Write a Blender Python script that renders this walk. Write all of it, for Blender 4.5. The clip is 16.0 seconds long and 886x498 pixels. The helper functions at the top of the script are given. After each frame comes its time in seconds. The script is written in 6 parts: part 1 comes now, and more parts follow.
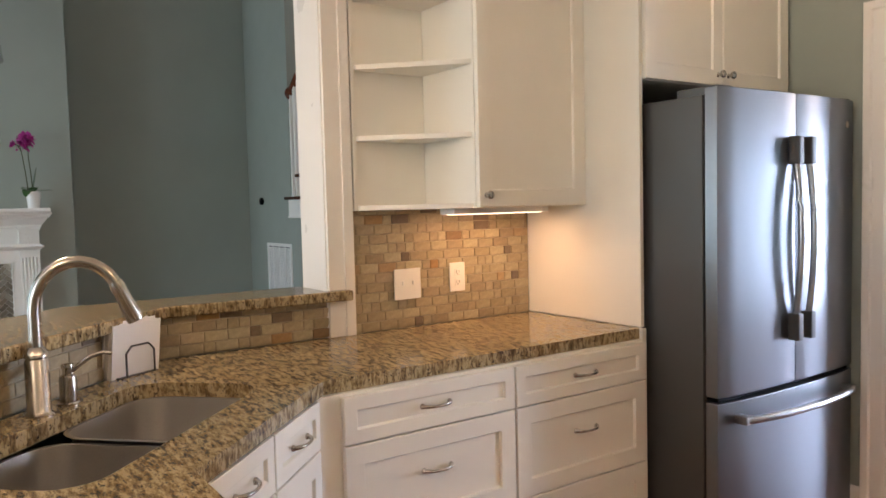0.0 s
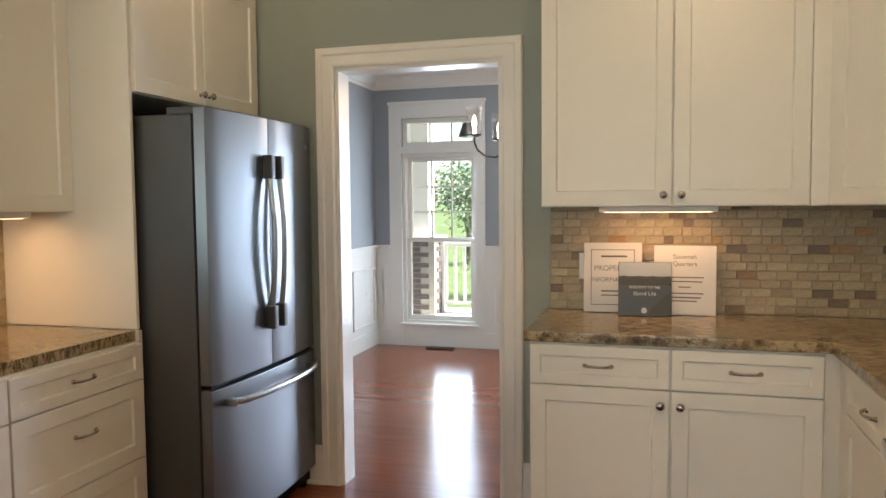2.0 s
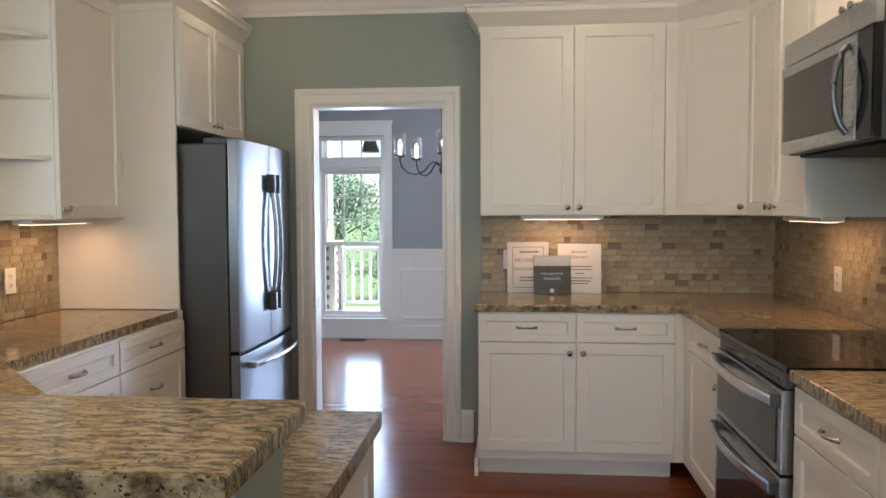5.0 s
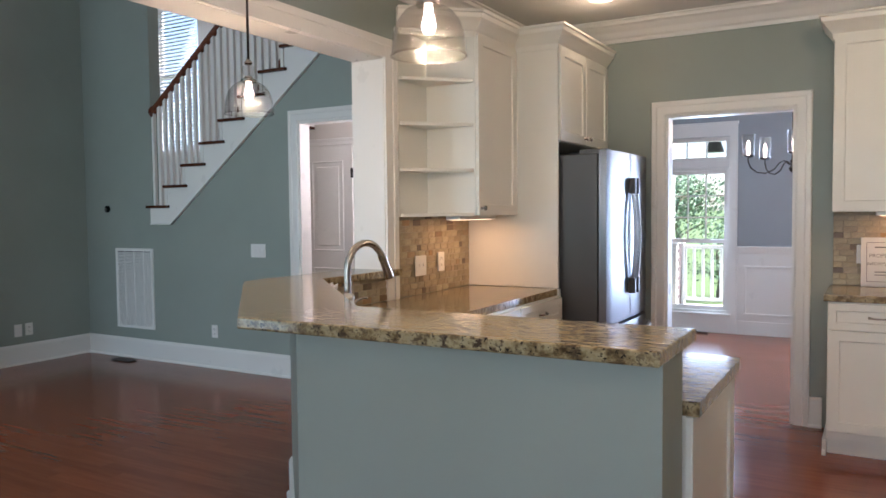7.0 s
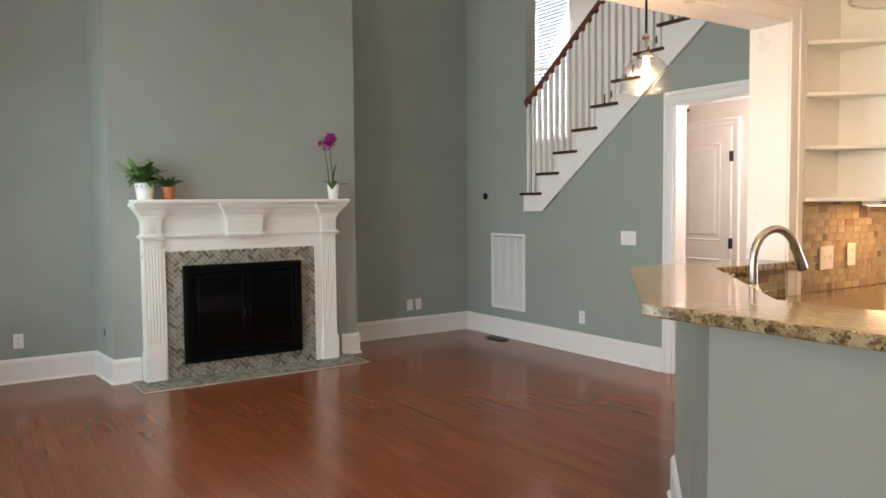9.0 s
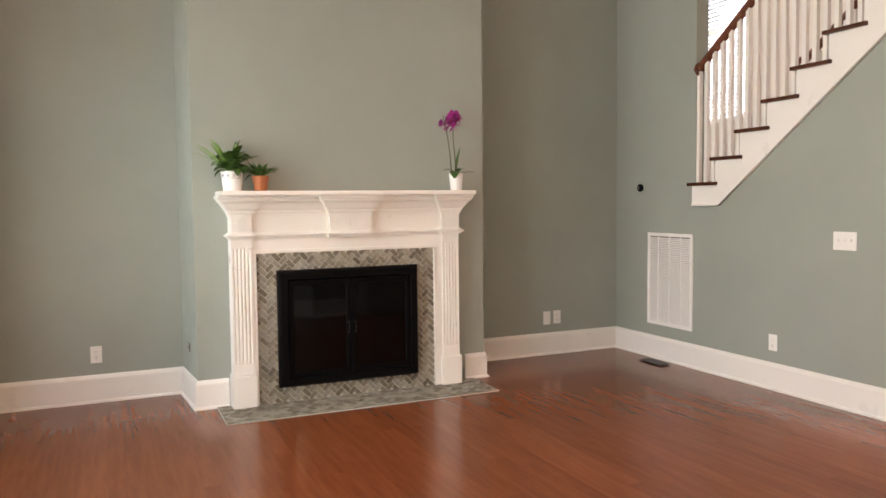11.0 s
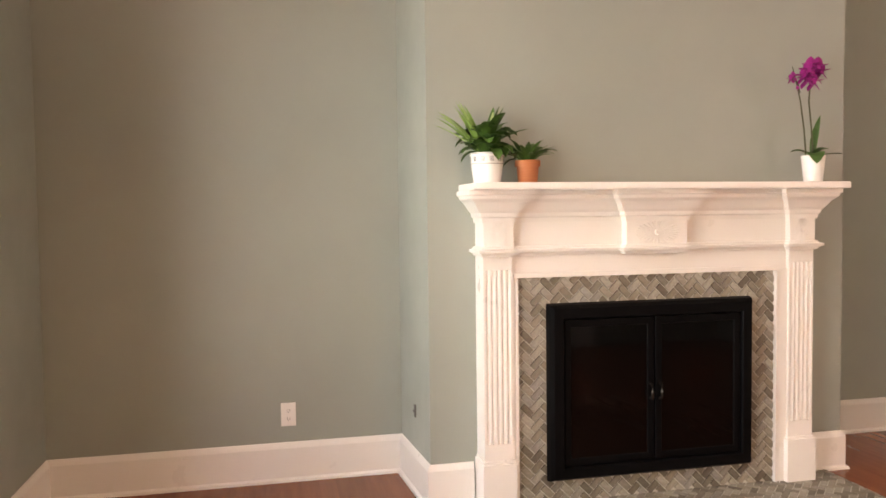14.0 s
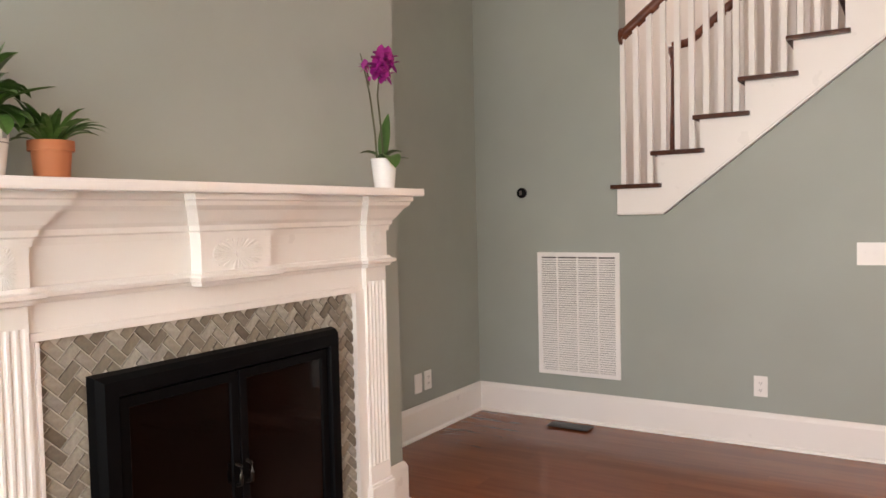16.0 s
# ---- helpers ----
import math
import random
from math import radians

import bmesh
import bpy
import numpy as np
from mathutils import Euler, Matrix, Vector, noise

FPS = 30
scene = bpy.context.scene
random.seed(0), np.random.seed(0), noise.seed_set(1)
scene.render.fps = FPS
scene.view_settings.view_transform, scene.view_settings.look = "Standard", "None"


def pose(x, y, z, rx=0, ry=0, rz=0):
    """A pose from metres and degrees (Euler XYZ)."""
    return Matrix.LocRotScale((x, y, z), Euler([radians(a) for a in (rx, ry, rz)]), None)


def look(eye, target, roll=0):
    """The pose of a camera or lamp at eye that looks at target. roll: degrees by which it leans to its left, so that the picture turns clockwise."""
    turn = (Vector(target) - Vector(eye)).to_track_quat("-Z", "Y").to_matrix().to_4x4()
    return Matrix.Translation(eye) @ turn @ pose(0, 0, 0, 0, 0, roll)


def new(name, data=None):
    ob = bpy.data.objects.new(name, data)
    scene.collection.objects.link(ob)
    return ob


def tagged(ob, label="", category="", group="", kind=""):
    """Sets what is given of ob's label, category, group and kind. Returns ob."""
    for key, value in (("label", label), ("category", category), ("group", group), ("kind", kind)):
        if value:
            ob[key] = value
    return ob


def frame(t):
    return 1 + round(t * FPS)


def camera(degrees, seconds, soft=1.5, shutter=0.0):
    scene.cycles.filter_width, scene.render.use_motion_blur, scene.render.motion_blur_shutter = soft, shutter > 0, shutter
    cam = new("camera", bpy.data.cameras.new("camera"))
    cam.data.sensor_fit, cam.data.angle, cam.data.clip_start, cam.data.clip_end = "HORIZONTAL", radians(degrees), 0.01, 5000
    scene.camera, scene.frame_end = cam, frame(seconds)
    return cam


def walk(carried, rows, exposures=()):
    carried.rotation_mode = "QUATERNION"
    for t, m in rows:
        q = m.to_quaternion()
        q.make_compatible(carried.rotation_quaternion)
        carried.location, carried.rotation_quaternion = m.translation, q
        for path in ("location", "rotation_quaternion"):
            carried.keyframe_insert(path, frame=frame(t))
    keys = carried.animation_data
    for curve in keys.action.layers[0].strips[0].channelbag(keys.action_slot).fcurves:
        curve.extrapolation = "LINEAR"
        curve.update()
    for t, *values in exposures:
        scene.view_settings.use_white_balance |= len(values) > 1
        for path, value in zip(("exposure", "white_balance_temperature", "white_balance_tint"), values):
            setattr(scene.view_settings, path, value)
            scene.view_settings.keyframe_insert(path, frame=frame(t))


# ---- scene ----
cam = camera(60.8, 16.0, soft=1.6)
# seconds, eye, target, roll
PATH = [
    (0, (0.366, 0.43, 1.386), (-1.276, 1.564, 1.268), -1.4),
    (0.5, (0.417, 0.467, 1.403), (-1.026, 1.845, 1.261), -1.3),
    (1, (0.448, 0.445, 1.397), (-0.684, 2.088, 1.264), -0.8),
    (1.5, (0.438, 0.303, 1.399), (-0.346, 2.138, 1.267), -0.5),
    (2, (0.44, 0.148, 1.395), (-0.112, 2.067, 1.271), -0.5),
    (2.5, (0.462, -0.043, 1.389), (-0.001, 1.899, 1.271), -0.4),
    (3, (0.43, -0.211, 1.405), (0.043, 1.748, 1.291), -0.2),
    (3.5, (0.335, -0.414, 1.414), (0.09, 1.567, 1.298), -0.2),
    (3.7, (0.3, -0.489, 1.414), (0.128, 1.5, 1.296), -0.2),
    (5.8, (0.128, -1.259, 1.394), (-0.091, 0.726, 1.297), -0.3),
    (6, (0.157, -1.32, 1.387), (-0.193, 0.646, 1.287), -0.5),
    (6.5, (0.203, -1.543, 1.391), (-0.504, 0.326, 1.291), -0.4),
    (7, (0.215, -1.771, 1.397), (-0.784, -0.041, 1.298), -0.6),
    (7.5, (0.299, -1.858, 1.395), (-0.962, -0.309, 1.294), -0.8),
    (8, (0.351, -1.909, 1.379), (-1.124, -0.562, 1.273), -0.7),
    (8.5, (0.237, -1.908, 1.372), (-1.375, -0.728, 1.262), -0.6),
    (8.7, (0.146, -1.875, 1.373), (-1.488, -0.727, 1.26), -0.6),
    (10.8, (-0.997, -1.195, 1.34), (-2.795, -0.328, 1.218), -0.4),
    (11, (-1.118, -1.208, 1.341), (-2.938, -0.389, 1.22), -0.6),
    (11.5, (-1.447, -1.192, 1.326), (-3.337, -0.549, 1.211), -0.6),
    (12, (-1.738, -1.179, 1.33), (-3.684, -0.732, 1.214), -0.6),
    (12.5, (-2.063, -1.128, 1.343), (-4.046, -0.895, 1.23), -0.8),
    (13, (-2.366, -1.212, 1.342), (-4.357, -1.049, 1.24), -0.8),
    (13.5, (-2.679, -1.26, 1.312), (-4.664, -1.033, 1.22), -0.8),
    (14, (-3.007, -1.325, 1.298), (-4.957, -0.892, 1.21), -0.7),
    (14.5, (-3.324, -1.409, 1.311), (-5.164, -0.628, 1.227), -0.9),
    (15, (-3.672, -1.4, 1.311), (-5.333, -0.289, 1.233), -1.3),
    (15.5, (-4.016, -1.411, 1.325), (-5.412, 0.018, 1.236), -1.3),
    (16, (-4.239, -1.361, 1.318), (-5.306, 0.328, 1.231), -1.3),
]
# seconds, stops, kelvin, tint
EXPOSURES = [
    (0.0, 3.1, 6450, 25), (1.0, 2.8, 6700, 20), (2.5, 2.65, 6750, 17), (3.5, 2.65, 6200, 18), (6.0, 2.62, 5850, 20), (7.2, 2.8, 5950, 24), (8.3, 3.2, 6650, 26),
    (11.0, 3.85, 8300, 39), (12.0, 4.1, 8400, 41), (12.5, 4.0, 8700, 43), (13.0, 3.95, 9000, 44), (14.0, 4.0, 9300, 47), (15.0, 3.95, 8500, 45), (16.0, 3.75, 8300, 44),
]
walk(cam, [(t, look(e, g, r)) for t, e, g, r in PATH], EXPOSURES)


# ---- light ----
def sky_world():
    w = bpy.data.worlds.new("sky")
    scene.world = w
    w.use_nodes = True
    nt = w.node_tree
    sky = nt.nodes.new("ShaderNodeTexSky")
    sky.sky_type = "NISHITA"
    sky.sun_disc = False
    sky.sun_elevation = radians(52)
    sky.sun_rotation = radians(80)
    nt.links.new(sky.outputs[0], nt.nodes["Background"].inputs[0])
    nt.nodes["Background"].inputs[1].default_value = 0.06


sky_world()


def lamp(name, kind, energy, color, m, size=0.1, size_y=None, spread=None):
    d = bpy.data.lights.new(name, kind)
    d.energy, d.color = energy, color
    if kind == "AREA":
        d.shape, d.size, d.size_y = "RECTANGLE", size, size_y or size
        if spread:
            d.spread = radians(spread)
    elif kind == "SUN":
        d.angle = radians(0.5)
    else:
        d.shadow_soft_size = size
        if kind == "SPOT":
            d.spot_size, d.spot_blend = radians(spread or 110), 0.7
    ob = new(name, d)
    ob.matrix_world = m
    return ob


DAY = (0.80, 0.94, 1.0)
WARM = (1.0, 0.77, 0.48)
K = 0.05
lamp("sun", "SUN", 3.4, (1.0, 0.95, 0.86), look((11, 2.0, 13), (0, 0, 0)))
# daylight standing in window openings; the first dining one is unseen, added for fill
lamp("daylight_dining", "AREA", 420 * K, (0.62, 0.81, 1.0), look((0.72, 7.2, 1.2), (0.5, 3, 0.8)), 0.72, 1.9)
lamp("daylight_dining", "AREA", 85 * K, (0.62, 0.81, 1.0), look((-1.45, 7.14, 1.15), (-1.15, 3, 0.7)), 0.45, 1.8)
# Third opening and its lamp lie out of view, added for extra light.
for wx, pw in ((-5.465, 27), (-4.525, 31), (-3.585, 42)):
    lamp("daylight_living", "AREA", pw * K, (0.62, 0.94, 1.0), look((wx, -2.33, 1.5), (wx - 0.4, 2, 1.2)), 0.66, 2.0, 128)
lamp("daylight_breakfast", "AREA", 225 * K, DAY, look((0.1, -4.40, 1.4), (0.1, 0, 1.2)), 2.6, 1.9)
# Warm fill in an unseen high opening; no window is known there.
lamp("upper_wall_fill", "AREA", 78 * K, (1.0, 0.93, 0.85), look((-4.2, -2.52, 4.6), (-4.6, 2, 2.0)), 3.0, 1.0)
# lamps of the rooms; second and third downlights are unseen, added as fill
for px, py, pw in ((-1.3, 2.85, 9), (0.6, 1.5, 110), (0.3, -1.3, 40)):
    lamp("downlight_and_fill", "POINT", 0.62 * pw * K, WARM, pose(px, py, 2.6), 0.07)
PENDANTS = ((-2.03, 0.54), (-0.815, -0.05))
for px, py in PENDANTS:
    lamp("pendant_lamp", "POINT", 34 * K, WARM, pose(px, py, 1.80), 0.02)
lamp("chandelier_lamp", "POINT", 30 * K, WARM, pose(-0.42, 5.2, 2.1), 0.1)
UL = (1.0, 0.56, 0.25)
lamp("shelf_underlight", "AREA", 3.9 * K, UL, look((-1.905, 2.25, 1.343), (-2.0, 2.25, 0)), 0.4, 0.05)
lamp("counter_underlight", "AREA", 3.9 * K, UL, look((0.43, 3.345, 1.343), (0.43, 3.43, 0)), 0.4, 0.05)
lamp("range_underlight", "AREA", 3.9 * K, UL, look((1.475, 2.5, 1.343), (1.57, 2.5, 0)), 0.4, 0.05)
lamp("daylight_stair", "AREA", 60 * K, (0.85, 0.94, 1.0), look((-6.83, 4.25, 3.0), (-6.0, 2.5, 2.6)), 0.7, 1.7)
# No fixtures here: hidden point lights added to brighten hall and stairwell.
lamp("hall_fill", "POINT", 76 * K, (1.0, 0.94, 0.92), pose(-3.1, 3.55, 2.0), 0.08)
lamp("stairwell_fill", "POINT", 32 * K, (1.0, 0.93, 0.86), pose(-4.7, 3.75, 4.6), 0.15)


# ---- materials ----
def nodes_of(name):
    m = bpy.data.materials.new(name)
    m.use_nodes = True
    nt = m.node_tree
    return m, nt, nt.nodes["Principled BSDF"]


def node(nt, kind, **sets):
    n = nt.nodes.new(kind)
    for k, v in sets.items():
        n.inputs[k.replace("_", " ")].default_value = v
    return n


def ramp(nt, src, stops):
    r = nt.nodes.new("ShaderNodeValToRGB")
    e = r.color_ramp.elements
    while len(e) < len(stops):
        e.new(0.5)
    for i, (p, c) in enumerate(stops):
        e[i].position, e[i].color = p, (*c, 1)
    nt.links.new(src, r.inputs[0])
    return r.outputs[0]


def coords(nt, scale=(1, 1, 1)):
    tc = nt.nodes.new("ShaderNodeTexCoord")
    mp = nt.nodes.new("ShaderNodeMapping")
    mp.inputs["Scale"].default_value = scale
    nt.links.new(tc.outputs["Object"], mp.inputs[0])
    return mp.outputs[0]


def noise_tex(nt, vec, scale, detail=4, rough=0.55):
    n = node(nt, "ShaderNodeTexNoise", Scale=scale, Detail=detail, Roughness=rough)
    nt.links.new(vec, n.inputs["Vector"])
    return n.outputs["Fac"]


def bump(nt, b, height, strength, dist=0.002):
    bp = node(nt, "ShaderNodeBump", Strength=strength, Distance=dist)
    nt.links.new(height, bp.inputs["Height"])
    nt.links.new(bp.outputs[0], b.inputs["Normal"])


def mixc(nt, fac, a, c, mode="MIX"):
    mx = nt.nodes.new("ShaderNodeMix")
    mx.data_type, mx.blend_type = "RGBA", mode
    for sock, v in ((mx.inputs["Factor"], fac), (mx.inputs["A"], a), (mx.inputs["B"], c)):
        if isinstance(v, (int, float)):
            sock.default_value = v
        elif isinstance(v, tuple):
            sock.default_value = (*v, 1)
        else:
            nt.links.new(v, sock)
    return mx.outputs["Result"]


def paint(name, col, rough=0.45, vary=0.06, bumpy=0.15, grain=220, spec=0.5):
    """Painted surface: faint roller stipple and a large soft mottling."""
    m, nt, b = nodes_of(name)
    v = coords(nt)
    b.inputs["Specular IOR Level"].default_value = spec
    big = noise_tex(nt, v, 1.7, 3)
    lo = tuple(c * (1 - vary) for c in col)
    hi = tuple(min(1, c * (1 + vary)) for c in col)
    c = ramp(nt, big, ((0.3, lo), (0.7, hi)))
    nt.links.new(c, b.inputs["Base Color"])
    fine = noise_tex(nt, v, grain, 2)
    bump(nt, b, fine, bumpy, 0.0006)
    rr = ramp(nt, noise_tex(nt, v, 6, 3), ((0.3, (rough * 0.85,) * 3), (0.75, (min(1, rough * 1.15),) * 3)))
    nt.links.new(rr, b.inputs["Roughness"])
    return m


def metal(name, col, rough, stretch=(1, 1, 1), streak=0.0, metallic=1.0):
    m, nt, b = nodes_of(name)
    b.inputs["Metallic"].default_value = metallic
    v = coords(nt, stretch)
    n = noise_tex(nt, v, 40, 5)
    c = ramp(nt, n, ((0.3, tuple(x * 0.9 for x in col)), (0.7, col)))
    nt.links.new(c, b.inputs["Base Color"])
    r = ramp(nt, n, ((0.25, (rough * 0.8,) * 3), (0.75, (rough * 1.2,) * 3)))
    nt.links.new(r, b.inputs["Roughness"])
    if streak:
        bump(nt, b, n, streak, 0.001)
    return m


def granite():
    m, nt, b = nodes_of("granite")
    v = coords(nt, (1, 1, 1))
    warp = nt.nodes.new("ShaderNodeMapping")
    warp.inputs["Rotation"].default_value = (0, 0, radians(28))
    warp.inputs["Scale"].default_value = (0.8, 2.8, 1)
    nt.links.new(v, warp.inputs[0])
    w = warp.outputs[0]
    base = ramp(nt, noise_tex(nt, w, 24, 6, 0.68), ((0.32, (0.06, 0.038, 0.02)), (0.43, (0.19, 0.13, 0.06)), (0.56, (0.43, 0.34, 0.19)), (0.78, (0.36, 0.31, 0.22))))
    clump = ramp(nt, noise_tex(nt, w, 7, 4, 0.6), ((0.38, (0.15,) * 3), (0.6, (1, 1, 1))))
    fleck = ramp(nt, noise_tex(nt, w, 52, 5, 0.65), ((0.40, (1, 1, 1)), (0.48, (0, 0, 0))))
    fleck = mixc(nt, 1.0, fleck, clump, "MULTIPLY")
    c1 = mixc(nt, fleck, base, (0.075, 0.048, 0.03))
    spots = ramp(nt, noise_tex(nt, v, 110, 3, 0.6), ((0.35, (1, 1, 1)), (0.39, (0, 0, 0))))
    c2 = mixc(nt, spots, c1, (0.025, 0.02, 0.017))
    nt.links.new(c2, b.inputs["Base Color"])
    b.inputs["Roughness"].default_value = 0.12
    return m


def plank_wood(name, dark, light, rough, along="x"):
    """Boards: each island or object has its own tone, with grain along it."""
    m, nt, b = nodes_of(name)
    v = coords(nt, (1.2, 14, 14) if along == "x" else (14, 1.2, 14))
    geo = nt.nodes.new("ShaderNodeNewGeometry")
    obi = nt.nodes.new("ShaderNodeObjectInfo")
    add = nt.nodes.new("ShaderNodeMath")
    add.operation = "ADD"
    nt.links.new(geo.outputs["Random Per Island"], add.inputs[0])
    nt.links.new(obi.outputs["Random"], add.inputs[1])
    fr = nt.nodes.new("ShaderNodeMath")
    fr.operation = "FRACT"
    nt.links.new(add.outputs[0], fr.inputs[0])
    off = nt.nodes.new("ShaderNodeVectorMath")
    off.operation = "MULTIPLY_ADD"
    off.inputs[1].default_value = (1, 1, 1)
    nt.links.new(v, off.inputs[0])
    comb = nt.nodes.new("ShaderNodeCombineXYZ")
    mul = nt.nodes.new("ShaderNodeMath")
    mul.operation = "MULTIPLY"
    mul.inputs[1].default_value = 37.0
    nt.links.new(fr.outputs[0], mul.inputs[0])
    nt.links.new(mul.outputs[0], comb.inputs[0])
    nt.links.new(mul.outputs[0], comb.inputs[2])
    nt.links.new(comb.outputs[0], off.inputs[2])
    g = noise_tex(nt, off.outputs[0], 2.0, 3, 0.5)
    base = ramp(nt, g, ((0.3, dark), (0.7, light)))
    tone = ramp(nt, fr.outputs[0], ((0.0, (0.88, 0.86, 0.84)), (1.0, (1.06, 1.05, 1.03))))
    c = mixc(nt, 1.0, base, tone, "MULTIPLY")
    pores = ramp(nt, noise_tex(nt, off.outputs[0], 7, 2, 0.5), ((0.3, (0.7, 0.66, 0.62)), (0.55, (1, 1, 1))))
    c = mixc(nt, 0.18, c, pores, "MULTIPLY")
    nt.links.new(c, b.inputs["Base Color"])
    r = ramp(nt, noise_tex(nt, coords(nt), 2.2, 4), ((0.3, (rough * 0.8,) * 3), (0.75, (rough * 1.35,) * 3)))
    nt.links.new(r, b.inputs["Roughness"])
    b.inputs["Specular IOR Level"].default_value = 0.33
    bump(nt, b, noise_tex(nt, coords(nt, (1, 5, 1) if along == "x" else (5, 1, 1)), 9, 3), 0.12, 0.002)
    return m


def random_tone(name, stops, rough, grain=30, contrast=0.25, bumpy=0.2):
    """Pieces (tiles, bricks, mosaic): tone by piece, mottled inside."""
    m, nt, b = nodes_of(name)
    geo = nt.nodes.new("ShaderNodeNewGeometry")
    obi = nt.nodes.new("ShaderNodeObjectInfo")
    add = nt.nodes.new("ShaderNodeMath")
    add.operation = "ADD"
    nt.links.new(geo.outputs["Random Per Island"], add.inputs[0])
    nt.links.new(obi.outputs["Random"], add.inputs[1])
    fr = nt.nodes.new("ShaderNodeMath")
    fr.operation = "FRACT"
    nt.links.new(add.outputs[0], fr.inputs[0])
    base = ramp(nt, fr.outputs[0], stops)
    v = coords(nt)
    n = noise_tex(nt, v, grain, 5, 0.6)
    mott = ramp(nt, n, ((0.3, (1 - contrast,) * 3), (0.7, (1 + contrast * 0.4,) * 3)))
    c = mixc(nt, 1.0, base, mott, "MULTIPLY")
    nt.links.new(c, b.inputs["Base Color"])
    b.inputs["Roughness"].default_value = rough
    bump(nt, b, n, bumpy, 0.001)
    return m


def glass(name, tint=(0.97, 0.99, 0.98), gloss=1.0, rough=0.0, ribs=0.0):
    m = bpy.data.materials.new(name)
    m.use_nodes = True
    nt = m.node_tree
    nt.nodes.remove(nt.nodes["Principled BSDF"])
    out = nt.nodes["Material Output"]
    tr = nt.nodes.new("ShaderNodeBsdfTransparent")
    tr.inputs[0].default_value = (*tint, 1)
    gl = nt.nodes.new("ShaderNodeBsdfGlossy")
    gl.inputs["Roughness"].default_value = rough
    fz = nt.nodes.new("ShaderNodeLayerWeight")
    fz.inputs["Blend"].default_value = 0.5
    pw5 = nt.nodes.new("ShaderNodeMath")
    pw5.operation, pw5.inputs[1].default_value = "POWER", 4.0
    nt.links.new(fz.outputs["Facing"], pw5.inputs[0])
    mul = nt.nodes.new("ShaderNodeMath")
    mul.operation = "MULTIPLY_ADD"
    mul.inputs[1].default_value, mul.inputs[2].default_value = 0.45 * gloss, 0.03 * gloss
    nt.links.new(pw5.outputs[0], mul.inputs[0])
    if ribs:
        v = coords(nt, (1, 1, 5))
        bp = node(nt, "ShaderNodeBump", Strength=ribs, Distance=0.004)
        nt.links.new(noise_tex(nt, v, 55, 3), bp.inputs["Height"])
        nt.links.new(bp.outputs[0], gl.inputs["Normal"])
        nt.links.new(bp.outputs[0], fz.inputs["Normal"])
    mx = nt.nodes.new("ShaderNodeMixShader")
    nt.links.new(mul.outputs[0], mx.inputs[0])
    nt.links.new(tr.outputs[0], mx.inputs[1])
    nt.links.new(gl.outputs[0], mx.inputs[2])
    nt.links.new(mx.outputs[0], out.inputs[0])
    return m


def glow(name, col, strength):
    m, nt, b = nodes_of(name)
    b.inputs["Base Color"].default_value = (*col, 1)
    b.inputs["Emission Color"].default_value = (*col, 1)
    b.inputs["Emission Strength"].default_value = strength
    return m


def leafy(name, a, c, rough=0.4):
    m, nt, b = nodes_of(name)
    geo = nt.nodes.new("ShaderNodeNewGeometry")
    col = ramp(nt, geo.outputs["Random Per Island"], ((0.0, a), (1.0, c)))
    n = noise_tex(nt, coords(nt), 60, 3)
    sh = ramp(nt, n, ((0.3, (0.75, 0.78, 0.7)), (0.7, (1.1, 1.1, 1.05))))
    nt.links.new(mixc(nt, 1.0, col, sh, "MULTIPLY"), b.inputs["Base Color"])
    b.inputs["Roughness"].default_value = rough
    return m


M_WALL = paint("sage_wall_paint", (0.306, 0.340, 0.297), 0.5, 0.04, 0.2)
M_CAB = paint("cream_cabinet_paint", (0.80, 0.77, 0.69), 0.34, 0.015, 0.0)
M_TRIM = paint("white_trim_paint", (0.82, 0.79, 0.74), 0.32, 0.015, 0.0)
M_CEIL = paint("ceiling_paint", (0.8, 0.78, 0.74), 0.8, 0.03, 0.3)
M_HALL = paint("cream_hall_paint", (0.78, 0.73, 0.66), 0.55, 0.03, 0.15)
M_DINE = paint("grey_dining_paint", (0.33, 0.35, 0.37), 0.5, 0.04, 0.2)
M_GRANITE = granite()
M_FLOOR = plank_wood("cherry_floor", (0.20, 0.052, 0.021), (0.25, 0.069, 0.0275), 0.17, "x")
M_TREAD = plank_wood("dark_tread_wood", (0.05, 0.018, 0.010), (0.11, 0.036, 0.02), 0.25, "y")
M_RAILWOOD = plank_wood("handrail_wood", (0.09, 0.03, 0.016), (0.2, 0.065, 0.035), 0.25, "x")
M_STEEL = metal("brushed_stainless", (0.24, 0.25, 0.275), 0.35, (30, 30, 0.6))
M_STEELH = metal("brushed_stainless_across", (0.46, 0.47, 0.48), 0.28, (0.6, 30, 30))
M_STRAP = metal("polished_strap", (0.62, 0.63, 0.64), 0.2, (0.6, 30, 30))
M_SINK = metal("sink_steel", (0.5, 0.48, 0.46), 0.34, (8, 8, 8), 0.04)
M_NICKEL = metal("brushed_nickel", (0.52, 0.48, 0.43), 0.24)
M_DARKMETAL = metal("dark_bronze", (0.05, 0.045, 0.04), 0.4)
M_FRIDGESIDE = paint("grey_appliance_side", (0.065, 0.065, 0.065), 0.4, 0.05, 0.3, 500)
M_BLACK = paint("black_enamel", (0.003, 0.0032, 0.0036), 0.4, 0.1, 0.05, spec=0.06)
M_BLACKGLASS = paint("black_glass", (0.005, 0.005, 0.005), 0.06, 0.1, 0.0, spec=0.3)
M_FIREGLASS = paint("fireplace_glass", (0.002, 0.0015, 0.0015), 0.05, 0.1, 0.0, spec=0.22)
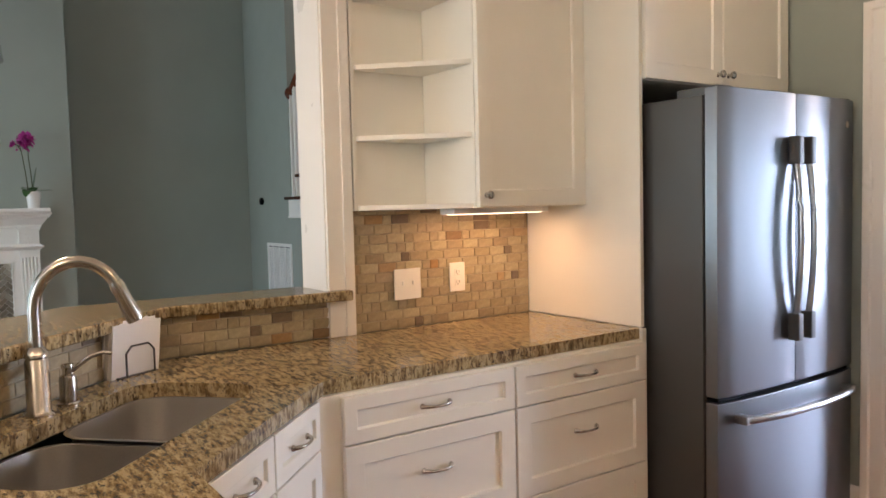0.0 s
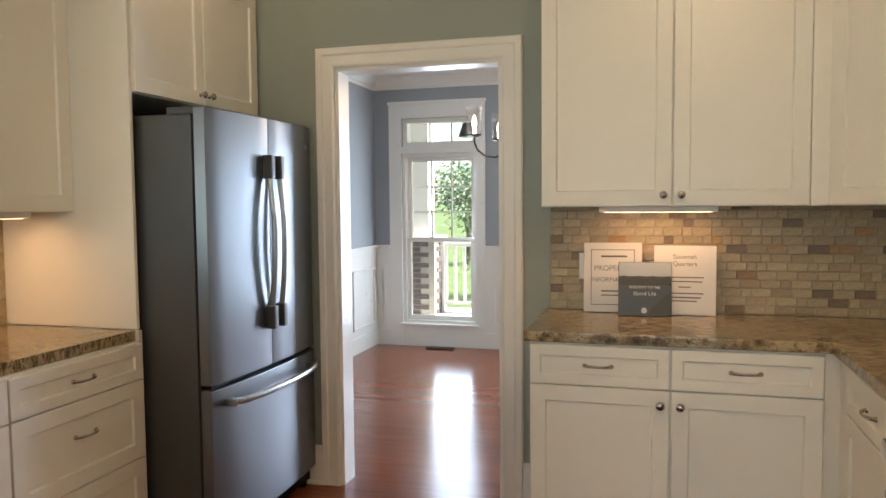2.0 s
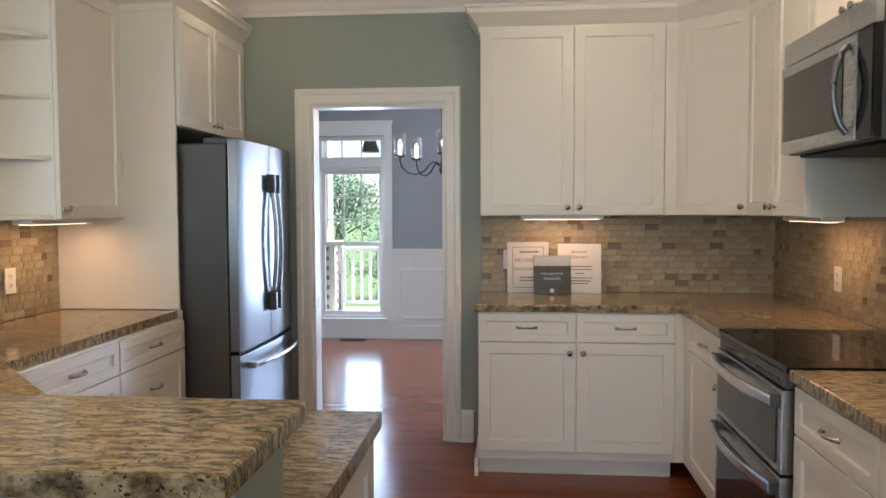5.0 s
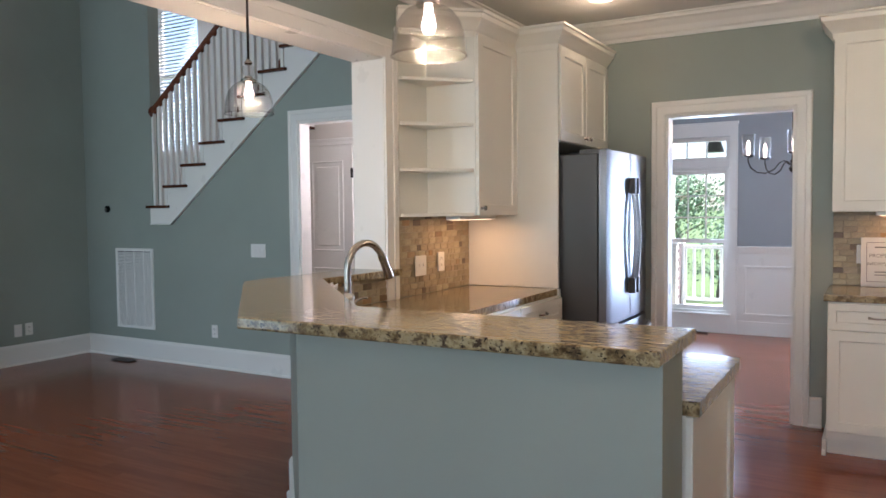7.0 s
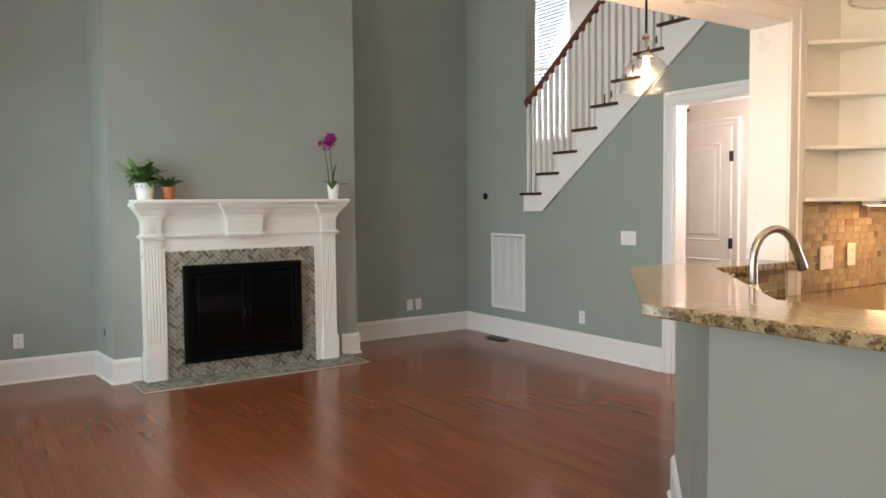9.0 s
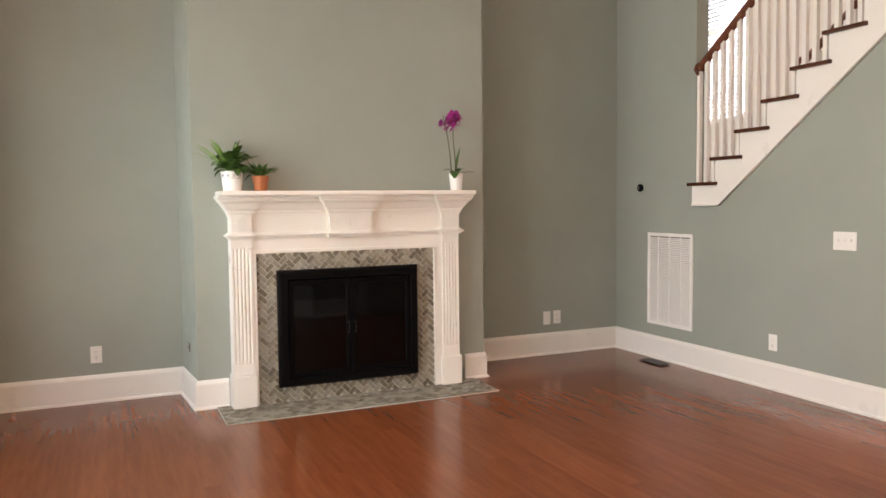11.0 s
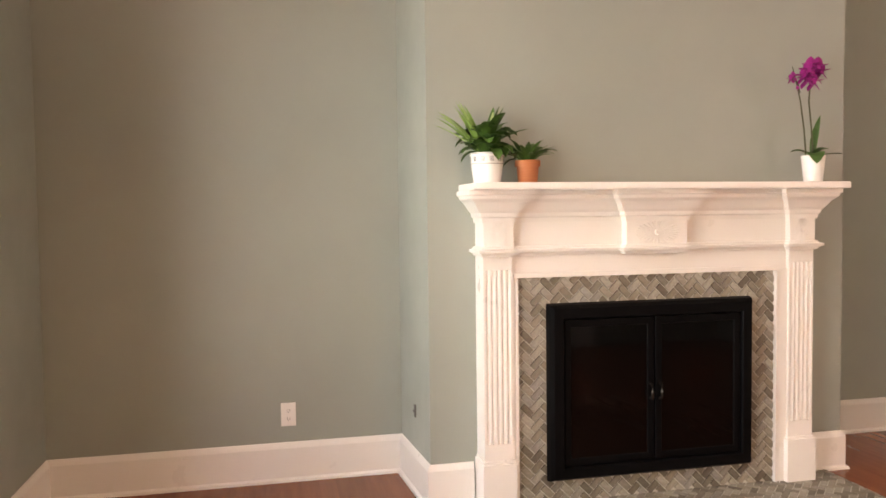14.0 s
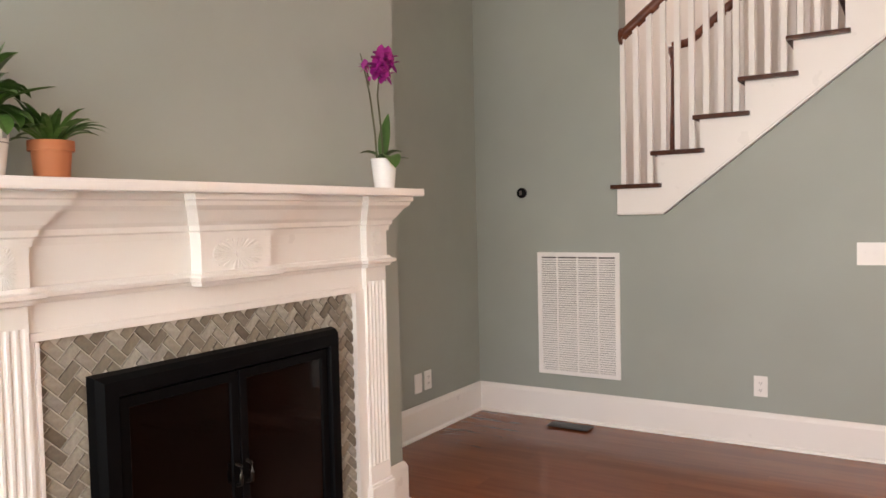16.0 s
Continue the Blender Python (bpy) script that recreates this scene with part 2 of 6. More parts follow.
M_OVENGLASS = paint("smoked_oven_glass", (0.015, 0.015, 0.015), 0.08, 0.1, 0.0)
M_DARK = paint("dark_void", (0.012, 0.012, 0.012), 0.8)
M_PLASTIC = paint("white_plastic", (0.82, 0.8, 0.76), 0.35, 0.02, 0.0)
M_REGISTER = paint("grey_register_paint", (0.3, 0.3, 0.29), 0.45, 0.05, 0.1)
M_SLOT = paint("slot_grey", (0.12, 0.11, 0.10), 0.6)
M_PAPER = paint("white_paper", (0.6, 0.6, 0.6), 0.5, 0.03, 0.1)
M_NAPKIN = paint("paper_napkin", (0.85, 0.82, 0.8), 0.85, 0.03, 0.3)
M_INK = paint("grey_ink", (0.12, 0.12, 0.13), 0.7)
M_TERRA = paint("terracotta", (0.48, 0.15, 0.06), 0.75, 0.12, 0.4)
M_CERAMIC = paint("white_ceramic", (0.84, 0.83, 0.8), 0.2, 0.02, 0.0)
M_SOIL = paint("potting_soil", (0.04, 0.028, 0.02), 0.95, 0.3, 1.0, 90)
M_TILE = random_tone("travertine_tile", ((0.0, (0.34, 0.275, 0.165)), (0.2, (0.47, 0.40, 0.26)), (0.4, (0.37, 0.30, 0.19)), (0.6, (0.43, 0.35, 0.22)), (0.78, (0.31, 0.245, 0.155)), (0.9, (0.46, 0.37, 0.25)), (0.945, (0.36, 0.21, 0.08)), (0.972, (0.19, 0.135, 0.085)), (1.0, (0.16, 0.12, 0.09))), 0.4, 45, 0.28)
M_GROUT = paint("sand_grout", (0.38, 0.32, 0.23), 0.9, 0.08, 0.3)
M_MOSAIC = random_tone("slate_mosaic", ((0.0, (0.12, 0.10, 0.075)), (0.3, (0.28, 0.25, 0.19)), (0.6, (0.40, 0.38, 0.32)), (0.82, (0.16, 0.135, 0.10)), (1.0, (0.35, 0.34, 0.30))), 0.55, 60, 0.3)
M_MGROUT = paint("mosaic_grout", (0.56, 0.54, 0.48), 0.9, 0.08, 0.3)
# Red brick with window glare and haze mixed into its tones as grey.
M_BRICK = random_tone("glare_greyed_brick", ((0.0, (0.11, 0.085, 0.085)), (0.5, (0.14, 0.105, 0.10)), (1.0, (0.10, 0.085, 0.09))), 0.85, 30, 0.3, 0.5)
M_MORTAR = paint("mortar", (0.42, 0.4, 0.36), 0.95, 0.08, 0.5)
M_PANE = glass("window_pane")
M_PENDANT = glass("pendant_glass", (0.93, 0.92, 0.91), 0.9, 0.03, 1.0)
M_BULB = glow("lit_bulb", (1.0, 0.82, 0.6), 1.8)
M_BULB.node_tree.nodes["Principled BSDF"].inputs["Base Color"].default_value = (0.1, 0.1, 0.1, 1)
M_STRIP = glow("lit_strip", (1.0, 0.72, 0.42), 0.7)
M_CAN = glow("lit_downlight", (1.0, 0.82, 0.55), 1.2)
M_BLIND = paint("white_blind", (0.85, 0.87, 0.9), 0.5, 0.02, 0.05)
M_LEAF = leafy("dark_leaf", (0.025, 0.085, 0.018), (0.06, 0.16, 0.035))
M_SPIDER = leafy("striped_leaf", (0.12, 0.28, 0.05), (0.3, 0.45, 0.16))
M_PALELEAF = leafy("pale_leaf", (0.35, 0.48, 0.2), (0.5, 0.6, 0.32))
M_PETAL = leafy("magenta_petal", (0.30, 0.006, 0.17), (0.42, 0.015, 0.25), 0.5)
M_STEM = paint("plant_stem", (0.06, 0.07, 0.03), 0.6)
# Same foliage twice: darkened for the back, front copy lightened to stand for overexposure.
M_TREE = leafy("tree_leaves", (0.035, 0.075, 0.04), (0.08, 0.14, 0.07), 0.6)
M_GLARETREE = leafy("glare_tree_leaves", (0.12, 0.2, 0.12), (0.2, 0.3, 0.19), 0.6)
M_BARK = paint("bark", (0.12, 0.09, 0.065), 0.9, 0.25, 1.0, 40)
M_GRASS = paint("lawn", (0.09, 0.14, 0.04), 0.95, 0.25, 1.0, 60)
M_PORCH = paint("porch_concrete", (0.6, 0.59, 0.56), 0.8, 0.08, 0.4)
M_EXTW = paint("exterior_white", (0.8, 0.8, 0.78), 0.5, 0.03, 0.1)
M_PHOTO1 = paint("photo_sky", (0.35, 0.4, 0.46), 0.3)
M_PHOTO2 = paint("photo_water", (0.06, 0.075, 0.09), 0.3, 0.3)
M_PHOTO3 = paint("photo_trees", (0.05, 0.05, 0.04), 0.3, 0.4)


# ---- building helpers ----
def box(bm, x0, x1, y0, y1, z0, z1, bev=0.0):
    """One box, its edges eased by bev."""
    vs = [bm.verts.new((x, y, z)) for z in (z0, z1) for y in (y0, y1) for x in (x0, x1)]
    fs = [bm.faces.new([vs[i] for i in q]) for q in ((0, 2, 3, 1), (4, 5, 7, 6), (0, 1, 5, 4), (2, 6, 7, 3), (0, 4, 6, 2), (1, 3, 7, 5))]
    if bev:
        es = list({e for f in fs for e in f.edges})
        bmesh.ops.bevel(bm, geom=es, offset=bev, segments=2, profile=0.7, affect="EDGES", clamp_overlap=True)


def prism(bm, pts, z0, z1, bev=0.0):
    """An upright prism over a plan outline."""
    lo = [bm.verts.new((x, y, z0)) for x, y in pts]
    hi = [bm.verts.new((x, y, z1)) for x, y in pts]
    f0 = bm.faces.new(lo[::-1])
    f1 = bm.faces.new(hi)
    n = len(pts)
    sides = [bm.faces.new((lo[i], lo[(i + 1) % n], hi[(i + 1) % n], hi[i])) for i in range(n)]
    bmesh.ops.recalc_face_normals(bm, faces=[f0, f1, *sides])
    if bev:
        es = list(f1.edges) + list(f0.edges)
        bmesh.ops.bevel(bm, geom=es, offset=bev, segments=3, profile=0.6, affect="EDGES", clamp_overlap=True)


def tube(bm, pts, radii, seg=12, caps=True):
    """A round bar through points; one radius or one for each point."""
    pts = [Vector(p) for p in pts]
    if isinstance(radii, (int, float)):
        radii = [radii] * len(pts)
    rings = []
    ref = Vector((0.0123, 0.3, 0.95)).normalized()
    for i, p in enumerate(pts):
        d = (pts[min(i + 1, len(pts) - 1)] - pts[max(i - 1, 0)]).normalized()
        if abs(d.dot(ref)) > 0.97:
            a = d.cross(Vector((1, 0.05, 0))).normalized()
        else:
            a = d.cross(ref).normalized()
        b = d.cross(a).normalized()
        rings.append([bm.verts.new(p + radii[i] * (math.cos(2 * math.pi * k / seg) * a + math.sin(2 * math.pi * k / seg) * b)) for k in range(seg)])
    for r0, r1 in zip(rings, rings[1:]):
        for k in range(seg):
            bm.faces.new((r0[k], r0[(k + 1) % seg], r1[(k + 1) % seg], r1[k]))
    if caps:
        bm.faces.new(rings[0][::-1])
        bm.faces.new(rings[-1])


def lathe(bm, prof, seg=24, at=(0, 0, 0), axis="z"):
    """A turned shape from (radius, height) pairs."""
    rings = []
    for r, h in prof:
        ring = []
        for k in range(seg):
            c, s = math.cos(2 * math.pi * k / seg), math.sin(2 * math.pi * k / seg)
            p = (r * c, r * s, h) if axis == "z" else (r * c, -h, r * s)
            ring.append(bm.verts.new((p[0] + at[0], p[1] + at[1], p[2] + at[2])))
        rings.append(ring)
    for a, b in zip(rings, rings[1:]):
        for k in range(seg):
            bm.faces.new((a[k], a[(k + 1) % seg], b[(k + 1) % seg], b[k]))
    if prof[0][0] > 1e-5:
        bm.faces.new(rings[0][::-1])
    if prof[-1][0] > 1e-5:
        bm.faces.new(rings[-1])


def sweep(bm, prof, path, closed=False):
    """A moulding: profile (out, up) carried along plan points, mitred; out is to the left of the way."""
    n = len(path)
    rings = []
    for i, p in enumerate(path):
        p = Vector(p)
        d0 = (p - Vector(path[i - 1])).normalized() if (i or closed) else None
        d1 = (Vector(path[(i + 1) % n]) - p).normalized() if (i < n - 1 or closed) else None
        d0, d1 = d0 or d1, d1 or d0
        n0, n1 = Vector((-d0.y, d0.x)), Vector((-d1.y, d1.x))
        mit = (n0 + n1).normalized()
        k = 1 / max(0.3, mit.dot(n0))
        rings.append([bm.verts.new((p.x + mit.x * k * o, p.y + mit.y * k * o, u)) for o, u in prof])
    pairs = list(zip(rings, rings[1:])) + ([(rings[-1], rings[0])] if closed else [])
    m = len(prof)
    for a, b in pairs:
        for j in range(m):
            bm.faces.new((a[j], b[j], b[(j + 1) % m], a[(j + 1) % m]))
    if not closed:
        bm.faces.new(rings[0])
        bm.faces.new(rings[-1][::-1])
    bmesh.ops.recalc_face_normals(bm, faces=bm.faces[:])


def mesh_of(name, bm, material, smooth=False):
    me = bpy.data.meshes.new(name)
    bm.to_mesh(me)
    bm.free()
    me.materials.append(material)
    if smooth:
        me.polygons.foreach_set("use_smooth", [True] * len(me.polygons))
        me.set_sharp_from_angle(angle=radians(40))
    return me


def part(name, bm, material, parent=None, label="", smooth=False, m=None):
    """Links a bmesh as one mesh object under a thing or a part."""
    ob = new(name, mesh_of(name, bm, material, smooth))
    if parent:
        ob.parent = parent
    if m is not None:
        ob.matrix_basis = m
    if label:
        ob["label"] = label
    return ob


def piece(name, me, parent, m):
    ob = new(name, me)
    ob.parent = parent
    ob.matrix_basis = m
    return ob


def thing(name, m, label, category, group=""):
    return tagged(place(new(name), m), label, category, group)


def place(ob, m):
    ob.matrix_basis = m
    return ob


def structure(name, bm, material, label, category, smooth=False):
    return tagged(part(name, bm, material, smooth=smooth), label, category, kind="structure")


def B():
    return bmesh.new()


# ---- structure ----
CEIL, TALL, DCEIL = 2.71, 5.4, 2.62


def prism_xz(bm, pts, y0, y1):
    """A convex outline in x and z, thick from y0 to y1."""
    a = [bm.verts.new((x, y0, z)) for x, z in pts]
    b = [bm.verts.new((x, y1, z)) for x, z in pts]
    n = len(pts)
    fs = [bm.faces.new(a), bm.faces.new(b[::-1])] + [bm.faces.new((a[i], b[i], b[(i + 1) % n], a[(i + 1) % n])) for i in range(n)]
    bmesh.ops.recalc_face_normals(bm, faces=fs)


def tidy(bm):
    """Welds pieces and drops the faces between them."""
    bmesh.ops.remove_doubles(bm, verts=bm.verts[:], dist=1e-5)
    seen = {}
    for f in bm.faces[:]:
        seen.setdefault(tuple(round(c, 4) for c in f.calc_center_median()), []).append(f)
    bmesh.ops.delete(bm, geom=[f for fs in seen.values() if len(fs) > 1 for f in fs], context="FACES")


def wall_with_holes(name, axis, at0, at1, a0, a1, z0, z1, holes, material, label):
    """A wall slab along x or y, cut right through by openings (a0, a1, z0, z1)."""
    bm = B()
    cuts = sorted({a0, a1, *[h[0] for h in holes], *[h[1] for h in holes]})
    for u0, u1 in zip(cuts, cuts[1:]):
        zs = [(h[2], h[3]) for h in holes if h[0] <= u0 + 1e-6 and h[1] >= u1 - 1e-6]
        lo = z0
        spans = []
        for b0, b1 in sorted(zs):
            if b0 > lo + 1e-6:
                spans.append((lo, b0))
            lo = b1
        if lo < z1 - 1e-6:
            spans.append((lo, z1))
        for s0, s1 in spans:
            if axis == "x":
                box(bm, u0, u1, at0, at1, s0, s1)
            else:
                box(bm, at0, at1, u0, u1, s0, s1)
    tidy(bm)
    return structure(name, bm, material, label, "wall")


# The third window is unseen, added to hold one more lamp.
LWIN = [(-5.82, -5.11), (-4.88, -4.17), (-3.94, -3.23)]
wall_with_holes("wall_dining_door", "x", 3.53, 3.65, -2.30, 1.67, 0, CEIL + 0.05, [(-1.065, -0.248, 0, 2.04)], M_WALL, "sage green painted kitchen wall with dining doorway")
wall_with_holes("wall_kitchen_end", "y", -2.30, -2.11, 1.64, 3.53, 0, TALL, [], M_WALL, "sage wall behind the refrigerator and corner shelf")
wall_with_holes("wall_range", "y", 1.67, 1.82, -4.35, 7.25, 0, CEIL + 0.05, [], M_WALL, "sage wall behind the range")
wall_with_holes("wall_header", "y", -2.30, -2.11, -2.38, 1.64, 2.24, TALL, [], M_WALL, "sage header wall above the breakfast bar opening")
wall_with_holes("wall_breakfast_side", "y", -2.30, -2.11, -4.20, -2.38, 0, TALL, [], M_WALL, "plain sage side wall")
wall_with_holes("wall_breakfast", "x", -4.35, -4.20, -2.30, 1.67, 0, CEIL + 0.05, [(-1.25, 1.45, 0.45, 2.3)], M_WALL, "plain sage wall behind the breakfast area")
# The high wide opening is made up to hold a fill lamp.
wall_with_holes("wall_windows", "x", -2.55, -2.38, -6.95, -2.30, 0, TALL, [(a, b, 0.33, 1.93) for a, b in LWIN] + [(a, b, 2.05, 2.62) for a, b in LWIN] + [(-5.7, -2.7, 4.1, 5.1)], M_WALL, "sage living room wall with tall windows")
wall_with_holes("wall_fireplace", "y", -6.95, -6.77, -2.38, 3.08, 0, TALL, [], M_WALL, "grey sage living room wall")
# The right-hand opening is not known; it is cut for a fill lamp.
wall_with_holes("wall_dining_end", "x", 7.10, 7.27, -2.42, 1.67, 0, DCEIL + 0.05, [(-1.965, -1.225, 0.22, 1.86), (-1.965, -1.225, 1.93, 2.2), (0.35, 1.09, 0.22, 2.2)], M_DINE, "grey dining wall above white wainscot")
wall_with_holes("wall_dining_side", "y", -2.42, -2.25, 3.65, 7.10, 0, DCEIL + 0.05, [], M_DINE, "grey dining room side wall")

# stair wall: full height to the landing edge, sloping under the flight
SX0, SZ0, RUN, RISE, STEPS = -5.765, 1.30, 0.2435, 0.187, 15
slope = RISE / RUN
bm = B()
hx0, hx1, hz = -3.96, -3.03, 2.15
xe = -2.30
zs = lambda x: SZ0 + max(0.0, x + 5.50) * slope
for poly in ([(-6.77, 0), (SX0, 0), (SX0, TALL), (-6.77, TALL)], [(SX0, 0), (-5.50, 0), (-5.50, SZ0), (SX0, SZ0)], [(-5.50, 0), (hx0, 0), (hx0, zs(hx0)), (-5.50, SZ0)],
             [(hx0, hz), (hx1, hz), (hx1, zs(hx1)), (hx0, zs(hx0))], [(hx1, 0), (xe, 0), (xe, zs(xe)), (hx1, zs(hx1))]):
    prism_xz(bm, poly, 3.08, 3.20)
tidy(bm)
structure("wall_stairs", bm, M_WALL, "sage green wall sloping up under the staircase", "wall")

# chimney breast
bm = B()
BX, BY0, BY1 = -6.255, -0.68, 1.44
prism(bm, [(-6.77, BY0 - 0.034), (BX, BY0 + 0.008), (BX, BY1), (-6.77, BY1)], 0, TALL)
structure("chimney_breast", bm, M_WALL, "grey-beige painted chimney breast above the fireplace", "wall")

# stairwell and hall shell
wall_with_holes("wall_stairwell", "x", 4.32, 4.45, -7.7, -2.42, 0, TALL, [(-7.22, -6.45, 2.1, 3.95)], M_HALL, "pale cream stairwell wall with a window")
wall_with_holes("wall_stairwell_left", "y", -7.8, -7.7, 3.08, 4.45, 0, TALL, [], M_HALL, "plain cream stairwell side wall")
wall_with_holes("wall_stairwell_front", "x", 3.08, 3.2, -7.7, -6.95, 0, TALL, [], M_HALL, "plain cream stairwell wall")
wall_with_holes("wall_hall_side", "y", -2.42, -2.30, 3.2, 4.45, 0, TALL, [], M_HALL, "plain cream hall wall")

for nm, x0, x1, y0, y1, z, lab in (("ceiling_kitchen", -2.11, 1.67, -4.2, 3.53, CEIL, "warm white kitchen ceiling"), ("ceiling_dining", -2.25, 1.67, 3.65, 7.10, DCEIL, "white dining ceiling"),
                                   ("ceiling_living", -7.8, -2.30, -2.38, 4.45, TALL, "tall white living room ceiling"), ("ceiling_hall", -4.5, -2.42, 3.2, 4.0, 2.35, "cream hall ceiling")):
    bm = B()
    box(bm, x0, x1, y0, y1, z, z + (0.06 if nm == "ceiling_hall" else 0.12))
    structure(nm, bm, M_CEIL, lab, "ceiling")


# ---- mouldings ----
BASE = [(0, 0), (0.032, 0), (0.030, 0.012), (0.018, 0.020), (0.018, 0.165), (0.013, 0.178), (0.006, 0.190), (0, 0.192)]
CROWN = [(0, -0.14), (0.012, -0.14), (0.016, -0.118), (0.03, -0.108), (0.05, -0.075), (0.085, -0.04), (0.105, -0.03), (0.11, -0.012), (0.125, -0.008), (0.125, 0), (0, 0)]


def moulding(name, prof, path, z, material, label, category="trim"):
    bm = B()
    sweep(bm, [(o, u + z) for o, u in prof], path)
    return structure(name, bm, material, label, category, smooth=False)


# out is left of the way walked
moulding("baseboard_stairs", BASE, [(-4.055, 3.08), (-6.77, 3.08), (-6.77, BY1), (BX, BY1), (BX, 1.275)], 0, M_TRIM, "tall white baseboard with moulded top")
moulding("baseboard_fireplace", BASE, [(BX, -0.475), (BX, BY0 + 0.008), (-6.77, BY0 - 0.034), (-6.77, -2.38), (-5.93, -2.38)], 0, M_TRIM, "tall white baseboard with moulded top")
moulding("baseboard_windows", BASE, [(-3.12, -2.38), (-2.30, -2.38)], 0, M_TRIM, "tall white baseboard with moulded top")
moulding("baseboard_kitchen", BASE, [(-0.16, 3.53), (-0.08, 3.53)][::-1], 0, M_TRIM, "white baseboard beside the doorway")
moulding("baseboard_fridge_side", BASE, [(-1.153, 3.53), (-1.6, 3.53)], 0, M_TRIM, "white baseboard beside the refrigerator")
moulding("baseboard_breakfast", BASE, [(-2.11, -2.38), (-2.11, -4.2), (1.67, -4.2), (1.67, 0.3)], 0, M_TRIM, "white baseboard")
moulding("crown_kitchen", CROWN, [(1.67, -4.2), (1.67, 3.53), (-2.11, 3.53), (-2.11, -4.2)], CEIL, M_TRIM, "white crown moulding at the kitchen ceiling")
moulding("crown_dining", CROWN, [(1.67, 7.10), (-2.25, 7.10), (-2.25, 3.65), (1.67, 3.65)], DCEIL, M_TRIM, "white crown moulding in the dining room")


CASE = ((0.0, 0.0), (0.0, 0.016), (0.012, 0.02), (0.055, 0.02), (0.062, 0.026), (0.088, 0.026), (0.094, 0.018), (0.094, 0.0))


def casing(name, axis, face, sign, a0, a1, z1, label, sill=None, width=1.0, material=None):
    """Moulded casing round an opening; profile runs outward from the opening's edge."""
    bm = B()
    z0 = sill if sill is not None else 0.0
    pts = [(a0, z0, -1, 0), (a0, z1, -1, 1), (a1, z1, 1, 1), (a1, z0, 1, 0)]
    if sill is not None:
        pts = [(a0, z0, -1, -1), (a0, z1, -1, 1), (a1, z1, 1, 1), (a1, z0, 1, -1)]
    rings = []
    for a, z, da, dz in pts:
        ring = []
        for o, d in CASE:
            o *= width
            u, w, q = a + da * o, z + dz * o, face + sign * d
            ring.append(bm.verts.new((u, q, w) if axis == "x" else (q, u, w)))
        rings.append(ring)
    pairs = list(zip(rings, rings[1:])) + ([(rings[-1], rings[0])] if sill is not None else [])
    k = len(CASE)
    for r0, r1 in pairs:
        for j in range(k - 1):
            bm.faces.new((r0[j], r0[j + 1], r1[j + 1], r1[j]))
    if sill is None:
        bm.faces.new(rings[0])
        bm.faces.new(rings[-1])
    bmesh.ops.recalc_face_normals(bm, faces=bm.faces[:])
    return structure(name, bm, material or M_TRIM, label, "trim")


def jambs(name, axis, at0, at1, a0, a1, z1, label, t=0.018):
    bm = B()
    for u0, u1, w0, w1 in ((a0, a0 + t, 0, z1 - t), (a1 - t, a1, 0, z1 - t), (a0, a1, z1 - t, z1)):
        if axis == "x":
            box(bm, u0, u1, at0 - 0.002, at1 + 0.002, w0, w1)
        else:
            box(bm, at0 - 0.002, at1 + 0.002, u0, u1, w0, w1)
    return structure(name, bm, M_TRIM, label, "trim")


casing("casing_dining_door", "x", 3.53, -1, -1.065, -0.248, 2.04, "cream moulded door casing")
casing("casing_dining_inside", "x", 3.65, 1, -1.065, -0.248, 2.04, "white moulded door casing")
jambs("jamb_dining_door", "x", 3.53, 3.65, -1.065, -0.248, 2.04, "white door jamb")
casing("casing_hall", "x", 3.08, -1, hx0, hx1, hz, "white casing of the hall opening")
jambs("jamb_hall", "x", 3.08, 3.20, hx0, hx1, hz, "white jamb of the hall opening")

# cased opening over the bar: end post and header wraps
bm = B()
box(bm, -2.305, -2.105, 1.622, 1.64, 0, 2.222, 0.002)
structure("trim_opening_jamb", bm, M_TRIM, "white jamb at the end of the kitchen wall", "trim")
bm = B()
box(bm, -2.305, -2.105, -2.38, 1.64, 2.222, 2.24, 0.002)
structure("trim_opening_head", bm, M_TRIM, "white soffit board under the header", "trim")
for sx, nm in ((-2.11, "kitchen"), (-2.30, "living")):
    s = 1 if nm == "kitchen" else -1
    for piece_name in ("side", "head"):
        bm = B()
        for d, o0, o1 in ((0.018, 0.005, 0.100), (0.026, 0.068, 0.106)):
            a, b = sorted((sx, sx + s * d))
            if piece_name == "side":
                box(bm, a, b, 1.622 + o0, 1.622 + o1, 0, 2.222 + o1, 0.002)
            else:
                box(bm, a, b, -2.38, 1.622 + o0 - 0.001, 2.222 + o0, 2.222 + o1, 0.002)
        structure("casing_opening_%s_%s" % (nm, piece_name), bm, M_TRIM, "white casing round the opening above the bar", "trim")


